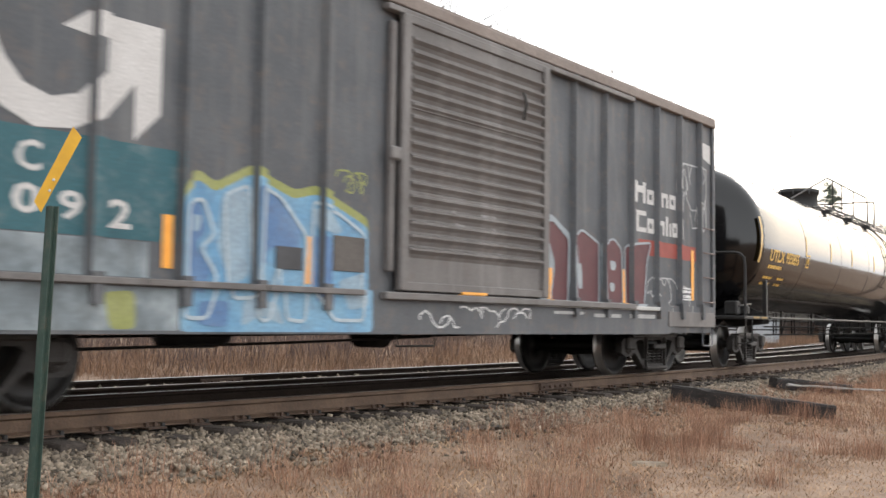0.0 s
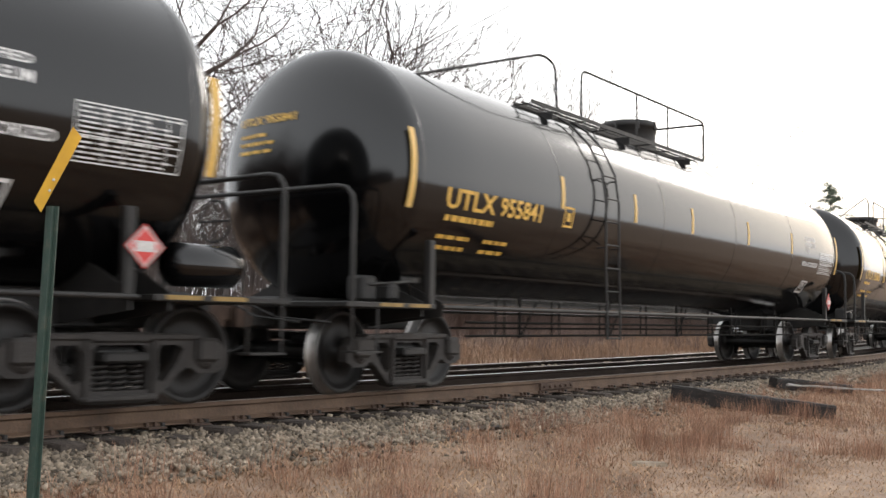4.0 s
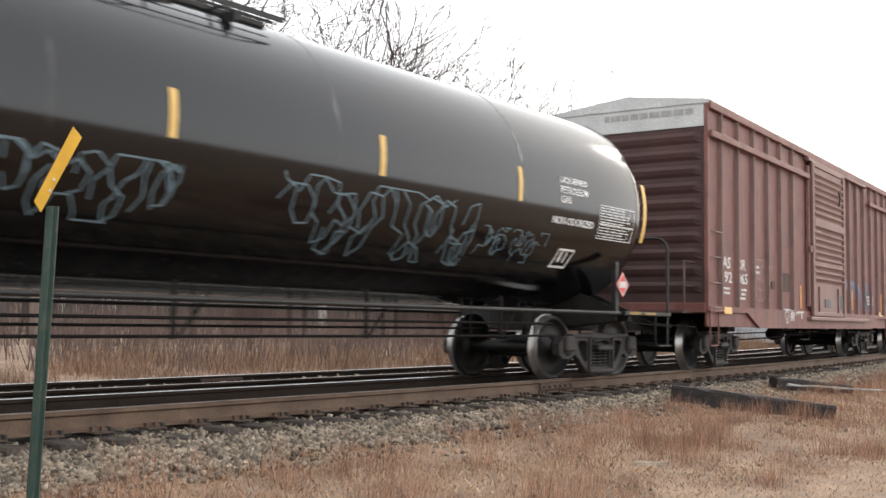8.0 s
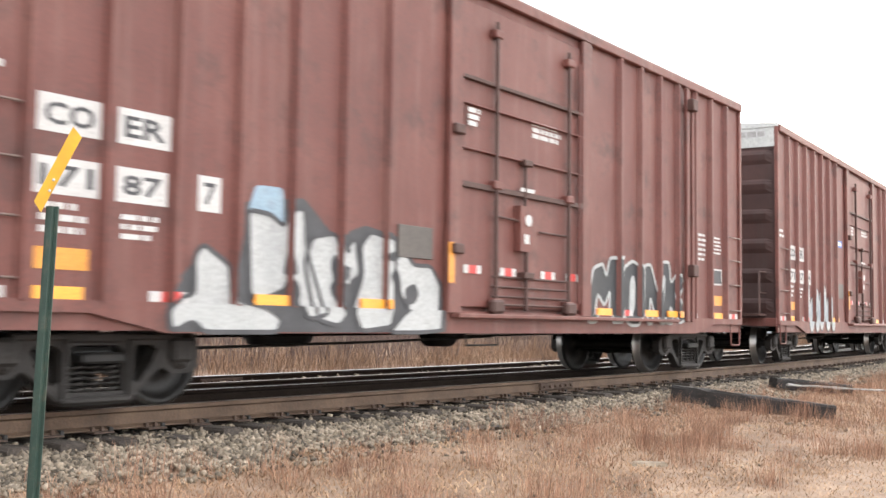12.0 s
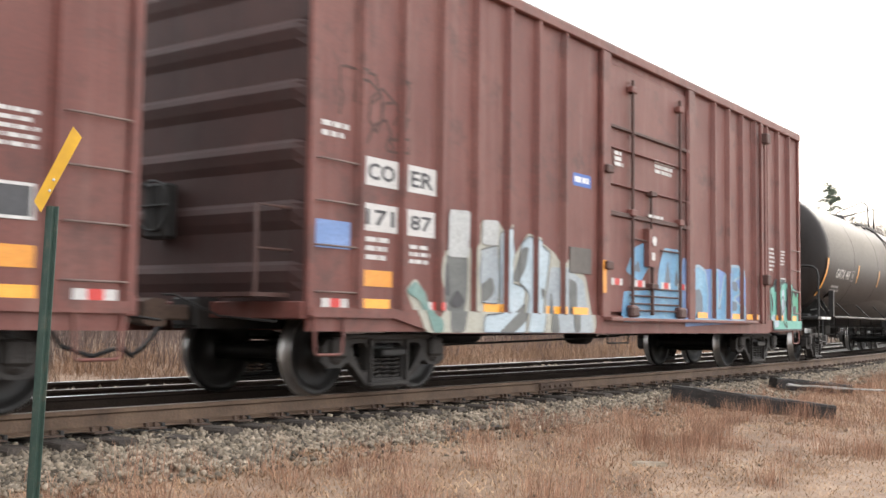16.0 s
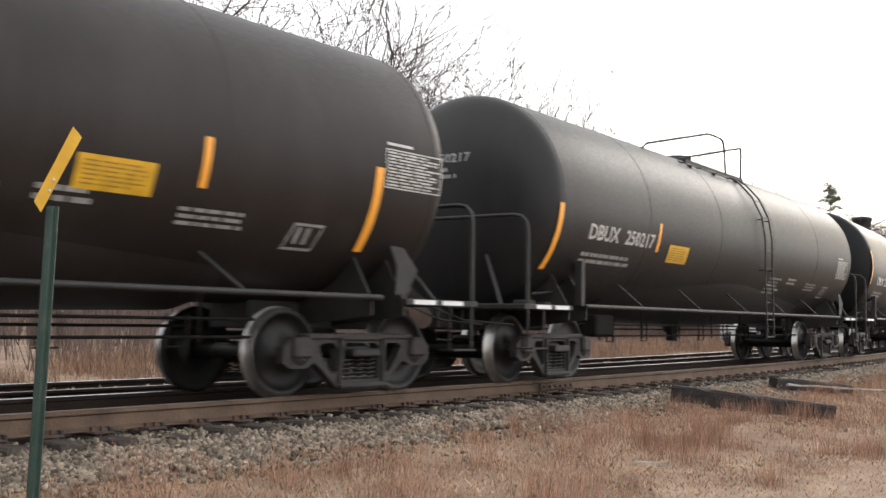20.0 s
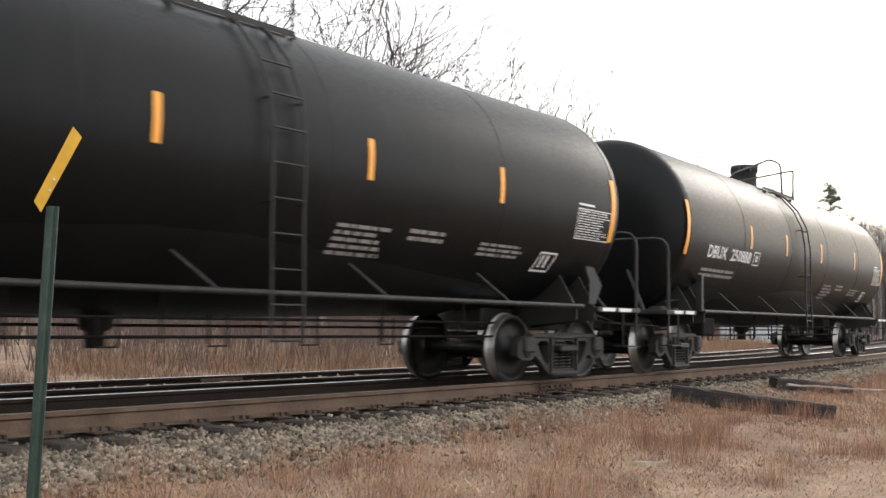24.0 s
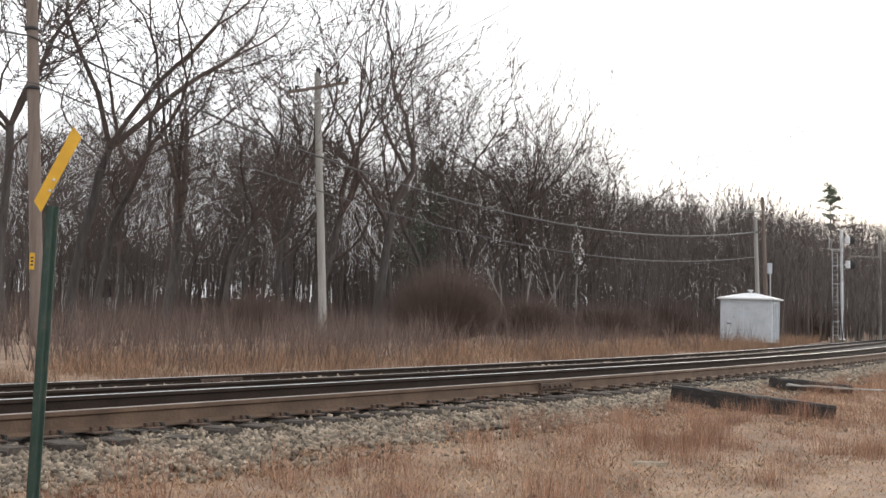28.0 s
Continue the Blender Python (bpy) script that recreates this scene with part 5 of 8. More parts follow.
def tank_car(front, rear, radius, axis, over, dish, paint, label, lpg, flip=1, ladder_x=0.75, top=(-2.2, 2.55)):
    car, half = start_car("tank_car", front, rear, label, "tank car")
    L = half + over
    prof = []
    for i in range(0, 17):
        a = math.pi / 2 * i / 16
        prof.append((radius * math.sin(a) ** (0.92 if lpg else 0.78), -L + dish * (1 - math.cos(a) ** (0.9 if lpg else 0.7))))
    for i in range(1, 14):
        prof.append((radius, -(L - dish) + 2 * (L - dish) * i / 14))
    prof += [(r, -h) for r, h in reversed(prof[:17])]
    tank = part("tank", Geo().lathe(prof, pose(0, 0, axis, 0, 90, 0), 96), M[paint], car)
    for x in ([-(L - dish), L - dish] + [(-0.62, -0.2, 0.2, 0.62)[i] * (L - dish) for i in range(4)]):
        part("weld_seam", Geo().lathe([(radius - 0.004, -0.016), (radius + 0.004, -0.006), (radius + 0.004, 0.006), (radius - 0.004, 0.016)], pose(x, 0, axis, 0, 90, 0), 72), M[paint], tank)
    # manway and top walk
    mr = 0.50 if lpg else 0.29
    mx = 0.15 if lpg else 0.05
    mz = axis + radius - 0.06
    mh = 0.56 if lpg else (0.60 if paint == "tank_matt" else 0.24)
    man = part("manway", Geo().lathe([(mr * 1.06, 0), (mr, 0.04), (mr, mh - 0.16), (mr * 1.05, mh - 0.15), (mr * 1.05, mh - 0.07), (mr * 0.98, mh - 0.03), (0.3 * mr, mh), (0, mh)], pose(mx, 0, mz), 32), M["steel_black"], car, "black round manway housing")
    for i in range(8):
        a = 2 * math.pi * i / 8
        part("bolt", kept(("bolt", lpg), lambda: Geo().lathe([(0, 0.16), (0.022, 0.155), (0.025, 0)], Matrix.Identity(4), 6).mesh("bolt", M["steel_black"])), None, man, "", pose(mx + mr * 1.06 * math.cos(a), mr * 1.06 * math.sin(a), mz + mh - 0.2))
    z0 = axis + radius - (0.15 if lpg else 0.26)
    px0, px1 = top
    for side in (-1, 1):
        g = Geo()
        y0, y1 = sorted((side * 0.72, side * 1.0))
        for i in range(3):
            y = y0 + (y1 - y0) * i / 2
            g.box(px0, px1, y - 0.006, y + 0.006, z0 - 0.02, z0 + 0.015)
        for i in range(int((px1 - px0) / 0.8) + 1):
            g.box(px0 + 0.8 * i, px0 + 0.8 * i + 0.02, y0, y1, z0 - 0.04, z0 - 0.02)
        g.box(px0, px1, y0 - 0.012, y0, z0 - 0.03, z0 + 0.03).box(px0, px1, y1, y1 + 0.012, z0 - 0.03, z0 + 0.03)
        part("top_walk", g, M["steel_black"], car, "black open grating walkway" if side < 0 else "")["kind"] = "stuff"
        for i in range(3):
            x = px0 + (px1 - px0) * (0.1 + 0.4 * i)
            part("walk_bracket", Geo().box(x - 0.02, x + 0.02, y0, y1, z0 - 0.15, z0 - 0.04), M["steel_black"], car)
    zt = z0 + 0.74
    if lpg and flip > 0:
        part("handrail", Geo().tube(hoop([(px0 - 2.4, -0.75, z0 - 0.08), (px0 + 0.35, -0.98, zt), (px0 + 0.7, -1.0, zt - 0.08), (px0 + 0.75, -1.0, z0)]), 0.021, 6), M["steel_black"], car)
        a, b = px0 + 1.5, px1
        rl = Geo().tube(hoop([(a, -1.0, z0), (a, -1.0, zt), (b, -1.0, zt), (b, -1.0, z0)]), 0.021, 6).tube(hoop([(b, -1.0, zt - 0.05), (b, 1.0, zt - 0.05), (b, 1.0, z0)]), 0.021, 6)
        for q in (0.40, 0.66):
            rl.tube([(a + (b - a) * q, -1.0, z0), (a + (b - a) * q, -1.0, zt)], 0.017, 6)
        part("handrail", rl, M["steel_black"], car)
    elif lpg:
        rl = Geo().tube(hoop([(px0 - 2.3, -0.75, z0 - 0.05), (px0 + 0.35, -1.0, zt + 0.02), (px1 - 1.0, -1.0, zt), (px1 - 1.0, -1.0, z0)]), 0.021, 6)
        for q in (0.95, 1.95, 3.4):
            rl.tube([(px0 + q, -1.0, z0), (px0 + q, -1.0, zt)], 0.017, 6)
        part("handrail", rl, M["steel_black"], car)
        part("handrail", Geo().tube(hoop([(px1, -1.0, z0), (px1, -1.0, zt), (px1, 1.0, zt), (px1, 1.0, z0)], bend=0.06), 0.021, 6), M["steel_black"], car)
    else:
        part("handrail", Geo().tube(hoop([(px0 - 1.3, -0.7, z0 - 0.02), (px0 - 1.2, -0.75, z0 + 0.16), (px1 - 1.7, -0.95, zt - 0.04), (px1 - 1.0, -0.98, zt - 0.06), (px1 - 0.9, -0.98, z0)]), 0.022, 6), M["steel_black"], car)
        part("handrail", Geo().tube(hoop([(px1 - 2.1, -0.2, z0 + 0.18), (px1, -0.98, zt - 0.08), (px1 - 0.04, -0.98, z0)], bend=0.05), 0.022, 6), M["steel_black"], car)
    # side ladder, following the shell and then dropping straight
    skin = tank_skin(radius, axis)
    lad = Geo()
    lx = (ladder_x - 0.21, ladder_x + 0.21)
    def on(zv, extra):
        dz = zv - axis
        if zv < axis - 0.15:
            return -(radius + extra) - (0.0 if zv > 1.2 else 0.02)
        return -math.sqrt(max(0.02, radius ** 2 - dz * dz)) - extra
    zlist = [0.58, 1.0, 1.6, 2.2, axis, axis + 0.45, axis + 0.85, axis + 1.15, axis + 1.32]
    for x in lx:
        lad.tube([(x, on(zv, 0.10), zv) for zv in zlist], 0.017, 6)
    for i in range(9):
        zv = 0.60 + 0.335 * i
        lad.tube([(lx[0], on(zv, 0.10), zv), (lx[1], on(zv, 0.10), zv)], 0.012, 5)
    for zv in (1.9, 2.9):
        for x in lx:
            lad.tube([(x, on(zv, 0.10), zv), (x, on(zv, 0.0) + 0.04, zv)], 0.012, 5)
    part("ladder", lad, M["steel_black"], car)
    # running rails, bolster saddles, ends
    zr = 0.97 if lpg else 1.05
    for side in (-1, 1):
        part("side_rail", Geo().tube([(-half + 0.15, side * 1.45, zr), (half - 0.15, side * 1.45, zr)], 0.026 if lpg else 0.032, 8), M["steel_black"], car)
        for i in range(0 if lpg else 5):
            x = (-0.7 + 0.35 * i) * half
            y = math.sqrt(max(0, radius ** 2 - (zr + 0.42 - axis) ** 2)) if zr + 0.42 > axis - radius else 0.4
            part("rail_stay", Geo().tube([(x - 0.24, side * min(1.3, y + 0.02), zr + 0.36), (x + 0.08, side * 1.45, zr)], 0.019, 5), M["steel_black"], car)
    for e in (-1, 1):
        for side in (-1, 1):
            web = Geo()
            m = pose(e * half, 0, 0)
            yz = [(side * 0.2, 0.72), (side * 1.42, 0.86), (side * 1.42, 1.02), (side * (0.95 if lpg else 1.12), 1.22 if lpg else 1.52), (side * 0.7, axis - radius + 0.26), (side * 0.2, axis - radius + 0.06)]
            for dx in ((-0.26, 0.26) if not lpg else (-0.2, 0.2)):
                k = len(web.v)
                web.add([m @ Vector((dx + o, y, z)) for o in (-0.012, 0.012) for y, z in yz], [tuple(range(6)), tuple(reversed(range(6, 12)))] + [(i, (i + 1) % 6, 6 + (i + 1) % 6, 6 + i) for i in range(6)])
            part("saddle", web, M["steel_black"], car)
        part("sill", Geo().box(min(e * half - e * 1.0, e * (half + 1.25)), max(e * half - e * 1.0, e * (half + 1.25)), -0.33, 0.33, 0.70, 1.06, 0.02), M["steel_black"], car)
        x0, x1 = e * (half + (0.0 if lpg else 0.25)), e * (half + 1.55)
        pl = part("end_platform", Geo().box(min(x0, x1), max(x0, x1), -1.47, 1.47, 0.98 if not lpg else 0.94, 1.05 if not lpg else 1.0, 0.01), M["steel_black"], car)
        for i in range(2):
            part("reflector", Geo().box(min(x0 + e * (0.12 + 0.5 * i), x0 + e * (0.5 + 0.5 * i)), max(x0 + e * (0.12 + 0.5 * i), x0 + e * (0.5 + 0.5 * i)), -1.476, -1.468, 0.955 if lpg else 0.99, 0.995 if lpg else 1.04), M["dull_tape" if lpg else "white_paint"], pl, "dull yellow strip" if lpg else "white strip")
        xr = e * (half + 1.45)
        part("end_rail", Geo().tube(hoop([(xr, -1.45, 1.0), (xr, -1.45, 2.2), (xr, 1.45, 2.2), (xr, 1.45, 1.0)], bend=0.22), 0.026, 8), M["steel_black"], car, "black pipe safety railing")
        part("step", Geo().tube([(xr, -1.45, 1.0), (xr, -1.45, 0.48), (xr - e * 0.42, -1.45, 0.48), (xr - e * 0.42, -1.45, 1.0)], 0.017, 5).box(min(xr, xr - e * 0.42), max(xr, xr - e * 0.42), -1.52, -1.30, 0.47, 0.49), M["steel_black"], car)
        xp = e * (half + ((-0.24 if e > 0 else 0.06) if lpg else -0.05))
        if lpg:
            part("post", Geo().box(xp - 0.05, xp + 0.05, -1.46, -1.38, 0.95, 1.72, 0.006), M["steel_black"], car)
            d = 0.15
            if e > 0:
                pc = part("placard", Geo().prism([(xp + 0.12, 1.20), (xp + 0.31, 1.39), (xp + 0.12, 1.58), (xp - 0.07, 1.39)], -1.485, -1.478), M["red"], car, "red diamond placard with white panel")
                part("placard_border", Geo().prism([(xp + 0.12, 1.215), (xp + 0.295, 1.39), (xp + 0.12, 1.565), (xp - 0.055, 1.39)], -1.4885, -1.4855, None, [[(xp + 0.12, 1.235), (xp - 0.035, 1.39), (xp + 0.12, 1.545), (xp + 0.275, 1.39)]]), M["logo_white"], pc, "thin white border")
                part("placard_panel", Geo().box(xp + 0.02, xp + 0.22, -1.489, -1.486, 1.345, 1.435), M["logo_white"], pc)
        else:
            if e < 0:
                part("post", Geo().box(xp - 0.05, xp + 0.05, -1.47, -1.36, 1.05, 1.68, 0.006).add([(xp, -1.40, 1.68), (xp - e * 0.32, -1.15, 1.55), (xp - e * 0.32, -1.15, 1.50), (xp, -1.40, 1.60)], [(0, 1, 2, 3)]), M["steel_black"], car)
            if e > 0:
                part("placard_board", Geo().prism([(half + 0.08, 1.62), (half + 0.31, 1.61), (half + 0.55, 1.37), (half + 0.37, 1.09), (half + 0.18, 1.09), (half + 0.2, 1.4)], -1.36, -1.345), M["steel_black"], car, "bent grey placard board")
            part("brace", Geo().tube([(e * (half + 1.35), -1.0, 1.02), (e * (half + 0.82), -0.3, 2.1)], 0.03, 6), M["steel_black"], car)
        coupler(car, e * (half + 1.62), e)
    # brake gear
    br = 1 if lpg else 1
    xr = half + (0.74 if lpg else 0.95)
    if lpg and flip < 0:
        part("reservoir", Geo().lathe([(0, -0.40), (0.15, -0.38), (0.2, -0.32), (0.2, 0.32), (0.15, 0.38), (0, 0.40)], pose(xr, -1.14, 1.28, 0, 90, 0), 20), M["tank_black"], car, "glossy black air reservoir")
    valve = Geo().box(-half - 0.85, -half - 0.6, -1.1, -0.85, 1.02, 1.30 if lpg else 1.12, 0.03).box(-half - 0.5, -half - 0.3, -1.2, -1.0, 1.02, 1.22 if lpg else 1.10, 0.04)
    valve.tube([(-half - 0.75, -1.1, 1.2), (-half - 0.1, -1.15, 1.25), (-half + 0.3, -0.9, 1.05)], 0.02, 5)
    part("brake_valve", valve, M["steel_black"], car)
    if lpg:
        part("brake_wheel", Geo().tube([(-half - 1.5, 0.55 + 0.24 * math.cos(a), 1.9 + 0.24 * math.sin(a)) for a in [2 * math.pi * i / 18 for i in range(19)]], 0.016, 5).tube([(-half - 1.5, 0.31, 1.9), (-half - 1.5, 0.79, 1.9)], 0.012, 5).tube([(-half - 1.5, 0.55, 1.66), (-half - 1.5, 0.55, 2.14)], 0.012, 5), M["steel_black"], car)
    for y, z in (((-1.0, 0.80), (-1.0, 0.63), (0.2, 0.72)) if lpg else ((-0.75, 0.80), (0.2, 0.72), (-0.75, 0.62))):
        part("brake_rod", Geo().tube([(-half + 1.3, y, z), (half - 1.3, y, z)], 0.017, 5), M["under_black"], car)
    for i in range(9 if lpg else 7):
        x = -half + 2.0 + (2 * half - 4.0) * i / (8 if lpg else 6)
        part("rod_hanger", Geo().tube([(x, -0.75, 0.56), (x, -0.75, axis - radius + 0.3)] if not lpg else [(x, -1.0, 1.10), (x, -1.0, 0.62), (x + 0.22, -1.0, 0.62), (x + 0.22, -1.0, 1.10)], 0.014, 5), M["under_black"], car)
    if lpg:
        for i in range(5):
            x = -half + 2.6 + (2 * half - 5.2) * i / 4
            part("hanger_plate", Geo().box(x - 0.025, x + 0.025, -1.02, -0.99, 0.60, 1.16, 0.006), M["under_black"], car)
            part("hanger_brace", Geo().tube([(x + 0.05, -1.0, 0.62), (x + 0.45, -1.0, 1.08)], 0.016, 5), M["under_black"], car)
    if not lpg:
        hb = half - 1.9
        part("belly", Geo().lathe([(0.0, -hb - 1.2), (0.95, -hb - 1.0), (1.28, -hb), (1.36, -0.6), (1.36, 0.6), (1.28, hb), (0.95, hb + 1.0), (0.0, hb + 1.2)], pose(0, 0, 2.16, 0, 90, 0), 64), M[paint], tank, "sloping dark tank belly")
        for i in range(8):
            x = -half + 2.2 + (2 * half - 4.6) * i / 7
            part("rod_loop", Geo().tube([(x, -0.78, 0.84), (x, -0.78, 0.53), (x + 0.24, -0.78, 0.53), (x + 0.24, -0.78, 0.84)], 0.014, 5), M["under_black"], car)
        part("valve_box", Geo().box(-half + 1.5, -half + 2.1, -0.95, -0.6, 0.62, 0.95, 0.03), M["under_black"], car)
        part("outlet_valve", Geo().lathe([(0, 0), (0.10, 0), (0.10, 0.16), (0.16, 0.18), (0.20, 0.42), (0.5, 0.55)], pose(-0.2, 0, 0.50), 14), M["steel_black"], car)
    return car, skin, tank, half


def reflect(skin, car, xs, z0, z1, w=0.085, mat="reflector"):
    for x in xs:
        skin.put("reflector", rect(x - w / 2, x + w / 2, z0, z1), mat, car, 0.006, "yellow reflective strip")


def lpg_car(front, rear, number, flip, seed, tagged_over):
    car, skin, tank, half = tank_car(front, rear, 1.50, 2.54, 0.93, 0.62, "tank_black", "glossy black pressure tank car with yellow markings" + (" and blue scrawls" if tagged_over else ""), True, flip,
                                     -3.75 if flip > 0 else 4.6, (-5.1, 1.3) if flip > 0 else (-1.25, 5.05))
    reflect(skin, car, (-8.45, 8.5), 2.06, 2.95, 0.10, "reflector_pale")
    reflect(skin, car, (-5.05, -2.74, -0.46, 2.34, 5.04), 2.36, 2.80, 0.085, "reflector_pale")
    skin.put("lettering", fit_text("UTLX", -7.76, -6.70, 2.12, 2.36), "yellow_paint", tank, 0.005, "yellow stencilled letters")
    skin.put("lettering", fit_text(number, -6.60, -5.58, 2.12, 2.36), "yellow_paint", tank, 0.005, "yellow stencilled digits")
    skin.put("small_print", bars(-7.72, -6.63, 1.97, 2.06, 1, seed, 0.25) + bars(-7.75, -6.95, 1.62, 1.86, 2, seed + 1, 0.62) + bars(-6.75, -6.15, 1.62, 1.86, 2, seed + 7, 0.62), "yellow_paint", tank, 0.005, "faded yellow small print")
    skin.put("emblem", ring(-4.98, -4.72, 2.12, 2.40, 0.03) + rect(-4.90, -4.80, 2.20, 2.32), "yellow_paint", tank, 0.005, "yellow square emblem")
    for line, x0, x1, z in (("LIQUEFIED", 6.03, 6.75, 2.70), ("PETROLEUM", 6.03, 6.75, 2.57), ("GAS", 6.03, 6.30, 2.44), ("NON-ODORIZED", 5.88, 6.98, 2.15)):
        skin.put("lettering", fit_text(line, x0, x1, z, z + 0.10), "white_paint", tank, 0.005, "white stencilled words")
    skin.put("data_panel", ring(7.12, 8.16, 2.03, 2.51, 0.012) + bars(7.16, 8.15, 2.05, 2.49, 11, seed + 2, 0.62) + [t for i in range(4) for t in rect(7.4 + 0.2 * i, 7.408 + 0.2 * i, 2.05, 2.49)] + rect(7.12, 8.16, 2.24, 2.25), "white_paint", tank, 0.005, "white ruled data panel")
    skin.put("emblem", ring(6.24, 6.66, 1.58, 1.84, 0.03, 0.04) + rect(6.36, 6.42, 1.66, 1.80) + rect(6.50, 6.54, 1.66, 1.80), "white_paint", tank, 0.005, "white framed emblem")
    # number on the leading head
    xh = -(half + 0.93)
    g = Geo()
    for t in fit_text("UTLX " + number, -0.90, 0.10, 3.10, 3.20) + bars(-0.84, -0.2, 2.72, 3.02, 3, seed + 6, 0.6):
        vs = []
        for a, z in t:
            rr = min(0.999, math.hypot(a, z - 2.54) / 1.50)
            u = rr ** (1 / 0.92)
            vs.append((xh + 0.62 * (1 - math.sqrt(max(0, 1 - u * u)) ** 0.9) - 0.012, -a, z))
        g.add(vs, [(0, 1, 2)])
    part("head_lettering", g, M["yellow_paint"], tank, "small yellow stencilled number on the head")["kind"] = "stuff"
    return car, skin, tank


def gp_car(front, rear, mark, number, paint, seed, low, label, extras):
    car, skin, tank, half = tank_car(front, rear, 1.53, 2.50, 1.08, 0.46, paint, label, False, 1, extras.get("ladder", 0.75), extras.get("top", (-1.8, 1.4)))
    top, bot = (2.41, 1.96) if low else (2.72, 2.28)
    reflect(skin, car, extras["strips"], bot, top)
    e0, e1 = (1.54, 2.42) if low else (1.99, 2.89)
    reflect(skin, car, extras["ends"], e0, e1, 0.12)
    ink = extras.get("ink", "white_paint")
    x0, x1, x2, x3 = extras["marks"]
    skin.put("lettering", fit_text(mark, x0, x1, 2.0, 2.22), ink, tank, 0.005, "white stencilled letters")
    skin.put("lettering", fit_text(number, x2, x3, 2.0, 2.22), ink, tank, 0.005, "white stencilled digits")
    if extras.get("emblem", True):
        skin.put("emblem", ring(x3 + 0.16, x3 + 0.52, 1.98, 2.24, 0.022) + rect(x3 + 0.28, x3 + 0.40, 2.05, 2.17), "grey_paint" if low else ink, tank, 0.005)
    skin.put("small_print", bars(x0 - 0.05, x3 - 0.6, 1.66, 1.84, 2, seed), "grey_paint", tank, 0.005, "grey small print")
    skin.put("small_print", bars(1.72, 2.6, 1.48, 1.83, 5, seed + 1) + bars(2.9, 3.6, 1.70, 1.86, 2, seed + 2) + bars(4.3, 5.3, 1.62, 1.80, 3, seed + 3), "grey_paint", tank, 0.005, "grey small print")
    pa, pz = extras.get("panel", (6.36, 1.98))
    skin.put("data_panel", rect(pa + 0.02, pa + 0.44, pz + 0.46, pz + 0.49) + ring(pa, pa + 0.94, pz, pz + 0.42, 0.014) + bars(pa + 0.04, pa + 0.92, pz + 0.02, pz + 0.40, 11, seed + 4, 0.45 if low else 0.60), "white_paint" if not low else "reflector_grey", tank, 0.005, "pale ruled data panel")
    skin.put("emblem", ring(5.66, 6.08, 1.50, 1.76, 0.026, 0.05) + rect(5.78, 5.83, 1.56, 1.72) + rect(5.90, 5.96, 1.56, 1.72), ink if not low else "grey_paint", tank, 0.005)
    # number on the leading head
    xh = -(half + 1.08)
    g = Geo()
    for t in fit_text(mark + " " + number, -0.95, 0.30, 3.02, 3.15) + bars(-0.92, 0.1, 2.78, 2.97, 2, seed + 6):
        vs = []
        for a, z in t:
            y = -a
            rr = min(0.999, math.hypot(y, z - 2.5) / 1.53)
            s = rr ** (1 / 0.78)
            x = xh + 0.46 * (1 - math.sqrt(max(0, 1 - s * s)) ** 0.7)
            vs.append((x - 0.012, y, z))
        g.add(vs, [(0, 1, 2)])
    part("head_lettering", g, M[ink if not low else "grey_paint"], tank, "small stencilled number on the head")["kind"] = "stuff"
    if extras.get("yellow_sign"):
        a, b = extras["yellow_sign"]
        ys = skin.put("warning_panel", rect(a, b, 1.83, 2.11), "yellow", tank, 0.006, "yellow warning panel with dark print")
        skin.put("print", bars(a + 0.06, b - 0.04, 1.86, 2.08, 6, seed + 5, 0.62), "ochre_print", ys, 0.009)
    return car, skin, tank


# ---- boxcars ----
SIDE = 1.47


def box_skin(ribs, depth, door, sill_top):
    """Side sheet at SIDE with vertical ribs and a door that stands out."""
    cuts = [c for x, w in ribs for c in (x - w / 2, x + w / 2)] + list(door[:2])

    def lay(x, z, mx, mz, lift):
        y = SIDE
        if mz < sill_top:
            return (x, -SIDE - 0.056 - lift, z)
        if door[0] < mx < door[1]:
            y = SIDE + door[2]
        for r, w in ribs:
            if abs(mx - r) < w / 2:
                y = SIDE + depth
        return (x, -y - lift, z)
    return Skin(lay, cuts, [sill_top])


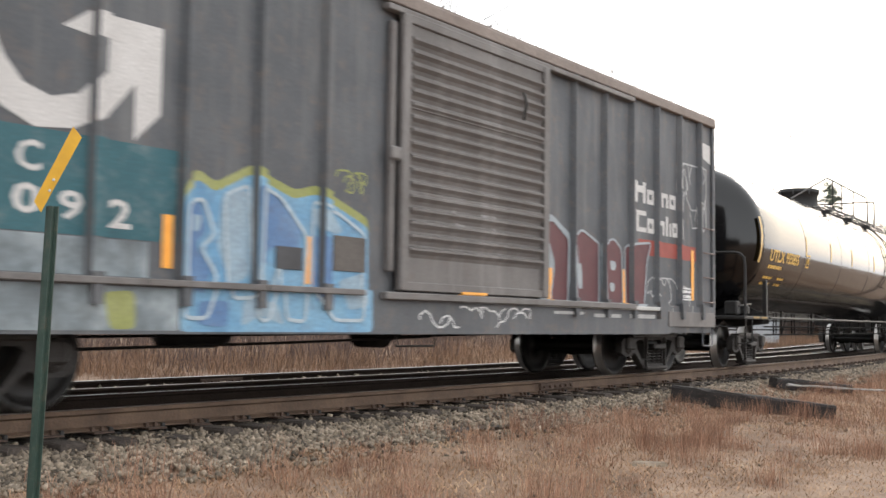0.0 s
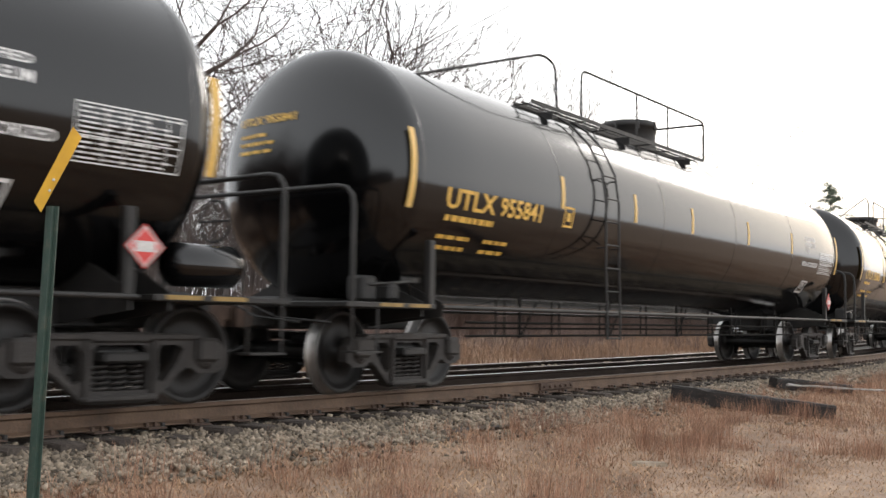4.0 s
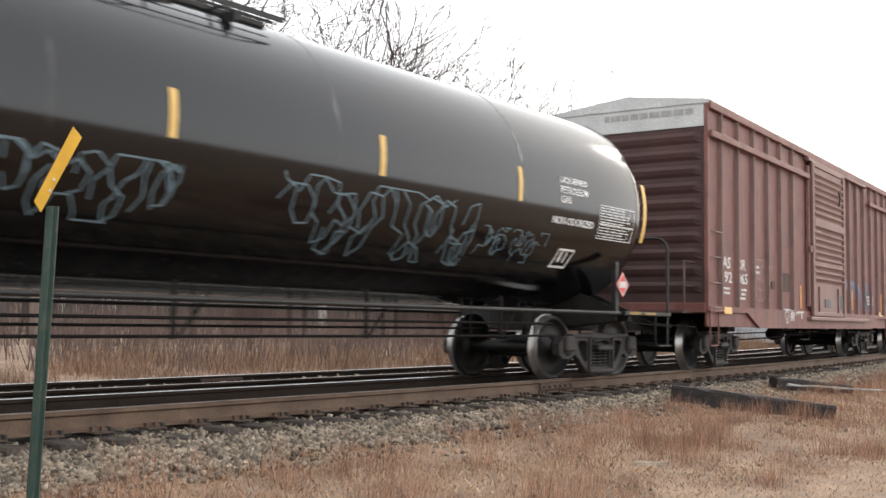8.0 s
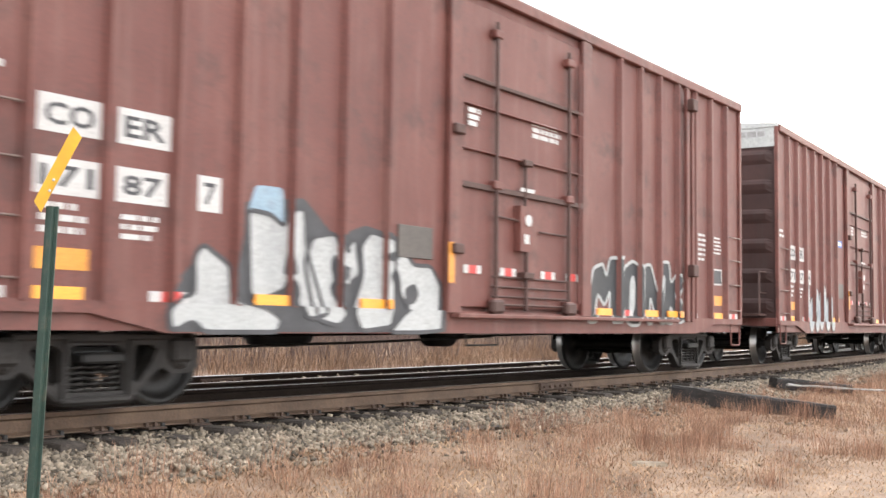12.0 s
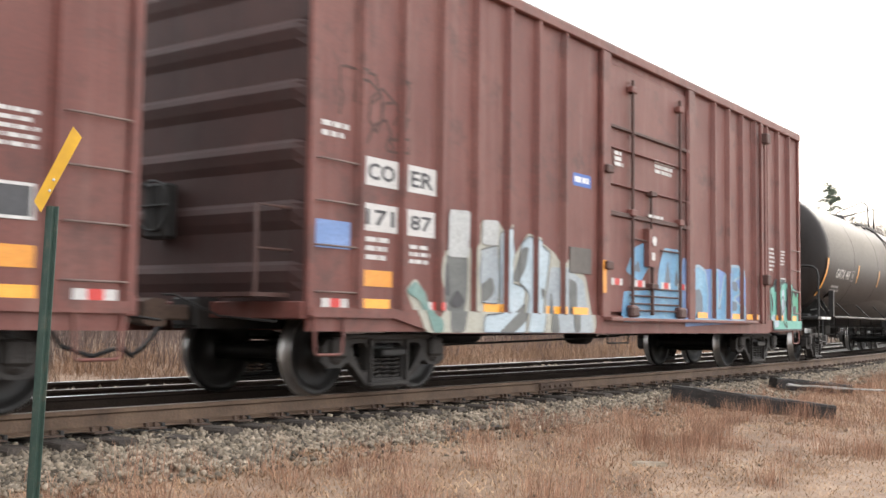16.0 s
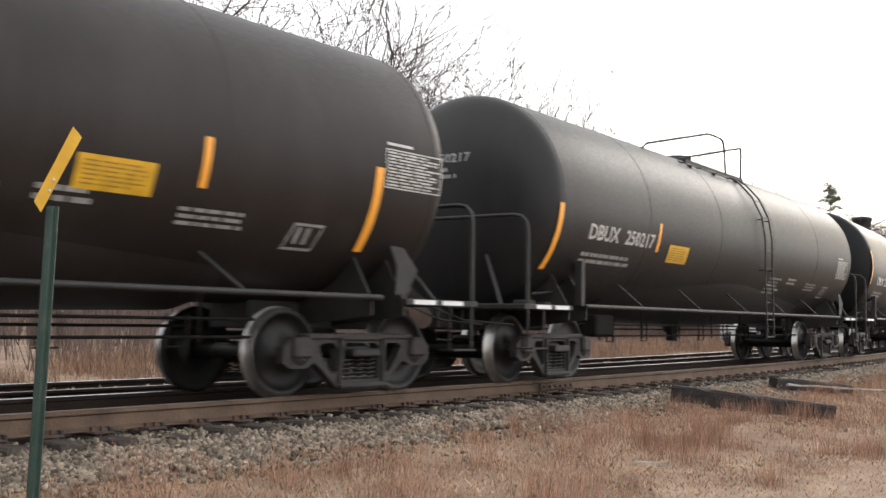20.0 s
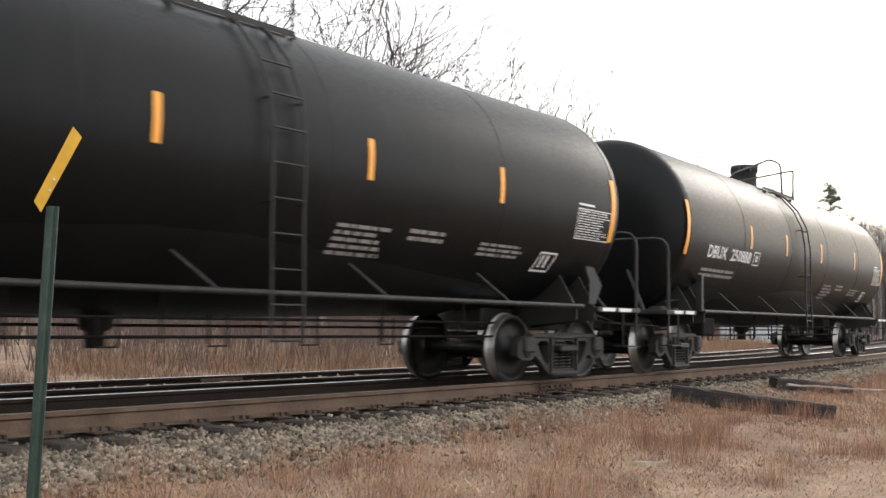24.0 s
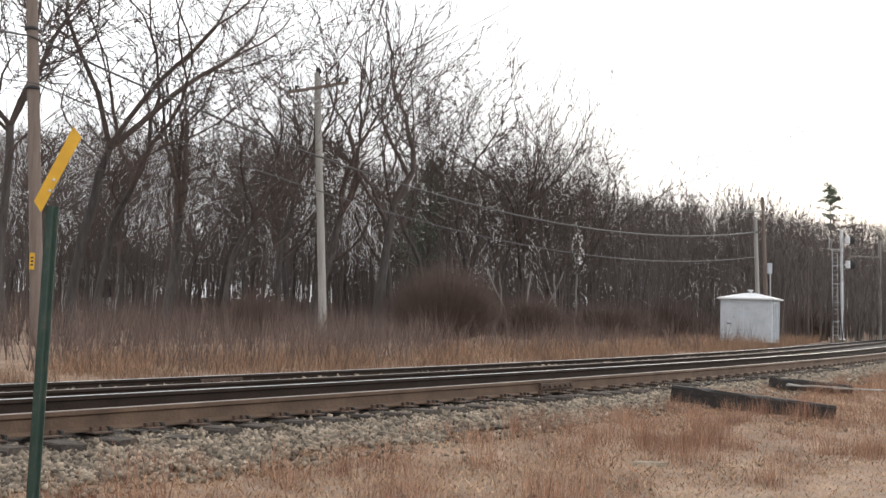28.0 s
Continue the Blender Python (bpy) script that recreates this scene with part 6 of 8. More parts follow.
def end_wall(car, x, way, eave, floor, paint, ridge, panel):
    """Corrugated end with horizontal ridges and a gable panel under the roof."""
    # red cars' ends carry soot and the shade between cars in their colour
    body = part("end_wall", Geo().box(min(x, x - way * 0.06), max(x, x - way * 0.06), -SIDE, SIDE, floor, eave), M["end_shade_grime" if paint == "box_red" else paint], car)
    n = 10 if eave < 4.8 else 6
    for i in range(n):
        z = floor + 0.42 + (eave - floor - 1.0) * i / (n - 1)
        h = 0.20 if n < 8 else 0.14
        g = Geo()
        ys = [-SIDE + 0.07, -SIDE + 0.22, SIDE - 0.22, SIDE - 0.07]
        ds = [0.0, 0.055, 0.055, 0.0]
        vs = []
        for y, d in zip(ys, ds):
            vs += [(x, y, z - h), (x + way * d * 0.6, y, z - h * 0.55), (x + way * d, y, z), (x + way * d * 0.6, y, z + h * 0.3), (x, y, z + h * 0.5)]
        g.add(vs, [(k * 5 + j, k * 5 + j + 1, k * 5 + j + 6, k * 5 + j + 5) if way < 0 else (k * 5 + j, k * 5 + j + 5, k * 5 + j + 6, k * 5 + j + 1) for k in range(3) for j in range(4)])
        part("end_ridge", g, M["end_shade_grime" if paint == "box_red" else paint], body)
    g = Geo()
    m = Matrix.Rotation(math.pi / 2, 4, "Z")
    k = way * 0.02
    g.add([(x + k, -SIDE - 0.03, eave - 0.42), (x + k, SIDE + 0.03, eave - 0.42), (x + k, SIDE + 0.03, eave), (x + k, 0, eave + ridge), (x + k, -SIDE - 0.03, eave), (x - k, -SIDE - 0.03, eave - 0.42), (x - k, SIDE + 0.03, eave - 0.42), (x - k, SIDE + 0.03, eave), (x - k, 0, eave + ridge), (x - k, -SIDE - 0.03, eave)],
          [(0, 1, 2, 3, 4), (9, 8, 7, 6, 5), (0, 5, 6, 1), (1, 6, 7, 2), (2, 7, 8, 3), (3, 8, 9, 4), (4, 9, 5, 0)])
    gp = part("gable", g, M[panel], body, "pale metal gable under the roof")
    if way < 0 and panel == "roof_galv":
        g = Geo()
        for t in bars(-0.55, 1.25, eave - 0.22, eave - 0.08, 1, 77, 0.2):
            g.add([(x - 0.024, -q[0] - 0.1, q[1]) for q in t], [(0, 1, 2)])
        part("lettering", g, M["grey_paint"], gp)
    part("end_sill", Geo().box(min(x, x + way * 0.10), max(x, x + way * 0.10), -SIDE, SIDE, floor - 0.05, floor + 0.12, 0.01), M[paint], body)
    return body


def rungs(car, x0, x1, zs, y):
    for z in zs:
        part("rung", Geo().tube([(x0, y + 0.06, z), (x0, y, z), (x1, y, z), (x1, y + 0.06, z)], 0.011, 5), M["rung"], car)


def box_car(front, rear, x0, x1, eave, floor, sill, paint, label, ribs, door, roof, ridge=0.20, rib_depth=0.10, deep=(-5.75, 5.4), rib_paint=None):
    car, half = start_car("boxcar", front, rear, label, "boxcar")
    skin = box_skin(ribs, rib_depth, door, floor + 0.07)
    # side sheets (near side in panels between ribs, far side plain)
    cuts = [x0] + [r for r, w in ribs if not door[0] < r < door[1]] + [x1]
    for a, b in zip(cuts[:-1], cuts[1:]):
        if a < door[0] < b:
            spans = [(a, door[0]), (door[1], b)]
        else:
            spans = [(a, b)]
        for p, q in spans:
            if q - p > 0.02:
                part("side_sheet", Geo().box(p, q - 0.002, -SIDE, -SIDE + 0.04, sill + 0.02, eave), M[paint], car)
    part("side_sheet", Geo().box(x0, x1, SIDE - 0.04, SIDE, floor - 0.2, eave), M[paint], car)
    for r, w in ribs:
        if door[0] < r < door[1]:
            continue
        g = Geo()
        d = rib_depth
        prof = [(-w / 2 - 0.02, 0), (-w / 2 + 0.015, d), (w / 2 - 0.015, d), (w / 2 + 0.02, 0)]
        lo = floor + 0.06
        vs = [(r + a, -SIDE - b, z) for z in (lo, eave - 0.10) for a, b in prof]
        g.add(vs, [(i, i + 1, i + 5, i + 4) for i in range(3)] + [(4, 5, 6, 7), (3, 2, 1, 0)])
        part("side_post", g, M[rib_paint or paint], car)
    part("door_backing", Geo().box(door[0] - 0.02, door[1] + 0.02, -SIDE + 0.045, -SIDE + 0.075, sill + 0.02, eave - 0.02), M[paint], car)
    part("door_header", Geo().box(door[0], door[1], -SIDE + 0.002, -SIDE + 0.04, eave - 0.235, eave - 0.02), M[paint], car)
    # roof, eave rail, floor and sills
    g = Geo()
    k = SIDE + 0.05
    sec = [(-k, eave - 0.02), (-k, eave + 0.05), (0, eave + ridge + 0.03), (k, eave + 0.05), (k, eave - 0.02)]
    g.add([(x, y, z) for x in (x0 - 0.04, x1 + 0.04) for y, z in sec], [(0, 1, 6, 5), (1, 2, 7, 6), (2, 3, 8, 7), (3, 4, 9, 8), (4, 3, 2, 1, 0), (5, 6, 7, 8, 9), (4, 0, 5, 9)])
    rf = part("roof", g, M[roof], car, "weathered metal roof")
    n = 12
    for i in range(n):
        x = x0 + 0.3 + (x1 - x0 - 0.6) * i / (n - 1)
        part("roof_seam", Geo().add([(x + s, y, z + 0.03) for s in (-0.03, 0.03) for y, z in sec[1:4]] , [(0, 1, 4, 3), (1, 2, 5, 4)]), M[roof], rf)
    part("eave_rail", Geo().box(x0, x1, -SIDE - 0.085, -SIDE + 0.0, eave - 0.12, eave + 0.02, 0.012), M[roof if roof == "roof_tan" else paint], car)
    part("floor", Geo().box(x0, x1, -SIDE + 0.05, SIDE - 0.05, floor - 0.06, floor + 0.05), M["steel_black"], car)
    a, b = deep
    g = Geo().prism([(x0, floor + 0.07), (x0, floor - 0.03), (a - 0.75, floor - 0.03), (a, sill), (b, sill), (b + 0.75, floor - 0.03), (x1, floor - 0.03), (x1, floor + 0.07)], -SIDE - 0.055, -SIDE - 0.005)
    part("side_sill", g, M[paint], car)
    g = Geo().prism([(x0, floor + 0.07), (x0, floor - 0.03), (a - 0.75, floor - 0.03), (a, sill), (b, sill), (b + 0.75, floor - 0.03), (x1, floor - 0.03), (x1, floor + 0.07)], SIDE + 0.005, SIDE + 0.055)
    part("side_sill", g, M[paint], car)
    for e, x in ((-1, x0), (1, x1)):
        end_wall(car, x, e, eave, floor, paint, ridge, roof if roof != "roof_tan" else "box_grey")
        part("corner_post", Geo().box(x - 0.05, x + 0.05, -SIDE - 0.045, -SIDE + 0.03, floor - 0.02, eave - 0.02, 0.012), M[paint], car)
        part("center_sill", Geo().box(min(e * half - e * 1.3, x + e * 0.25), max(e * half - e * 1.3, x + e * 0.25), -0.2, 0.2, 0.70, 1.02), M["steel_black"], car)
        coupler(car, x + e * 0.28, e)
        xs = x - e * 0.28
        part("sill_step", Geo().tube(hoop([(xs - 0.22, -SIDE - 0.03, floor), (xs - 0.2, -SIDE - 0.03, 0.46), (xs + 0.2, -SIDE - 0.03, 0.46), (xs + 0.22, -SIDE - 0.03, floor)], bend=0.05), 0.016, 5), M[paint], car)
        part("bolster", Geo().box(e * half - 0.2, e * half + 0.2, -1.3, 1.3, 0.70, floor, 0.02), M["under_black"], car)
    # brake platform and gear at the leading end
    part("brake_platform", Geo().box(x0 - 0.55, x0 - 0.05, -1.25, -0.45, 1.02, 1.06).tube([(x0 - 0.5, -1.25, 1.04), (x0 - 0.5, -1.25, 1.9), (x0 - 0.02, -1.25, 1.9)], 0.02, 5).tube([(x0 - 0.5, -1.25, 1.48), (x0 - 0.02, -1.25, 1.48)], 0.014, 5), M["rod"], car)
    part("brake_wheel", Geo().tube([(x0 - 0.24, 0.6 + 0.27 * math.cos(t), 2.0 + 0.27 * math.sin(t)) for t in [2 * math.pi * i / 18 for i in range(19)]], 0.016, 5).tube([(x0 - 0.24, 0.33, 2.0), (x0 - 0.24, 0.87, 2.0)], 0.012, 5).tube([(x0 - 0.24, 0.6, 1.73), (x0 - 0.24, 0.6, 2.27)], 0.012, 5), M["steel_black"], car)
    part("brake_housing", Geo().box(x0 - 0.22, x0 - 0.03, 0.42, 0.78, 1.65, 2.25, 0.03), M["steel_black"], car)
    part("brake_cylinder", Geo().lathe([(0, -0.35), (0.15, -0.34), (0.16, 0.1), (0.1, 0.14), (0.05, 0.4), (0, 0.4)], pose(-0.4, -0.5, 0.64, 0, 90, 0), 16), M["under_black"], car)
    part("reservoir", Geo().lathe([(0, -0.5), (0.16, -0.46), (0.19, -0.3), (0.19, 0.3), (0.16, 0.46), (0, 0.5)], pose(-2.3, 0.6, 0.66, 0, 90, 0), 16), M["steel_black"], car)
    for y, z, p, q in ((-0.85, 0.52, -half + 1.2, 0.2), (-0.7, 0.62, -0.2, half - 1.2), (0.25, 0.6, -half + 1.2, half - 1.2)):
        part("brake_rod", Geo().tube([(p, y, z), ((p + q) / 2, y, z + 0.04), (q, y, z + 0.1)], 0.016, 5), M["under_black"], car)
    for i in range(6):
        x = -4.2 + 1.7 * i
        part("cross_bearer", Geo().box(x - 0.06, x + 0.06, -1.35, 1.35, sill + 0.03, floor), M["under_black"], car)
    part("lever", Geo().tube([(-0.9, -1.2, 0.8), (-0.9, -1.2, 0.52), (-0.2, -1.2, 0.52), (-0.2, -1.2, 0.8)], 0.014, 5), M["steel_black"], car)
    return car, skin, half


def sliding_door(car, paint, a, b, z0, z1, out, ridges, low=0.45):
    """A corrugated sliding door in three panels with its frame."""
    d = part("door", Geo().box(a, b, -SIDE - out, -SIDE - 0.01, z0, z1), M[paint], car, "corrugated sliding door")
    for x in (a, b):
        part("door_edge", Geo().box(x - 0.07, x + 0.07, -SIDE - out - 0.05, -SIDE - out + 0.02, z0, z1, 0.012), M[paint], d)
    for z in (z0 + 0.0, z0 + (z1 - z0) * 0.33, z0 + (z1 - z0) * 0.66, z1 - 0.08):
        part("door_rail", Geo().box(a, b, -SIDE - out - 0.03, -SIDE - out + 0.01, z, z + 0.10, 0.01), M[paint], d)
    n = ridges
    for i in range(n):
        z = z0 + low + (z1 - z0 - low - 0.25) * i / (n - 1)
        g = Geo()
        x0, x1 = a + 0.09, b - 0.09
        vs = [(x, -SIDE - out - dd, z + dz) for x in (x0, x1) for dd, dz in ((0.0, -0.085), (0.018, -0.045), (0.055, -0.005), (0.055, 0.02), (0.0, 0.04))]
        g.add(vs, [(j, j + 5, j + 6, j + 1) for j in range(4)] + [(0, 1, 2, 3, 4), (9, 8, 7, 6, 5)])
        part("door_ridge", g, M[paint], d)
    part("lower_track", Geo().box(a - 0.3, b + 2.6, -SIDE - out - 0.05, -SIDE - 0.01, z0 - 0.10, z0 - 0.02, 0.01), M[paint], car)
    part("upper_track", Geo().box(a - 0.3, b + 2.6, -SIDE - out - 0.02, -SIDE - 0.01, z1, z1 + 0.07, 0.01), M[paint], car)
    part("lock_bar", Geo().box(a - 0.20, a - 0.12, -SIDE - 0.09, -SIDE - 0.01, z0 + 0.2, z1 - 0.1, 0.012).box(a - 0.24, a - 0.06, -SIDE - 0.14, -SIDE - 0.08, z0 + 1.4, z0 + 1.55, 0.02), M[paint], car)
    part("handle", Geo().tube([(b - 0.6, -SIDE - out - 0.06, z1 - 0.45), (b - 0.6, -SIDE - out - 0.1, z1 - 0.6), (b - 0.6, -SIDE - out - 0.06, z1 - 0.8)], 0.02, 5), M["steel_black"], d)
    return d


def plug_door(car, paint, a, b, z0, z1, out=0.03):
    """A flush plug door with locking rods, cranks, gear box and track."""
    d = part("door", Geo().box(a, b, -SIDE - out, -SIDE + 0.03, z0, z1, 0.01), M[paint], car, "flush plug door with locking rods")
    for x in (a, b):
        part("door_post", Geo().box(x - 0.13, x + 0.13, -SIDE - 0.085, -SIDE - 0.005, z0 - 0.08, z1 + 0.12, 0.012), M[paint], car)
    y = -SIDE - out
    m = (a + b) / 2
    for x in (m - 0.74, m + 1.04):
        part("lock_rod", Geo().tube([(x, y - 0.06, z0 - 0.06), (x, y - 0.06, z1 - 0.15)], 0.028, 7), M["rod"], d)
        for z in (z0 + 0.06, z0 + 1.50, z1 - 0.3):
            part("rod_guide", Geo().box(x - 0.09, x + 0.09, y - 0.10, y, z - 0.05, z + 0.05, 0.012), M[paint], d)
    part("rail_bar", Geo().tube([(m + 1.35, y - 0.05, z0 + 0.1), (m + 1.35, y - 0.05, z1 - 0.25)], 0.022, 6), M[paint], d)
    for z, w in ((3.72, 0.05), (2.43, 0.07), (2.86, 0.022), (3.4, 0.02)):
        part("door_bar", Geo().box(a + 0.12, b - 0.12, y - 0.055, y, z - w / 2, z + w / 2, 0.008), M["rod"] if w > 0.04 else M[paint], d)
    for z in (1.12, 1.24, 1.36, 1.02):
        part("cross_rod", Geo().tube([(m - 0.8, y - 0.05, z), (m + 1.05, y - 0.05, z)], 0.015, 5), M["rod"], d)
    part("crank", Geo().tube([(m - 0.7, y - 0.05, 2.10), (m - 0.05, y - 0.06, 2.08)], 0.016, 5).tube([(m + 0.3, y - 0.05, 1.98), (m + 1.0, y - 0.05, 1.98)], 0.016, 5), M["rod"], d)
    gb = part("gear_box", Geo().prism([(m - 0.24, 2.28), (m + 0.10, 2.28), (m + 0.10, 1.80), (m + 0.0, 1.70), (m - 0.24, 1.70)], y - 0.10, y), M[paint], d)
    part("disc", Geo().lathe([(0, 0.010), (0.075, 0.010), (0.075, 0)], pose(m - 0.06, y - 0.10, 2.10, 90), 18, False), M["logo_white"], gb, "white round decal")
    part("decal", Geo().box(m - 0.15, m - 0.04, y - 0.106, y - 0.101, 1.80, 1.92), M["logo_white"], gb)
    part("gear_shaft", Geo().tube([(m - 0.04, y - 0.06, 1.70), (m - 0.04, y - 0.06, 0.95)], 0.03, 6).box(m - 0.16, m + 0.08, y - 0.12, y, 1.36, 1.44, 0.01), M["rod"], d)
    part("gear_shaft", Geo().tube([(m - 0.06, y - 0.05, 2.28), (m - 0.06, y - 0.05, 2.85)], 0.022, 6).box(m - 0.14, m + 0.06, y - 0.1, y, 2.80, 2.88, 0.01), M["rod"], d)
    part("track", Geo().box(a - 0.05, b + 2.9, -SIDE - 0.19, -SIDE - 0.02, z0 - 0.13, z0 - 0.08, 0.008), M[paint], car)
    for x in (m - 0.74, m + 1.04):
        part("roller", Geo().box(x - 0.13, x + 0.13, y - 0.13, y - 0.02, z0 - 0.07, z0 + 0.10, 0.03), M["rod"], d)
    for x, z in ((a, 3.05), (a, 1.65)):
        part("hinge", Geo().box(x - 0.1, x + 0.1, -SIDE - 0.15, -SIDE - 0.08, z - 0.06, z + 0.06, 0.015), M["rod"], car)
    return d


def rounded(poly, times=2):
    """The outline with its corners cut to short curves."""
    for _ in range(times):
        out = []
        for i, p in enumerate(poly):
            a = poly[i - 1]
            k = min(0.22, 0.035 / max(1e-5, math.dist(a, p)))
            out += [(a[0] + (p[0] - a[0]) * k, a[1] + (p[1] - a[1]) * k), (p[0] + (a[0] - p[0]) * k, p[1] + (a[1] - p[1]) * k)]
        poly = out
    return poly


def mural(car, skin, pieces, label, base=0.004):
    """Sprayed shapes, each laid over the ones before it."""
    for i, (mat, poly) in enumerate(pieces):
        skin.put("sprayed_shape", poly_tris(rounded(poly)), mat, car, base + 0.0009 * i, label)


def edge_lines(car, skin, polys, mat, w, lift, label):
    """Thin sprayed outlines round shapes."""
    for poly in polys:
        pts = rounded(poly)
        tris = []
        for i, p in enumerate(pts):
            a = pts[i - 1]
            d = Vector((p[0] - a[0], p[1] - a[1]))
            if d.length > 1e-4:
                n = Vector((-d.y, d.x)).normalized() * w / 2
                tris += poly_tris([(a[0] - n.x, a[1] - n.y), (p[0] - n.x, p[1] - n.y), (p[0] + n.x, p[1] + n.y), (a[0] + n.x, a[1] + n.y)])
        skin.put("scrawl", tris, mat, car, lift, label)


def scrawl(car, skin, x0, x1, z0, z1, mat, seed, w=0.05, label="", strokes=9):
    """Loose spray-paint strokes."""
    rnd = random.Random(seed)
    tris = []
    step = (x1 - x0) / strokes
    for i in range(strokes):
        p = [x0 + step * i, rnd.uniform(z0, z1)]
        a = rnd.uniform(0.8, 2.2)
        for k in range(9):
            q = [p[0] + 0.30 * (z1 - z0) * math.cos(a) * 0.8 + step * 0.12, p[1] + 0.30 * (z1 - z0) * math.sin(a)]
            q[0], q[1] = min(max(q[0], x0), x1), min(max(q[1], z0), z1)
            d = Vector((q[0] - p[0], q[1] - p[1]))
            nn = Vector((-d.y, d.x)).normalized() * w / 2 if d.length > 1e-5 else Vector((0, 0))
            if d.length > 0.01:
                tris += poly_tris([(p[0] - nn.x, p[1] - nn.y), (q[0] - nn.x, q[1] - nn.y), (q[0] + nn.x, q[1] + nn.y), (p[0] + nn.x, p[1] + nn.y)])
            p = q
            a += rnd.uniform(0.6, 1.5) * rnd.choice((-1, -1, -1, 1))
    return skin.put("scrawl", tris, mat, car, 0.004, label)


def throw_up(car, skin, letters, layers, label):
    """Fat sprayed letters: each is a list of strokes, painted in layers of shrinking width."""
    for li, strokes in enumerate(letters):
        first = None
        for k, (mat, w) in enumerate(layers):
            tris = []
            for st in strokes:
                for i, p in enumerate(st):
                    tris += poly_tris([(p[0] + w / 2 * math.cos(a), max(0.68, p[1] + w / 2 * math.sin(a))) for a in [2 * math.pi * q / 10 for q in range(10)]])
                    if i:
                        d = Vector((p[0] - st[i - 1][0], p[1] - st[i - 1][1]))
                        n = Vector((-d.y, d.x)).normalized() * w / 2
                        tris += poly_tris([(st[i - 1][0] - n.x, max(0.68, st[i - 1][1] - n.y)), (p[0] - n.x, max(0.68, p[1] - n.y)), (p[0] + n.x, max(0.68, p[1] + n.y)), (st[i - 1][0] + n.x, max(0.68, st[i - 1][1] + n.y))])
            lift = 0.004 + 0.0015 * k + 0.0045 * li
            if first is None:
                first = skin.put("sprayed_letter", tris, mat, car, lift, label)
            else:
                skin.put("paint_layer", tris, mat, first, lift)


# ---- the train, from its head ----
M["red"] = material("red_sign_paint", [(0.50, 0.035, 0.03), (0.60, 0.06, 0.05)], 6, 60, 0.5, bump=0.02)
# red end paint, darkened for soot and for shade between the cars
M["end_shade_grime"] = material("shaded_sooty_red_brown_paint", [(0.03299, 0.01273, 0.01084), (0.04492, 0.01787, 0.01499), (0.05991, 0.02461, 0.02081)], 1.2, 30, 0.7, bump=0.08, streak=((3.5, 3.5, 0.4), (0.045, 0.028, 0.025), 0.7))
M["chalk_white"] = material("thin_white_marker", [(0.34, 0.335, 0.33), (0.5, 0.5, 0.49)], 3, 40, 0.7, bump=0)
M["chalk"] = material("faint_chalk_marks", [(0.215, 0.125, 0.105), (0.29, 0.20, 0.18)], 3, 40, 0.7, bump=0)
M["g_smear"] = material("faded_spray_smear", [(0.165, 0.075, 0.068), (0.12, 0.125, 0.19), (0.17, 0.165, 0.22)], 3, 30, 0.65, bump=0)
M["dull_yellow"] = material("faded_yellow_scrawl", [(0.23, 0.11, 0.055), (0.30, 0.18, 0.06)], 3, 30, 0.65, bump=0)
M["ochre_print"] = material("ochre_print", [(0.26, 0.15, 0.02), (0.34, 0.20, 0.03)], 7, 60, 0.6, bump=0)
M["post_grime"] = material("grimy_red_brown_paint", [(0.0806, 0.0468, 0.0403), (0.124, 0.0689, 0.0585), (0.169, 0.091, 0.0754)], 1.5, 30, 0.7, bump=0.08, streak=((4, 4, 0.4), (0.15, 0.075, 0.06), 0.7))
M["reflector_grey"] = material("weathered_grey_decal", [(0.42, 0.40, 0.375), (0.54, 0.51, 0.48)], 7, 60, 0.6, bump=0)
M["rung"] = material("worn_rung_steel", [(0.121, 0.077, 0.066), (0.187, 0.1375, 0.121)], 6, 50, 0.6, 0.2, bump=0.1)
M["rod"] = material("dark_red_brown_steel", [(0.0562, 0.0263, 0.021), (0.0863, 0.042, 0.0338)], 5, 40, 0.65, 0.1, bump=0.15)
M["teal"] = material("faded_teal_paint", [(0.020, 0.085, 0.105), (0.032, 0.115, 0.135)], 2.5, 40, 0.65, bump=0.03, grime=(3.0, (0.17, 0.20, 0.21), 0.55))
M["logo_white"] = material("off_white_logo_paint", [(0.493, 0.476, 0.459), (0.578, 0.561, 0.544)], 2.5, 40, 0.65, bump=0.03)
M["g_blue"] = material("spray_blue", [(0.0562, 0.128, 0.27), (0.09, 0.18, 0.345), (0.15, 0.255, 0.405)], 1.6, 30, 0.6, bump=0.02, streak=((2.5, 2.5, 0.8), (0.16, 0.17, 0.18), 0.35), grime=(7, (0.14, 0.12, 0.11), 0.35))
M["g_pale"] = material("spray_pale_blue", [(0.225, 0.33, 0.42), (0.315, 0.413, 0.48)], 2.5, 30, 0.6, bump=0.02, streak=((2.5, 2.5, 0.8), (0.16, 0.17, 0.18), 0.35), grime=(7, (0.14, 0.12, 0.11), 0.35))
M["g_lime"] = material("spray_lime", [(0.23, 0.255, 0.0576), (0.307, 0.316, 0.134)], 2.5, 30, 0.6, bump=0.02)
M["g_white"] = material("spray_white", [(0.3864, 0.3938, 0.3864), (0.448, 0.4517, 0.4444)], 2.0, 30, 0.6, bump=0.02, streak=((2.5, 2.5, 0.8), (0.16, 0.17, 0.18), 0.35), grime=(7, (0.14, 0.12, 0.11), 0.35))
M["g_silver"] = material("spray_silver", [(0.2584, 0.2992, 0.3264), (0.3536, 0.3876, 0.408)], 2.0, 30, 0.55, bump=0.02, streak=((2.5, 2.5, 0.8), (0.16, 0.17, 0.18), 0.35), grime=(7, (0.14, 0.12, 0.11), 0.35))
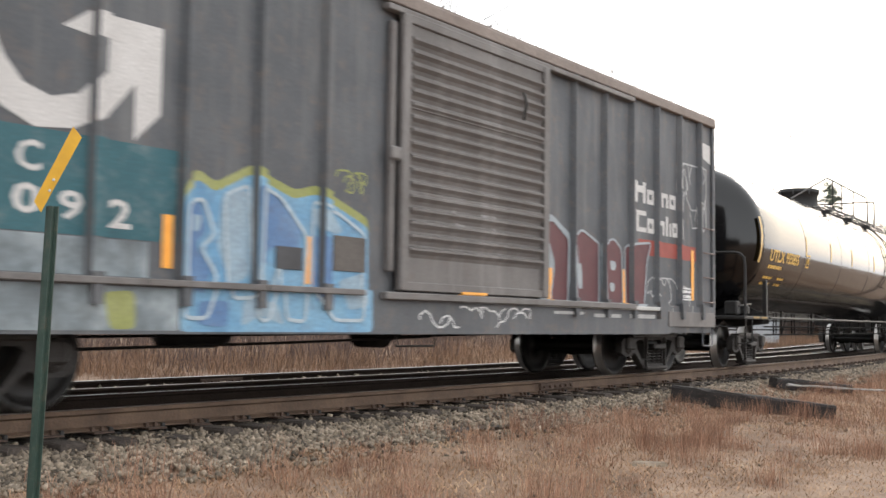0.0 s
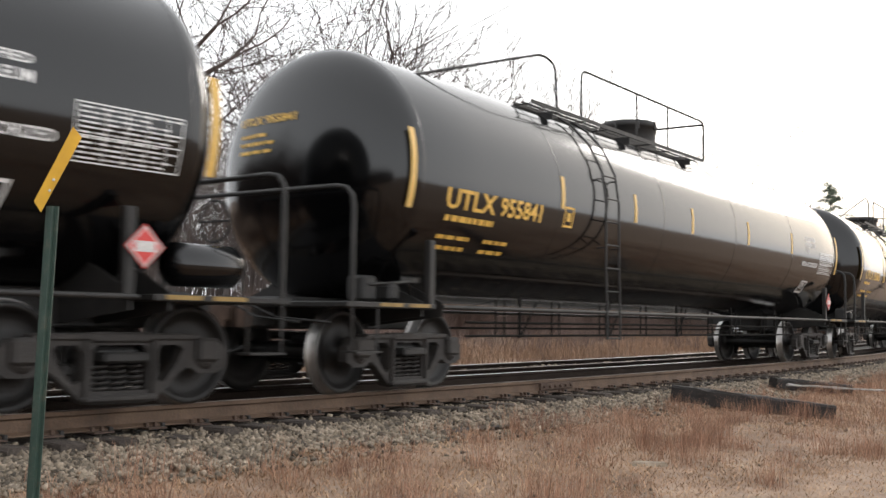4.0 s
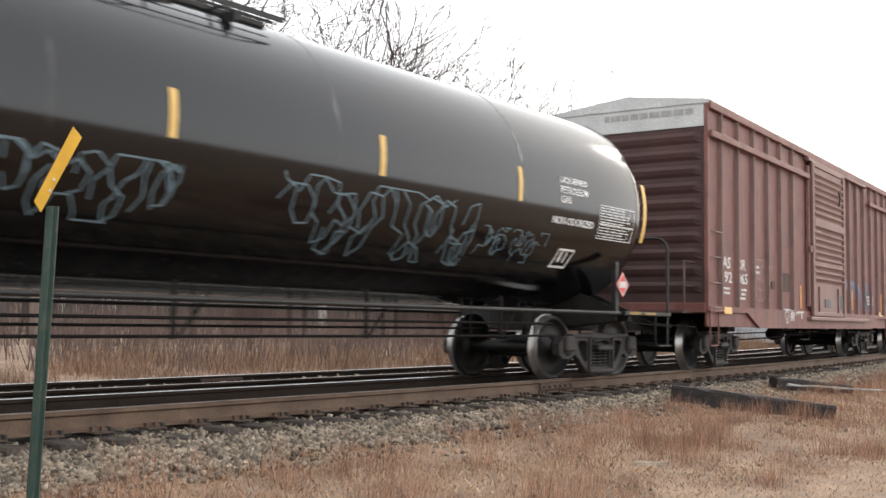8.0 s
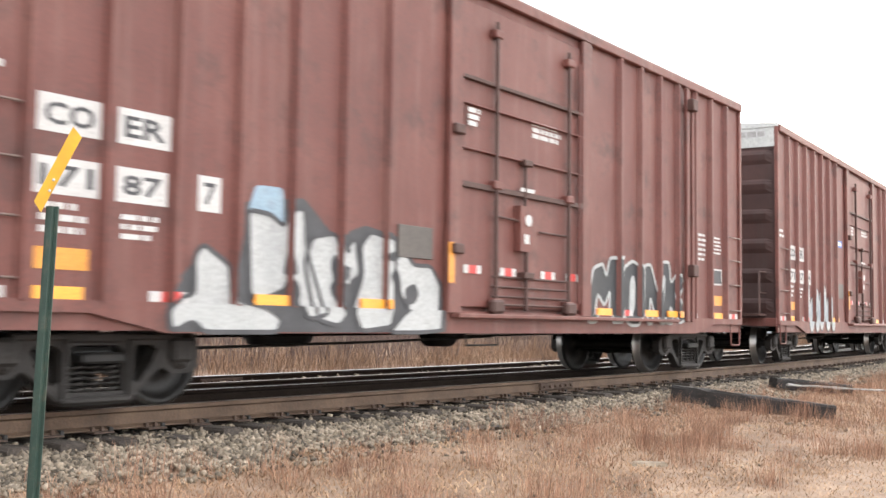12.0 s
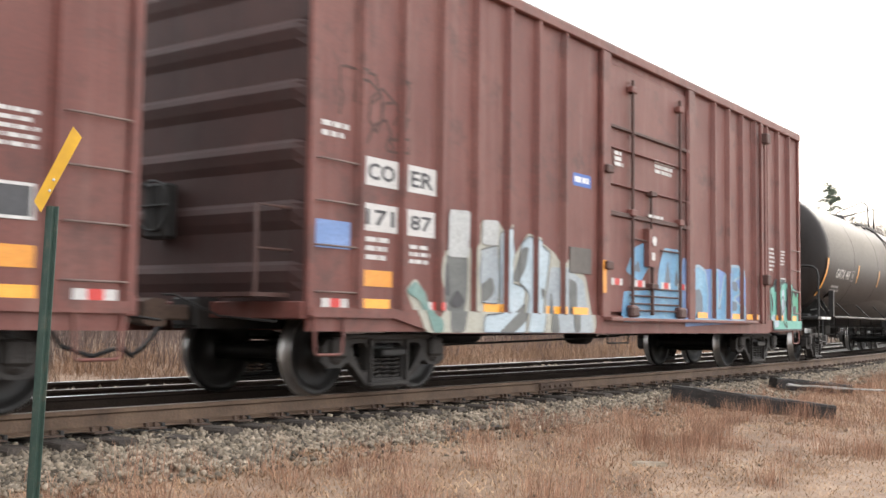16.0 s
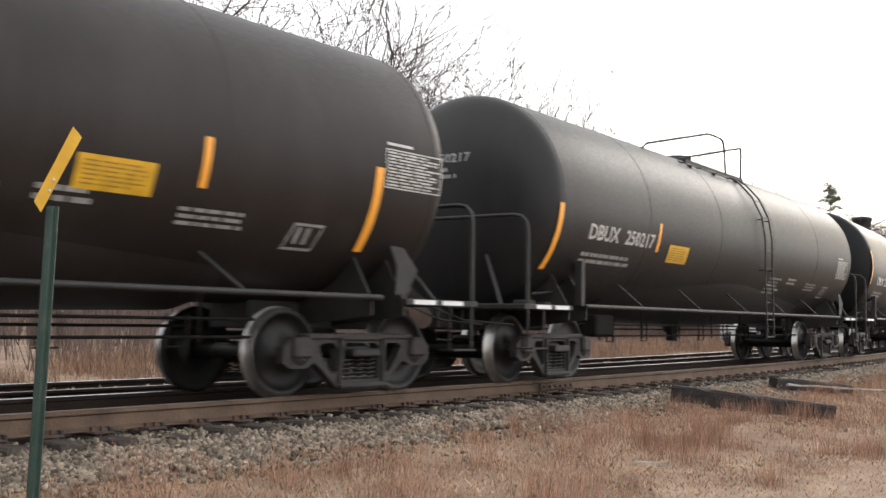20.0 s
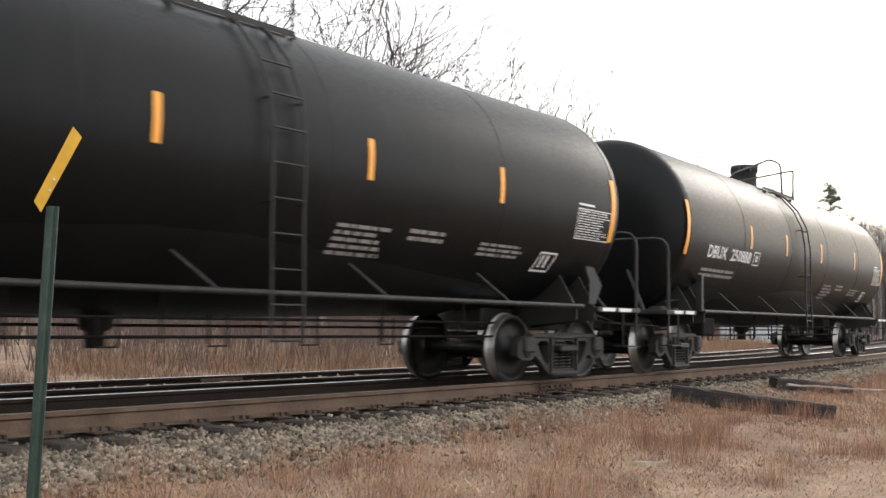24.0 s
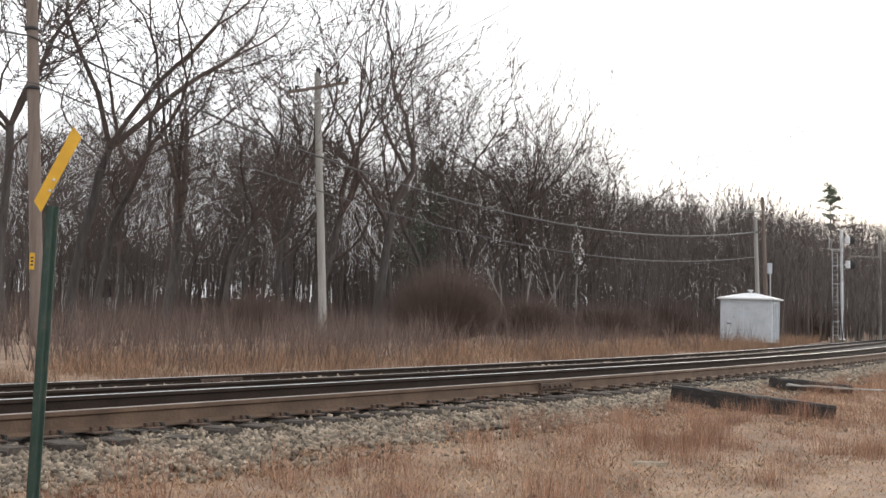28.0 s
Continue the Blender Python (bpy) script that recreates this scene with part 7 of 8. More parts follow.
M["g_dark"] = material("spray_charcoal", [(0.035, 0.035, 0.038), (0.07, 0.07, 0.075)], 2.0, 30, 0.6, bump=0.02)
M["g_maroon"] = material("spray_maroon", [(0.085, 0.025, 0.03), (0.125, 0.04, 0.042)], 2.0, 30, 0.6, bump=0.02)
M["g_red"] = material("faded_red_stripe", [(0.25, 0.045, 0.032), (0.32, 0.07, 0.05)], 2.0, 30, 0.6, bump=0.02)
M["g_green"] = material("spray_green", [(0.04, 0.208, 0.12), (0.08, 0.304, 0.192), (0.128, 0.368, 0.256)], 1.8, 30, 0.6, bump=0.02)
M["g_sky"] = material("spray_sky_blue", [(0.0936, 0.238, 0.403), (0.158, 0.331, 0.49), (0.216, 0.389, 0.518)], 1.8, 30, 0.6, bump=0.02, streak=((2.5, 2.5, 0.8), (0.16, 0.17, 0.18), 0.35), grime=(7, (0.14, 0.12, 0.11), 0.35))
M["g_faint"] = material("faint_blue_scrawl", [(0.12, 0.21, 0.42), (0.19, 0.28, 0.50)], 1.8, 30, 0.6, bump=0.02)
M["g_tag"] = material("dull_pale_blue_scrawl", [(0.075, 0.12, 0.145), (0.14, 0.20, 0.225)], 2.8, 30, 0.6, bump=0.02)
M["g_smudge"] = material("blotchy_spray_haze", [(0.07, 0.078, 0.085), (0.17, 0.20, 0.215), (0.34, 0.385, 0.40)], 1.8, 14, 0.65, bump=0.02, streak=((3.5, 3.5, 0.5), (0.10, 0.11, 0.115), 0.7))
M["g_charcoal"] = material("spray_black", [(0.022, 0.024, 0.027), (0.045, 0.047, 0.05)], 2.0, 30, 0.6, bump=0.02)
M["g_cream"] = material("spray_cream", [(0.323, 0.3145, 0.2635), (0.408, 0.3995, 0.34)], 2.5, 30, 0.6, bump=0.02)
M["g_shade"] = material("spray_grey_shade", [(0.096, 0.102, 0.099), (0.15, 0.153, 0.144)], 3.0, 30, 0.6, bump=0.02)
M["g_ice"] = material("spray_ice_blue", [(0.33, 0.41, 0.46), (0.45, 0.52, 0.56)], 2.5, 30, 0.6, bump=0.02)
M["g_teal"] = material("spray_grey_green", [(0.10, 0.20, 0.18), (0.22, 0.32, 0.29)], 3.0, 30, 0.6, bump=0.02)
M["g_steel"] = material("spray_dull_steel_blue", [(0.10, 0.13, 0.16), (0.16, 0.19, 0.22)], 2.5, 30, 0.6, bump=0.02)
M["g_mint"] = material("spray_mint", [(0.10, 0.34, 0.27), (0.20, 0.45, 0.37)], 2.5, 30, 0.6, bump=0.02)
M["dull_tape"] = material("dull_dirty_yellow_tape", [(0.17, 0.105, 0.03), (0.30, 0.19, 0.05)], 6, 60, 0.6, bump=0.02)
M["plate"] = material("dull_bare_steel_plate", [(0.08, 0.0704, 0.064), (0.136, 0.12, 0.108)], 3, 40, 0.6, 0.3, bump=0.1)
M["orange_decal"] = material("orange_decal", [(0.62, 0.243, 0.03), (0.7, 0.306, 0.05)], 6, 60, 0.5, bump=0.02)
M["sign_blue"] = material("blue_sign_paint", [(0.03, 0.10, 0.36), (0.05, 0.13, 0.42)], 6, 60, 0.5, bump=0.02)

# grey boxcar at the head
ribs = [(-7.0, 0.10), (-6.1, 0.10), (-5.10, 0.10), (-4.20, 0.10), (-3.32, 0.10), (-2.42, 0.10), (2.56, 0.06), (3.46, 0.06), (4.32, 0.06), (5.20, 0.06), (6.05, 0.06), (6.86, 0.06)]
car, skin, half = box_car(3.9, 16.0, -7.8, 7.45, 4.38, 1.05, 0.66, "box_grey", "dark grey boxcar with sprayed graffiti and white emblem", ribs, (-1.33, 1.72, 0.10), "roof_tan", 0.16, 0.08, (-6.6, 5.6))
sliding_door(car, "box_grey_brown", -1.28, 1.66, 1.13, 4.16, 0.10, 17)
skin.put("paint_patch", rect(-7.6, -4.24, 1.44, 2.24), "teal", car, 0.003, "faded teal paint patch")
skin.put("emblem", poly_tris([(-5.44, 3.08), (-5.19, 3.26), (-4.47, 3.27), (-4.47, 2.52), (-4.74, 2.26), (-4.74, 2.74), (-5.0, 2.43), (-5.31, 2.28), (-5.65, 2.24), (-5.94, 2.36), (-6.18, 2.62), (-6.26, 2.95), (-6.05, 2.98), (-5.93, 2.75), (-5.76, 2.57), (-5.52, 2.5), (-5.27, 2.57), (-5.07, 2.77), (-5.0, 3.04)]), "logo_white", car, 0.006, "large off-white curved arrow emblem")
for ch, x0, x1, z0, z1 in (("C", -5.80, -5.58, 1.90, 2.14), ("0", -5.82, -5.57, 1.57, 1.81), ("9", -5.42, -5.20, 1.55, 1.79), ("2", -4.96, -4.74, 1.52, 1.76)):
    skin.put("lettering", fit_text(ch, x0, x1, z0, z1), "logo_white", car, 0.008, "white stencilled characters")
BLUE = [(-4.24, 1.86), (-4.05, 2.03), (-3.84, 1.93), (-3.40, 2.15), (-3.15, 2.06), (-2.84, 1.97), (-2.53, 2.05), (-2.2, 1.94), (-1.74, 1.78), (-1.70, 0.68), (-4.24, 0.68)]
skin.put("paint_patch", rect(-7.6, -4.55, 1.13, 1.43), "g_smudge", car, 0.003, "blotchy pale blue-grey spray paint")
skin.put("paint_patch", rect(-7.6, -4.26, 0.69, 1.05), "g_smudge", car, 0.003, "blotchy pale blue-grey spray paint")
mural(car, skin, [("g_lime", [(-5.02, 1.0), (-4.72, 1.02), (-4.70, 0.70), (-4.95, 0.70)]),
                  ("g_lime", [(x, z + (0.09 if z > 1 else 0)) for x, z in BLUE]), ("g_sky", BLUE),
                  ("g_pale", [(-3.76, 1.90), (-3.45, 2.0), (-3.40, 1.20), (-3.62, 1.10), (-3.80, 1.45)]), ("g_blue", [(-3.36, 2.06), (-3.08, 1.98), (-2.72, 1.66), (-2.80, 1.34), (-3.12, 1.50), (-3.34, 1.25)]),
                  ("g_blue", [(-4.20, 1.80), (-4.02, 1.84), (-3.92, 1.58), (-4.06, 1.45), (-3.86, 1.22), (-4.0, 1.0), (-4.18, 1.10)]), ("g_pale", [(-4.08, 1.72), (-3.98, 1.70), (-4.02, 1.55), (-4.12, 1.58)]),
                  ("g_pale", [(-2.56, 1.92), (-2.30, 1.88), (-2.12, 1.70), (-2.30, 1.66), (-2.52, 1.70)]), ("g_blue", [(-2.66, 1.62), (-2.40, 1.64), (-2.30, 0.95), (-2.56, 0.98)]),
                  ("g_pale", [(-3.52, 0.98), (-3.10, 0.96), (-3.0, 0.74), (-3.30, 0.84), (-3.55, 0.72)]), ("g_pale", [(-2.20, 1.20), (-1.80, 1.30), (-1.78, 0.95), (-2.10, 0.90)]), ("g_blue", [(-4.05, 0.95), (-3.70, 0.96), (-3.72, 0.72), (-4.05, 0.74)])], "blue and lime sprayed graffiti shape")
edge_lines(car, skin, [[(-4.20, 1.80), (-3.98, 1.86), (-3.84, 1.55), (-4.0, 1.42), (-3.80, 1.18), (-3.95, 0.80), (-4.20, 0.80)], [(-3.74, 1.92), (-3.44, 2.04), (-3.36, 1.0), (-3.66, 0.98)], [(-3.30, 2.06), (-3.02, 1.96), (-2.66, 1.62), (-2.72, 0.78), (-2.98, 0.80), (-3.02, 1.38), (-3.20, 0.78), (-3.34, 0.80)], [(-2.58, 1.98), (-2.20, 1.88), (-1.80, 1.70), (-1.86, 0.80), (-2.30, 0.80), (-2.60, 1.10)]], "g_ice", 0.035, 0.018, "pale spray outline")
scrawl(car, skin, -2.25, -1.78, 2.12, 2.34, "g_lime", 38, 0.02, "lime sprayed scrawl", 4)
MAROON = [[(1.80, 2.10), (2.02, 2.20), (2.46, 1.96), (2.44, 1.10), (1.98, 1.10), (2.08, 1.60)], [(2.54, 1.30), (2.62, 2.0), (2.82, 2.12), (3.32, 1.96), (3.32, 1.10), (2.58, 1.10)], [(3.40, 1.96), (3.78, 2.06), (4.02, 1.92), (4.06, 1.10), (3.44, 1.10)], [(4.12, 1.96), (4.36, 2.02), (5.02, 2.08), (4.86, 1.75), (4.78, 1.10), (4.16, 1.10)]]
mural(car, skin, [("g_silver", [(1.70, 1.70), (1.74, 2.20), (2.0, 2.27), (2.50, 2.04), (2.60, 1.60), (2.40, 1.10), (1.70, 1.06)])] + [("g_maroon", p) for p in MAROON] + [("g_silver", [(2.70, 1.62), (2.82, 1.66), (2.86, 1.30), (2.74, 1.28)]), ("g_silver", [(3.66, 1.74), (3.86, 1.72), (3.84, 1.60), (3.70, 1.58)]), ("g_silver", [(3.66, 1.42), (3.82, 1.40), (3.80, 1.28), (3.68, 1.28)])], "maroon sprayed shape with a silver outline")
edge_lines(car, skin, MAROON, "g_silver", 0.035, 0.0145, "silver spray outline")
skin.put("stripe", rect(4.60, 6.75, 1.88, 2.12), "g_red", car, 0.0035, "faded red stripe")
for kind, x0, x1, z0, z1 in (("bars", 4.47, 4.84, 2.68, 3.01), ("ring", 4.89, 5.13, 2.68, 2.91), ("block", 5.29, 5.36, 2.68, 3.03), ("arch", 5.41, 5.65, 2.68, 2.91), ("ring", 5.70, 5.93, 2.68, 2.91),
                            ("cup", 4.52, 4.86, 2.23, 2.56), ("ring", 4.90, 5.13, 2.23, 2.46), ("arch", 5.29, 5.52, 2.23, 2.46), ("block", 5.57, 5.65, 2.23, 2.54), ("block", 5.70, 5.77, 2.23, 2.44), ("ring", 5.81, 6.02, 2.23, 2.46), ("block", 6.17, 6.25, 2.23, 2.56)):
    w = 0.072
    shape = {"block": rect(x0, x1, z0, z1), "ring": ring(x0, x1, z0, z1, w), "arch": rect(x0, x0 + w, z0, z1 - w) + rect(x1 - w, x1, z0, z1 - w) + rect(x0, x1, z1 - w, z1), "cup": rect(x0, x0 + w * 1.2, z0 + w, z1 - w) + rect(x0, x1, z0, z0 + w) + rect(x0, x1, z1 - w, z1),
             "bars": rect(x0, x0 + w * 1.3, z0, z1) + rect(x1 - w * 1.3, x1, z0, z1) + rect(x0 + w * 1.3, x1 - w * 1.3, z1 - w * 2.4, z1 - w * 0.9)}[kind]
    skin.put("lettering", shape, "logo_white", car, 0.007, "white block name lettering")
skin.put("decal", poly_tris([(7.02, 3.96), (7.37, 3.93), (7.37, 3.61), (7.04, 3.69)]), "logo_white", car, 0.007, "pale square decal")
skin.put("data_panel", ring(6.2, 6.62, 1.22, 1.42, 0.02) + bars(6.24, 6.6, 1.24, 1.40, 2, 5), "white_paint", car, 0.006)
scrawl(car, skin, 6.0, 7.2, 2.4, 3.5, "chalk_white", 34, 0.022, "thin white scrawl", 5)
scrawl(car, skin, 4.9, 6.5, 0.95, 1.55, "chalk_white", 35, 0.02, "thin white scrawl", 4)
scrawl(car, skin, -0.9, 1.4, 0.74, 0.98, "white_paint", 36, 0.02, "thin white scrawl", 6)
scrawl(car, skin, -0.6, 0.9, 1.9, 2.3, "grey_paint", 37, 0.06, "worn pale scuffs", 5)
for x, z0, z1 in ((-4.36, 1.22, 1.68), (-2.62, 1.15, 1.62), (1.97, 1.10, 1.54), (4.10, 1.10, 1.62), (6.60, 1.22, 2.06)):
    skin.put("reflector", rect(x - 0.055, x + 0.055, z0, z1), "reflector", car, 0.012, "yellow reflective strip")
skin.put("reflector", rect(-0.22, 0.30, 1.04, 1.15), "reflector", car, 0.045, "yellow reflective strip")
part("steel_plate", Geo().box(-3.08, -2.72, -SIDE - 0.02, -SIDE, 1.28, 1.50, 0.004), M["g_dark"], car)
part("steel_plate", Geo().box(-2.28, -1.78, -SIDE - 0.02, -SIDE, 1.30, 1.66, 0.004), M["plate"], car, "dull steel routing plate")
rungs(car, 6.95, 7.40, (1.2, 1.62, 2.04, 2.46), -SIDE - 0.07)
for i in range(4):
    part("sill_rail", Geo().box(-7.4 + 1.38 * i, -6.03 + 1.38 * i, -SIDE - 0.13, -SIDE - 0.05, 1.06, 1.12, 0.008), M["box_grey_brown"], car)
part("sill_rail", Geo().box(1.50, 5.10, -SIDE - 0.13, -SIDE - 0.05, 1.02, 1.08, 0.008), M["roof_galv"], car, "pale worn sill ledge")
for x, w in ribs:
    part("gusset", Geo().prism([(x - 0.045, 0.90), (x + 0.045, 0.90), (x + 0.06, 1.16), (x - 0.06, 1.16)], -SIDE - 0.115, -SIDE - 0.05), M["box_grey"], car)
part("sill_patch", Geo().box(5.55, 7.42, -SIDE - 0.07, -SIDE - 0.056, 0.78, 1.02, 0.004), M["box_grey_brown"], car)
skin.put("scuff", rect(4.2, 5.05, 0.90, 0.96) + rect(2.0, 2.8, 0.93, 0.97) + rect(3.1, 3.9, 0.90, 0.95), "chalk_white", car, 0.008, "pale scuffed paint")

# three pressure tank cars
lpg_car(20.53, 36.40, "955855", -1, 101, False)
lpg_car(40.24, 56.15, "955841", 1, 111, False)
car, skin, tank = lpg_car(60.05, 75.93, "955865", 1, 121, True)
scrawl(tank, skin, -2.6, -0.3, 1.60, 2.15, "g_tag", 41, 0.018, "faded pale blue spray scrawl", 11)
scrawl(tank, skin, 0.9, 4.2, 1.50, 2.25, "g_tag", 42, 0.019, "faded pale blue spray scrawl", 13)
scrawl(tank, skin, 4.2, 5.9, 1.60, 2.0, "g_tag", 43, 0.016, "faded pale blue spray scrawl", 10)

# older red boxcar with a sliding door
ribs = [(-7.12, 0.09), (-6.20, 0.09), (-5.28, 0.09), (-4.37, 0.09), (-3.50, 0.09), (-2.60, 0.09), (2.46, 0.08), (3.28, 0.08), (4.10, 0.08), (4.92, 0.08), (5.74, 0.08), (6.55, 0.08)]
car, skin, half = box_car(80.76, 92.67, -7.75, 7.32, 4.70, 1.08, 0.77, "box_red", "red-brown boxcar with a corrugated sliding door", ribs, (-1.30, 1.62, 0.10), "roof_galv", 0.20, 0.07, (-4.95, 4.8), "post_grime")
sliding_door(car, "door_pink", -1.25, 1.56, 1.05, 4.50, 0.10, 17, 0.84)
part("belt_rail", Geo().box(-7.78, -1.45, -SIDE - 0.12, -SIDE - 0.06, 4.08, 4.20, 0.01), M["box_red"], car)
part("belt_rail", Geo().box(4.6, 7.34, -SIDE - 0.12, -SIDE - 0.06, 4.08, 4.18, 0.01), M["box_red"], car)
for word, x0, x1, z0, z1 in (("AS", -6.96, -6.52, 1.84, 2.05), ("DR", -6.08, -5.66, 1.84, 2.05), ("192", -7.0, -6.44, 1.58, 1.79), ("065", -6.10, -5.56, 1.58, 1.79)):
    skin.put("lettering", fit_text(word, x0, x1, z0, z1), "logo_white", car, 0.006, "white stencilled characters")
skin.put("small_print", bars(-6.98, -6.5, 1.36, 1.52, 2, 61) + bars(-6.05, -5.6, 1.28, 1.52, 3, 62) + bars(-5.1, -4.8, 1.8, 2.0, 2, 63), "logo_white", car, 0.006, "faded white small print")
skin.put("reflector", rect(-7.02, -6.62, 1.02, 1.14), "reflector_pale", car, 0.006, "faded yellow strip")
skin.put("reflector", rect(5.9, 6.3, 1.12, 1.24), "reflector_pale", car, 0.006, "faded yellow strip")
for x in (-4.24, 2.9, 6.35):
    skin.put("reflector", rect(x - 0.05, x + 0.05, 1.25, 1.75), "orange_decal", car, 0.012, "faded orange strip")
part("steel_plate", Geo().box(-3.30, -2.78, -SIDE - 0.02, -SIDE, 1.54, 1.92, 0.004), M["rust"], car, "rusty routing plate")
part("steel_plate", Geo().box(-4.05, -3.85, -SIDE - 0.02, -SIDE, 1.56, 1.72, 0.004), M["rust"], car)
scrawl(car, skin, -3.25, -2.6, 0.84, 1.16, "logo_white", 64, 0.035, "thin white scrawl", 4)
scrawl(car, skin, -5.0, -3.9, 1.3, 2.0, "chalk", 65, 0.022, "faint pale scrape marks", 4)
scrawl(car, skin, 1.9, 5.0, 1.28, 1.95, "g_smear", 66, 0.12, "faded blue and pink spray smear", 9)
part("panel", Geo().box(4.45, 5.0, -SIDE - 0.012, -SIDE - 0.002, 1.28, 1.76, 0.003), M["g_dark"], car, "black stencil panel")
skin.put("data_panel", ring(4.52, 4.94, 1.42, 1.64, 0.03) + rect(4.62, 4.70, 1.48, 1.58) + rect(4.76, 4.84, 1.48, 1.58), "logo_white", car, 0.016)
rungs(car, -7.70, -7.18, (2.45, 2.0, 1.55, 1.12), -SIDE - 0.06)
rungs(car, 6.75, 7.25, (2.45, 2.0, 1.55, 1.12), -SIDE - 0.06)
part("door_plate", Geo().box(-0.22, 0.28, -SIDE - 0.115, -SIDE - 0.10, 1.26, 1.45, 0.004), M["g_dark"], car, "small black door plate")
part("door_plate", Geo().box(1.12, 1.52, -SIDE - 0.115, -SIDE - 0.10, 1.22, 1.56, 0.004), M["g_dark"], car, "small black door plate")
for x in (-0.72, 1.02):
    part("door_stile", Geo().box(x - 0.04, x + 0.04, -SIDE - 0.135, -SIDE - 0.10, 1.15, 1.72, 0.008), M["door_pink"], car)
part("door_band", Geo().box(-1.2, 1.5, -SIDE - 0.16, -SIDE - 0.10, 3.06, 3.22, 0.012), M["door_pink"], car)
scrawl(car, skin, -1.1, -0.5, 2.86, 3.1, "logo_white", 68, 0.03, "white chalk marks", 3)
skin.put("reflector", rect(-1.95, -1.85, 1.20, 1.70), "orange_decal", car, 0.012, "faded orange strip")
skin.put("reflector", rect(1.72, 1.82, 1.2, 1.70), "orange_decal", car, 0.012, "faded orange strip")
scrawl(car, skin, -2.5, -1.8, 0.86, 1.12, "logo_white", 69, 0.04, "thin white scrawl", 3)
scrawl(car, skin, -5.2, -4.45, 1.3, 2.1, "chalk", 70, 0.02, "faint chalk drawing", 5)


# three matching red boxcars with plug doors
def coer(front, rear, tail, seed, label):
    ribs = [(-7.08 + 0.715 * i, 0.085) for i in range(7)] + [(2.62 + 0.69 * i, 0.085) for i in range(7)]
    car, skin, half = box_car(front, rear, -7.80, 7.46, 4.90, 0.86, 0.67, "box_red", label, ribs, (-1.62, 1.52, 0.03), "roof_galv", 0.14, 0.075, (-5.75, 5.4))
    plug_door(car, "box_red", -1.62, 1.52, 0.98, 4.66)
    for word, x0, x1, z0, z1 in (("CO", -6.94, -6.48, 2.28, 2.46), ("ER", -6.20, -5.78, 2.28, 2.46), ("171", -6.96, -6.48, 1.80, 1.97), ("87", -6.20, -5.80, 1.80, 1.97), (tail, -5.34, -5.20, 1.80, 2.0)):
        w = 0.06
        skin.put("panel", rect(x0 - w, x1 + w, z0 - w, z1 + w), "logo_white", car, 0.005, "white lettering panel")
        skin.put("lettering", fit_text(word, x0, x1, z0, z1), "g_dark", car, 0.008, "dark stencilled characters")
    skin.put("small_print", bars(-6.95, -6.5, 1.42, 1.70, 3, seed) + bars(-6.2, -5.8, 1.42, 1.66, 3, seed + 1) + bars(-7.66, -7.25, 2.62, 2.82, 2, seed + 2), "logo_white", car, 0.006, "white small print")
    skin.put("decal", rect(-6.98, -6.50, 1.16, 1.33), "orange_decal", car, 0.006, "orange maintenance decal")
    skin.put("decal", rect(6.18, 6.62, 1.16, 1.33), "orange_decal", car, 0.006, "orange maintenance decal")
    for x in (-4.72, -3.22, -6.98, 1.92, 3.48, 4.30, 6.20):
        skin.put("reflector", rect(x, x + 0.44, 0.93, 1.03), "reflector", car, 0.010, "yellow reflective strip")
    for x in (-7.62, -5.9, 2.7, 4.95, 6.95):
        skin.put("reflector", rect(x, x + 0.13, 0.93, 1.02) + rect(x + 0.28, x + 0.40, 0.93, 1.02), "logo_white", car, 0.009)
        skin.put("reflector", rect(x + 0.13, x + 0.28, 0.93, 1.02), "red", car, 0.009, "red and white reflective strip")
    for x in (-1.40, -0.62, 0.35, 1.0):
        skin.put("reflector", rect(x, x + 0.10, 1.38, 1.48) + rect(x + 0.27, x + 0.36, 1.38, 1.48), "logo_white", car, 0.012)
        skin.put("reflector", rect(x + 0.10, x + 0.27, 1.38, 1.48), "red", car, 0.012, "red and white reflective strip")
    skin.put("reflector", rect(-1.78, -1.66, 1.25, 1.72), "orange_decal", car, 0.1, "yellow reflective strip")
    skin.put("small_print", bars(0.12, 0.90, 3.20, 3.44, 3, seed + 3, 0.3), "logo_white", car, 0.006, "white instructions on the door")
    skin.put("small_print", bars(-1.42, -1.12, 3.12, 3.36, 3, seed + 4, 0.3) + bars(-0.25, 0.3, 2.46, 2.52, 1, seed + 5, 0.2), "logo_white", car, 0.07)
    skin.put("small_print", bars(5.58, 5.95, 1.90, 2.40, 6, seed + 6, 0.5) + bars(6.20, 6.62, 2.05, 2.38, 5, seed + 7, 0.5), "logo_white", car, 0.006, "white dimension print")
    part("panel", Geo().box(6.20, 6.60, -SIDE - 0.010, -SIDE - 0.002, 1.52, 1.80, 0.002), M["g_dark"], car, "black stencil panel")
    skin.put("data_panel", ring(6.20, 6.60, 1.52, 1.80, 0.025), "logo_white", car, 0.013)
    part("steel_plate", Geo().box(-2.60, -1.98, -SIDE - 0.02, -SIDE, 1.50, 1.86, 0.004), M["plate"], car, "dull steel routing plate")
    part("jack_post", Geo().box(4.84, 4.96, -SIDE - 0.13, -SIDE - 0.07, 0.86, 4.75, 0.012).box(5.08, 5.16, -SIDE - 0.12, -SIDE - 0.07, 0.86, 4.6, 0.012), M["box_red"], car)
    for z in (4.46, 1.70):
        part("latch_block", Geo().box(4.86, 5.06, -SIDE - 0.24, -SIDE - 0.10, z - 0.10, z + 0.10, 0.015), M["rod"], car)
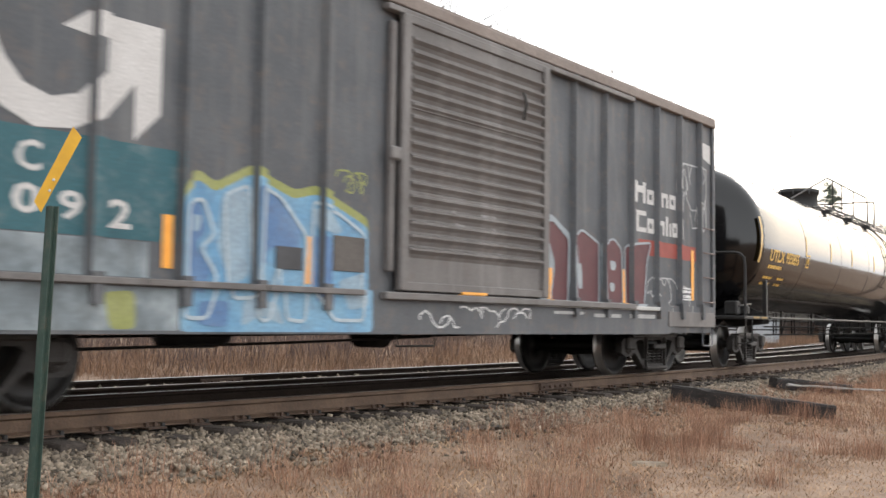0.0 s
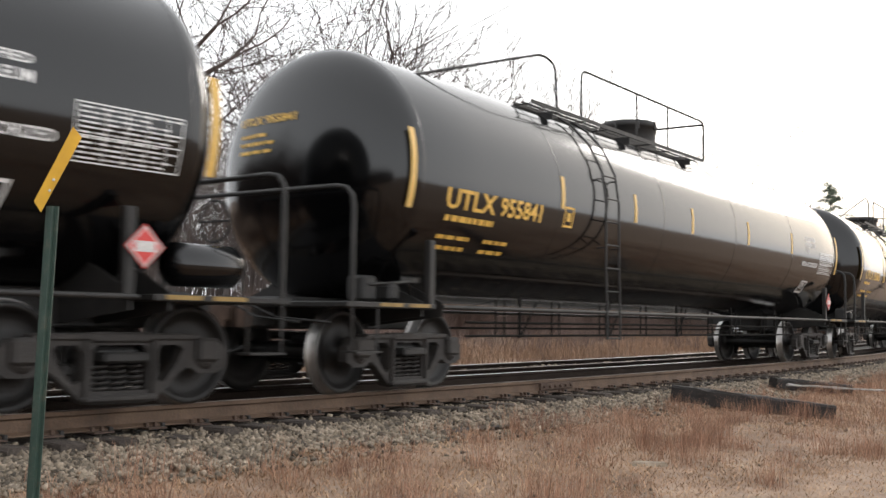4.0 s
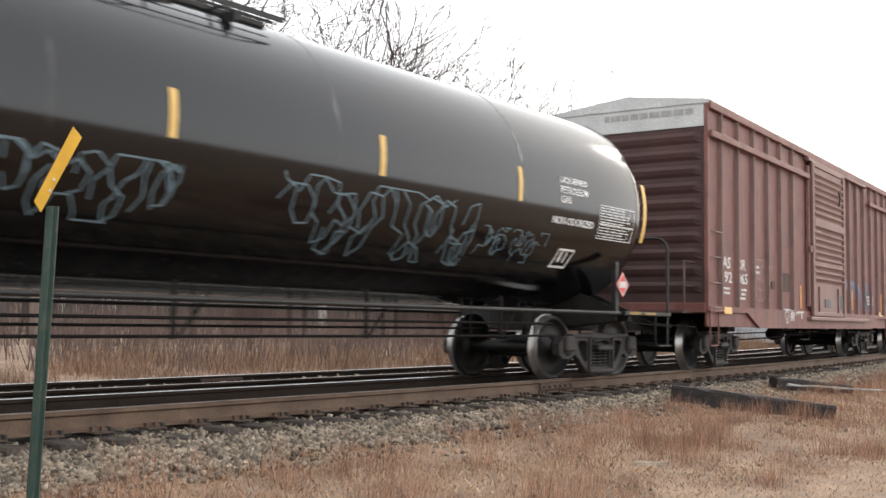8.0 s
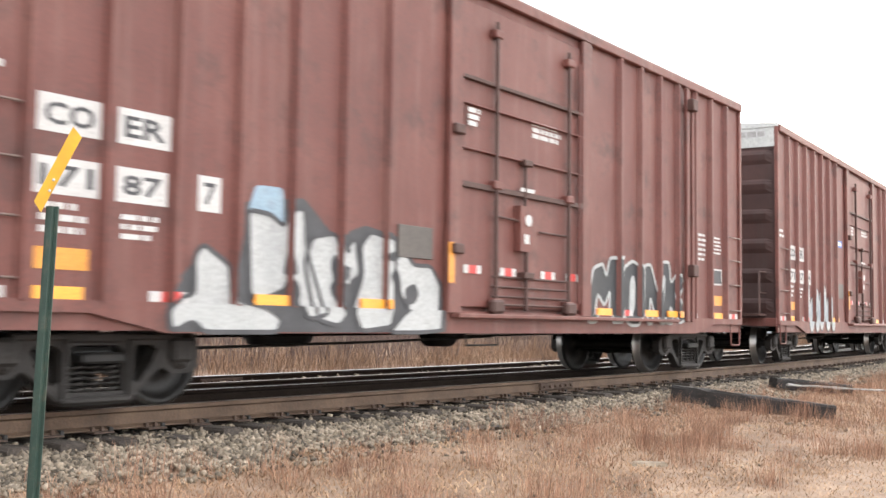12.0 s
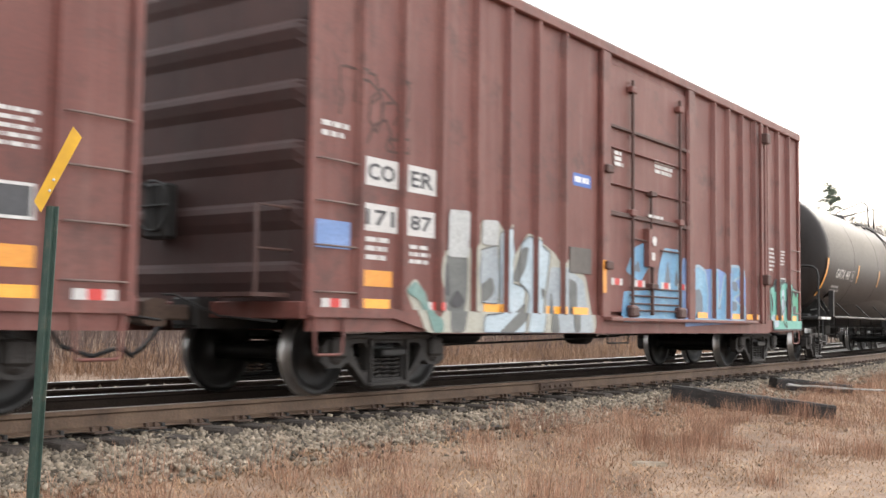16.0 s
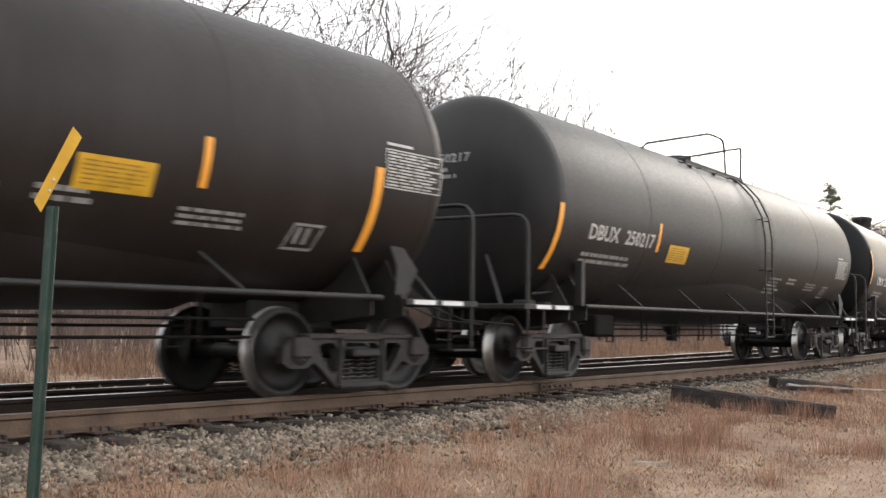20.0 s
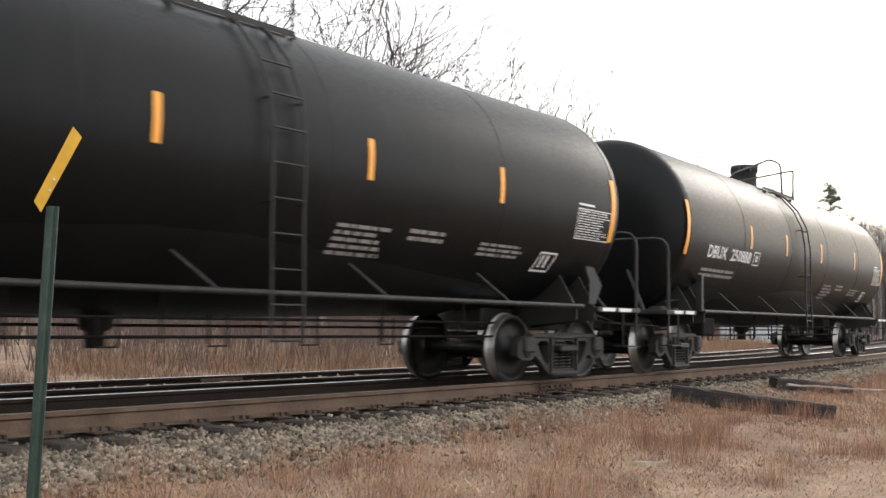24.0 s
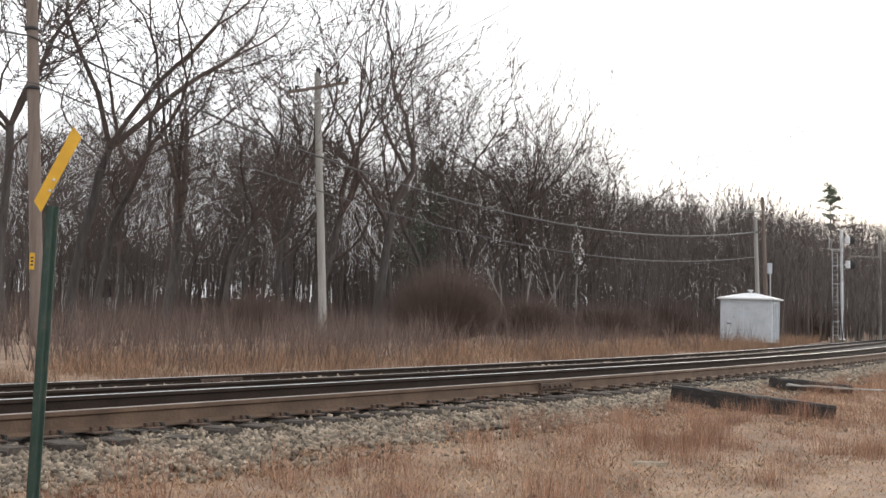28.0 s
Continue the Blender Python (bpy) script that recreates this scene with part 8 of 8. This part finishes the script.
    rungs(car, -7.72, -7.16, (2.40, 1.98, 1.54, 1.08), -SIDE - 0.06)
    rungs(car, 6.84, 7.40, (2.40, 1.98, 1.54, 1.08), -SIDE - 0.06)
    return car, skin


car, skin = coer(98.03, 110.25, "7", 201, "red-brown plug-door boxcar with white and black graffiti")
ACES = [[(-5.33, 1.46), (-5.01, 1.28), (-4.98, 0.97), (-4.59, 0.91), (-4.39, 0.81), (-4.45, 0.68), (-5.34, 0.68), (-5.47, 0.78), (-5.69, 0.68), (-5.74, 0.86), (-5.62, 0.97), (-5.41, 1.01), (-5.43, 1.34)], [(-4.81, 1.81), (-4.51, 1.79), (-4.34, 1.68), (-4.27, 1.86), (-4.06, 1.89), (-4.01, 1.45), (-3.74, 0.86), (-4.03, 0.8), (-4.26, 1.19), (-4.32, 1.08), (-4.59, 0.99), (-4.76, 1.01)], [(-3.94, 1.62), (-3.61, 1.68), (-3.49, 1.47), (-3.3, 1.67), (-3.22, 1.27), (-3.48, 1.13), (-3.6, 1.21), (-3.67, 1.12), (-3.44, 0.87), (-3.59, 0.74), (-3.89, 0.8), (-4.05, 1.36)], [(-3.06, 1.74), (-2.76, 1.69), (-2.59, 1.57), (-2.89, 1.48), (-2.59, 1.43), (-2.8, 1.28), (-2.63, 1.15), (-2.75, 0.74), (-3.24, 0.69), (-3.36, 0.87), (-3.17, 1.27), (-3.21, 1.58)], [(-2.5, 1.59), (-2.32, 1.42), (-2.0, 1.43), (-1.81, 1.22), (-1.85, 0.7), (-2.27, 0.68), (-2.79, 0.68), (-2.53, 0.88), (-2.36, 0.97), (-2.54, 1.06), (-2.58, 1.29), (-2.67, 1.42)]]
mural(car, skin, [("g_dark", [(-5.68, 1.06), (-5.42, 1.3), (-4.99, 1.2), (-4.85, 1.88), (-4.06, 1.99), (-3.61, 1.64), (-3.14, 1.8), (-2.55, 1.71), (-2.28, 1.44), (-1.77, 1.27), (-1.76, 0.68), (-5.75, 0.68), (-5.76, 0.87)]), ("g_pale", [(-4.72, 2.05), (-4.35, 2.06), (-4.32, 1.43), (-4.6, 1.34), (-4.81, 1.77)])] + [("g_white", p) for p in ACES] + [("g_dark", [(-2.47, 1.16), (-2.28, 1.23), (-2.2, 1.09), (-2.32, 0.97), (-2.45, 1.02)]), ("g_dark", [(-4.34, 1.22), (-4.28, 1.48), (-4.2, 1.23)]), ("g_dark", [(-3.68, 1.38), (-3.6, 1.49), (-3.54, 1.34), (-3.33, 1.35), (-3.6, 1.12)])], "fat white sprayed letter with a dark outline")
edge_lines(car, skin, ACES, "g_dark", 0.045, 0.014, "dark spray outline")
MONK = [[(1.56, 0.83), (1.83, 1.6), (2.12, 1.68), (2.22, 1.48), (2.33, 1.77), (2.78, 1.8), (2.66, 0.84), (2.3, 0.83), (2.34, 1.3), (2.17, 1.06), (1.96, 1.24), (1.84, 0.83)], [(2.7, 0.89), (2.78, 1.65), (3.06, 1.77), (3.35, 1.69), (3.4, 0.99), (3.17, 0.79), (2.88, 0.79)], [(3.46, 0.82), (3.48, 1.72), (3.7, 1.75), (3.96, 1.31), (4.01, 1.57), (4.22, 1.58), (4.12, 0.83), (3.91, 0.83), (3.68, 1.25), (3.65, 0.82)], [(4.12, 0.83), (4.06, 1.8), (4.38, 1.82), (4.44, 1.48), (4.66, 1.63), (4.94, 1.56), (4.6, 1.28), (4.97, 0.92), (4.66, 0.83), (4.42, 1.12), (4.39, 0.83)]]
mural(car, skin, [("g_charcoal", p) for p in MONK] + [("g_white", [(2.97, 1.03), (3.0, 1.47), (3.11, 1.57), (3.19, 1.43), (3.16, 1.04), (3.07, 0.96)])], "black sprayed letter with a white outline")
edge_lines(car, skin, MONK, "g_white", 0.05, 0.016, "white spray outline")
for x in (-4.72, -3.22, 1.92, 3.48, 4.30):
    skin.put("reflector", rect(x, x + 0.44, 0.93, 1.03), "reflector", car, 0.040, "yellow reflective strip")

car, skin = coer(115.75, 127.45, "4", 221, "red-brown plug-door boxcar with pale graffiti")
throw_up(car, skin, [[[(-5.45, 1.72), (-5.30, 0.86), (-5.0, 1.30)]], [[(-4.80, 0.86), (-4.62, 1.50), (-4.40, 0.90), (-4.22, 1.45)]], [[(-3.95, 1.60), (-3.82, 0.88), (-3.50, 1.35), (-3.30, 0.88)]]],
         [("g_dark", 0.38), ("g_white", 0.32), ("g_silver", 0.16)], "pale silver sprayed shape")
skin.put("decal", rect(-2.50, -2.02, 2.76, 2.93), "sign_blue", car, 0.005, "small blue company sign")
skin.put("decal_shape", bars(-2.46, -2.06, 2.80, 2.89, 1, 5, 0.1), "white_paint", car, 0.008)
scrawl(car, skin, 2.9, 4.2, 1.2, 1.7, "dull_yellow", 232, 0.025, "faint yellow scrawl", 4)

car, skin = coer(132.83, 144.95, "4", 241, "red-brown plug-door boxcar with blue and green graffiti")
mural(car, skin, [("g_cream", [(-5.66, 1.56), (-5.43, 1.65), (-4.95, 1.69), (-4.76, 2.04), (-4.41, 2.06), (-4.25, 1.93), (-4.15, 2.1), (-4.03, 1.64), (-3.68, 1.97), (-3.01, 1.75), (-2.82, 1.61), (-2.63, 1.69), (-2.11, 1.45), (-1.9, 0.83), (-1.94, 0.68), (-5.94, 0.68), (-6.26, 1.15), (-6.08, 1.29), (-5.89, 1.1), (-5.73, 0.79), (-5.54, 0.99), (-5.7, 1.31)]), ("g_shade", [(-5.63, 1.49), (-5.43, 1.6), (-5.06, 1.57), (-5.07, 1.13), (-5.19, 0.68), (-5.48, 0.68), (-5.49, 1.01), (-5.64, 1.11)]), ("g_silver", [(-4.89, 1.65), (-4.43, 1.76), (-4.36, 1.38), (-4.41, 1.03), (-4.85, 1.04), (-4.94, 1.35)]), ("g_ice", [(-4.37, 1.9), (-4.13, 2.02), (-4.01, 1.68), (-4.17, 1.31), (-3.76, 1.25), (-3.84, 0.68), (-4.81, 0.68), (-4.79, 0.89), (-4.35, 0.92)]), ("g_ice", [(-3.87, 1.81), (-3.67, 1.93), (-3.12, 1.74), (-3.25, 1.23), (-3.37, 0.68), (-3.78, 0.68), (-3.66, 1.18), (-3.92, 1.32)]), ("g_silver", [(-3.11, 1.55), (-2.67, 1.56), (-2.19, 1.4), (-1.98, 0.68), (-3.06, 0.68), (-3.24, 1.11)]), ("g_shade", [(-4.91, 1.19), (-4.54, 1.37), (-4.47, 1.18), (-4.62, 1.07), (-4.85, 1.04)]), ("g_shade", [(-4.46, 0.68), (-3.75, 1.07), (-3.78, 0.85), (-4.1, 0.68)]), ("g_shade", [(-4.11, 1.32), (-3.84, 1.77), (-3.67, 1.78), (-3.76, 1.49), (-3.92, 1.32)]), ("g_shade", [(-3.49, 1.28), (-3.25, 1.25), (-3.3, 1.1), (-3.49, 1.14)]), ("g_shade", [(-3.2, 0.68), (-3.1, 1.24), (-2.95, 0.68)]), ("g_shade", [(-2.67, 1.43), (-2.39, 1.37), (-2.38, 0.69), (-2.54, 0.68)]), ("g_dark", [(-5.6, 1.39), (-5.48, 1.5), (-5.44, 1.08), (-5.59, 1.14)]), ("g_teal", [(-6.26, 1.12), (-6.1, 1.26), (-5.91, 1.13), (-5.81, 0.89), (-5.63, 0.83), (-5.63, 0.68), (-5.82, 0.68), (-6.0, 1.03)]), ("g_dark", [(-5.44, 1.04), (-5.29, 1.19), (-5.12, 1.05), (-5.2, 0.98), (-5.37, 0.97)]), ("g_white", [(-5.47, 2.1), (-5.03, 2.12), (-5.06, 1.56), (-5.48, 1.55)]), ("g_white", [(-4.76, 2.04), (-4.4, 2.06), (-4.43, 1.74), (-4.78, 1.74)])], "pale silver sprayed shape with grey shading")
edge_lines(car, skin, [[(-4.89, 1.65), (-4.43, 1.76), (-4.36, 1.38), (-4.41, 1.03), (-4.85, 1.04), (-4.94, 1.35)], [(-4.37, 1.9), (-4.13, 2.02), (-4.01, 1.68), (-4.17, 1.31), (-3.76, 1.25), (-3.84, 0.68), (-4.81, 0.68), (-4.79, 0.89), (-4.35, 0.92)], [(-3.87, 1.81), (-3.67, 1.93), (-3.12, 1.74), (-3.25, 1.23), (-3.37, 0.68), (-3.78, 0.68), (-3.66, 1.18), (-3.92, 1.32)]], "g_dark", 0.014, 0.021, "thin dark spray outline")
mural(car, skin, [("g_sky", [(-1.07, 0.84), (-0.98, 1.30), (1.23, 1.40), (1.23, 0.86)]), ("g_sky", [(-0.92, 1.60), (-0.62, 1.97), (-0.26, 2.08), (-0.10, 1.72), (-0.40, 1.45)]), ("g_sky", [(0.20, 1.35), (0.28, 1.74), (0.48, 2.04), (1.05, 2.04), (1.23, 1.78), (1.20, 1.30)]), ("g_steel", [(0.48, 1.48), (0.60, 1.86), (0.74, 1.48)]), ("g_steel", [(0.86, 1.44), (0.96, 1.72), (1.08, 1.44)]), ("g_steel", [(-0.70, 1.62), (-0.48, 1.80), (-0.40, 1.60)]), ("g_faint", [(1.19, 1.92), (1.62, 1.9), (1.65, 1.82), (1.99, 1.84), (2.24, 1.78), (2.86, 1.82), (3.31, 1.74), (3.36, 1.92), (3.91, 1.93), (4.17, 1.5), (4.09, 0.87), (1.23, 0.78)]), ("g_sky", [(1.52, 0.88), (1.52, 1.59), (1.65, 1.78), (1.97, 1.83), (2.26, 1.75), (2.37, 1.4), (2.34, 0.9)]), ("g_steel", [(1.7, 1.02), (1.7, 1.29), (1.8, 1.4), (1.98, 1.44), (2.13, 1.32), (2.15, 1.04)]), ("g_sky", [(2.54, 0.88), (2.54, 1.77), (2.78, 1.79), (2.86, 1.61), (2.88, 1.09), (3.14, 1.71), (3.28, 1.72), (3.19, 0.9)]), ("g_steel", [(2.69, 1.09), (2.83, 1.69), (3.0, 1.1)]), ("g_sky", [(3.39, 0.9), (3.36, 1.9), (3.91, 1.91), (4.01, 1.73), (3.61, 1.63), (3.98, 1.41), (3.61, 1.31), (3.99, 1.17), (3.99, 0.91)]), ("g_steel", [(3.5, 1.62), (3.79, 1.62), (3.82, 1.44), (3.58, 1.45)]), ("g_steel", [(3.44, 1.27), (3.8, 1.24), (3.77, 1.08), (3.44, 1.09)])], "sky blue sprayed shape")
edge_lines(car, skin, [[(1.52, 0.88), (1.52, 1.59), (1.65, 1.78), (1.97, 1.83), (2.26, 1.75), (2.37, 1.4), (2.34, 0.9)], [(2.54, 0.88), (2.54, 1.77), (2.78, 1.79), (2.86, 1.61), (2.88, 1.09), (3.14, 1.71), (3.28, 1.72), (3.19, 0.9)], [(3.39, 0.9), (3.36, 1.9), (3.91, 1.91), (4.01, 1.73), (3.61, 1.63), (3.98, 1.41), (3.61, 1.31), (3.99, 1.17), (3.99, 0.91)]], "g_pale", 0.05, 0.014, "pale blue spray outline")
mural(car, skin, [("g_mint", [(5.61, 1.58), (5.83, 1.62), (5.9, 1.76), (6.15, 1.75), (6.24, 1.62), (6.49, 1.73), (7.03, 1.62), (7.45, 1.54), (7.46, 0.75), (5.64, 0.74)]), ("g_green", [(6.85, 1.56), (7.45, 1.52), (7.41, 1.09), (6.9, 1.08)]), ("g_green", [(6.2, 1.29), (6.41, 1.44), (6.5, 1.17), (6.33, 1.07), (6.5, 0.77), (6.25, 0.88)]), ("g_dark", [(5.87, 1.73), (6.11, 1.75), (6.07, 1.52), (5.87, 1.49)]), ("g_dark", [(6.54, 1.33), (6.76, 1.36), (6.81, 1.22), (6.58, 1.21)]), ("g_dark", [(7.03, 1.23), (7.26, 1.25), (7.24, 1.09), (7.05, 1.11)]), ("g_ice", [(6.30, 1.52), (6.48, 1.58), (6.54, 1.20), (6.40, 0.86), (6.32, 1.10)]), ("g_ice", [(5.68, 1.02), (5.98, 1.06), (5.96, 0.80), (5.70, 0.78)]), ("g_charcoal", [(5.66, 1.50), (5.80, 1.30), (5.74, 1.05), (5.70, 1.25)]), ("g_charcoal", [(6.0, 1.46), (6.12, 1.02), (6.02, 0.90), (5.97, 1.20)]), ("g_charcoal", [(6.60, 1.62), (6.80, 1.56), (6.72, 1.02), (6.64, 0.92)]), ("g_charcoal", [(7.05, 1.56), (7.34, 1.50), (7.25, 1.40)])], "green sprayed shape with dark marks", 0.014)
edge_lines(car, skin, [[(5.61, 1.58), (5.83, 1.62), (5.9, 1.76), (6.15, 1.75), (6.24, 1.62), (6.49, 1.73), (7.03, 1.62), (7.45, 1.54), (7.46, 0.75), (5.64, 0.74)], [(6.85, 1.56), (7.45, 1.52), (7.41, 1.09), (6.9, 1.08)], [(6.2, 1.29), (6.41, 1.44), (6.5, 1.17), (6.33, 1.07), (6.5, 0.77), (6.25, 0.88)]], "g_dark", 0.03, 0.026, "dark spray outline")
scrawl(car, skin, -7.4, -6.3, 2.62, 3.40, "rod", 242, 0.03, "thin dark sprayed loops", 5)
skin.put("decal", rect(-2.50, -1.98, 2.72, 2.90), "sign_blue", car, 0.005, "small blue company sign")
skin.put("decal_shape", bars(-2.46, -2.02, 2.77, 2.86, 1, 6, 0.1), "white_paint", car, 0.008)
skin.put("paint_patch", rect(-7.76, -7.2, 1.52, 1.80), "g_faint", car, 0.004)
for x in (-2.55, 1.85, 3.42, 5.9, 6.75):
    skin.put("reflector", rect(x, x + 0.44, 0.93, 1.03), "reflector", car, 0.040, "yellow reflective strip")

# general purpose tank cars at the tail
gp_car(149.43, 163.50, "GATX", "447", "tank_brown", 301, True, "dull brown-black tank car with a yellow warning panel", dict(strips=(-4.2, -1.3, 1.3, 4.47), ends=(-7.75, 6.75), marks=(-6.70, -5.75, -5.62, -5.15), ladder=0.45, top=(-1.9, 1.1), panel=(6.84, 2.22), yellow_sign=(3.2, 3.96), ink="reflector_grey"))
gp_car(167.60, 181.35, "DBUX", "250217", "tank_dusty", 311, True, "dusty grey-black tank car with white markings", dict(strips=(-4.25,), ends=(-7.55,), marks=(-6.64, -5.68, -5.46, -4.42), ladder=0.8, top=(-1.94, 1.09), emblem=False, yellow_sign=(-3.78, -2.95), ink="reflector_grey"))
gp_car(185.41, 198.95, "DBUX", "250897", "tank_matt", 321, False, "matt black tank car with bold white lettering", dict(strips=(-4.02, -0.72, 2.04, 4.5), ends=(-7.5, 7.35), marks=(-6.44, -5.48, -5.24, -4.12)))
gp_car(202.99, 216.50, "DBUX", "250888", "tank_matt", 331, False, "last matt black tank car with bold white lettering", dict(ladder=-0.65, strips=(-4.2, -1.86, 0.91, 4.13), ends=(-7.5, 7.35), marks=(-6.44, -5.48, -5.24, -4.12), top=(-1.8, 0.6)))


def motions():
    for car, mid, half in CARS:
        walk(car, [(t / 2, car_pose(mid, half, t / 2)) for t in range(57)])
    rows = [i / 15 for i in range(421)]
    for ws, x in WHEELSETS:
        walk(ws, [(t, Matrix.Translation((x, 0, WHEEL_R)) @ Matrix.Rotation(-travelled(t) / WHEEL_R, 4, "Y")) for t in rows])


motions()
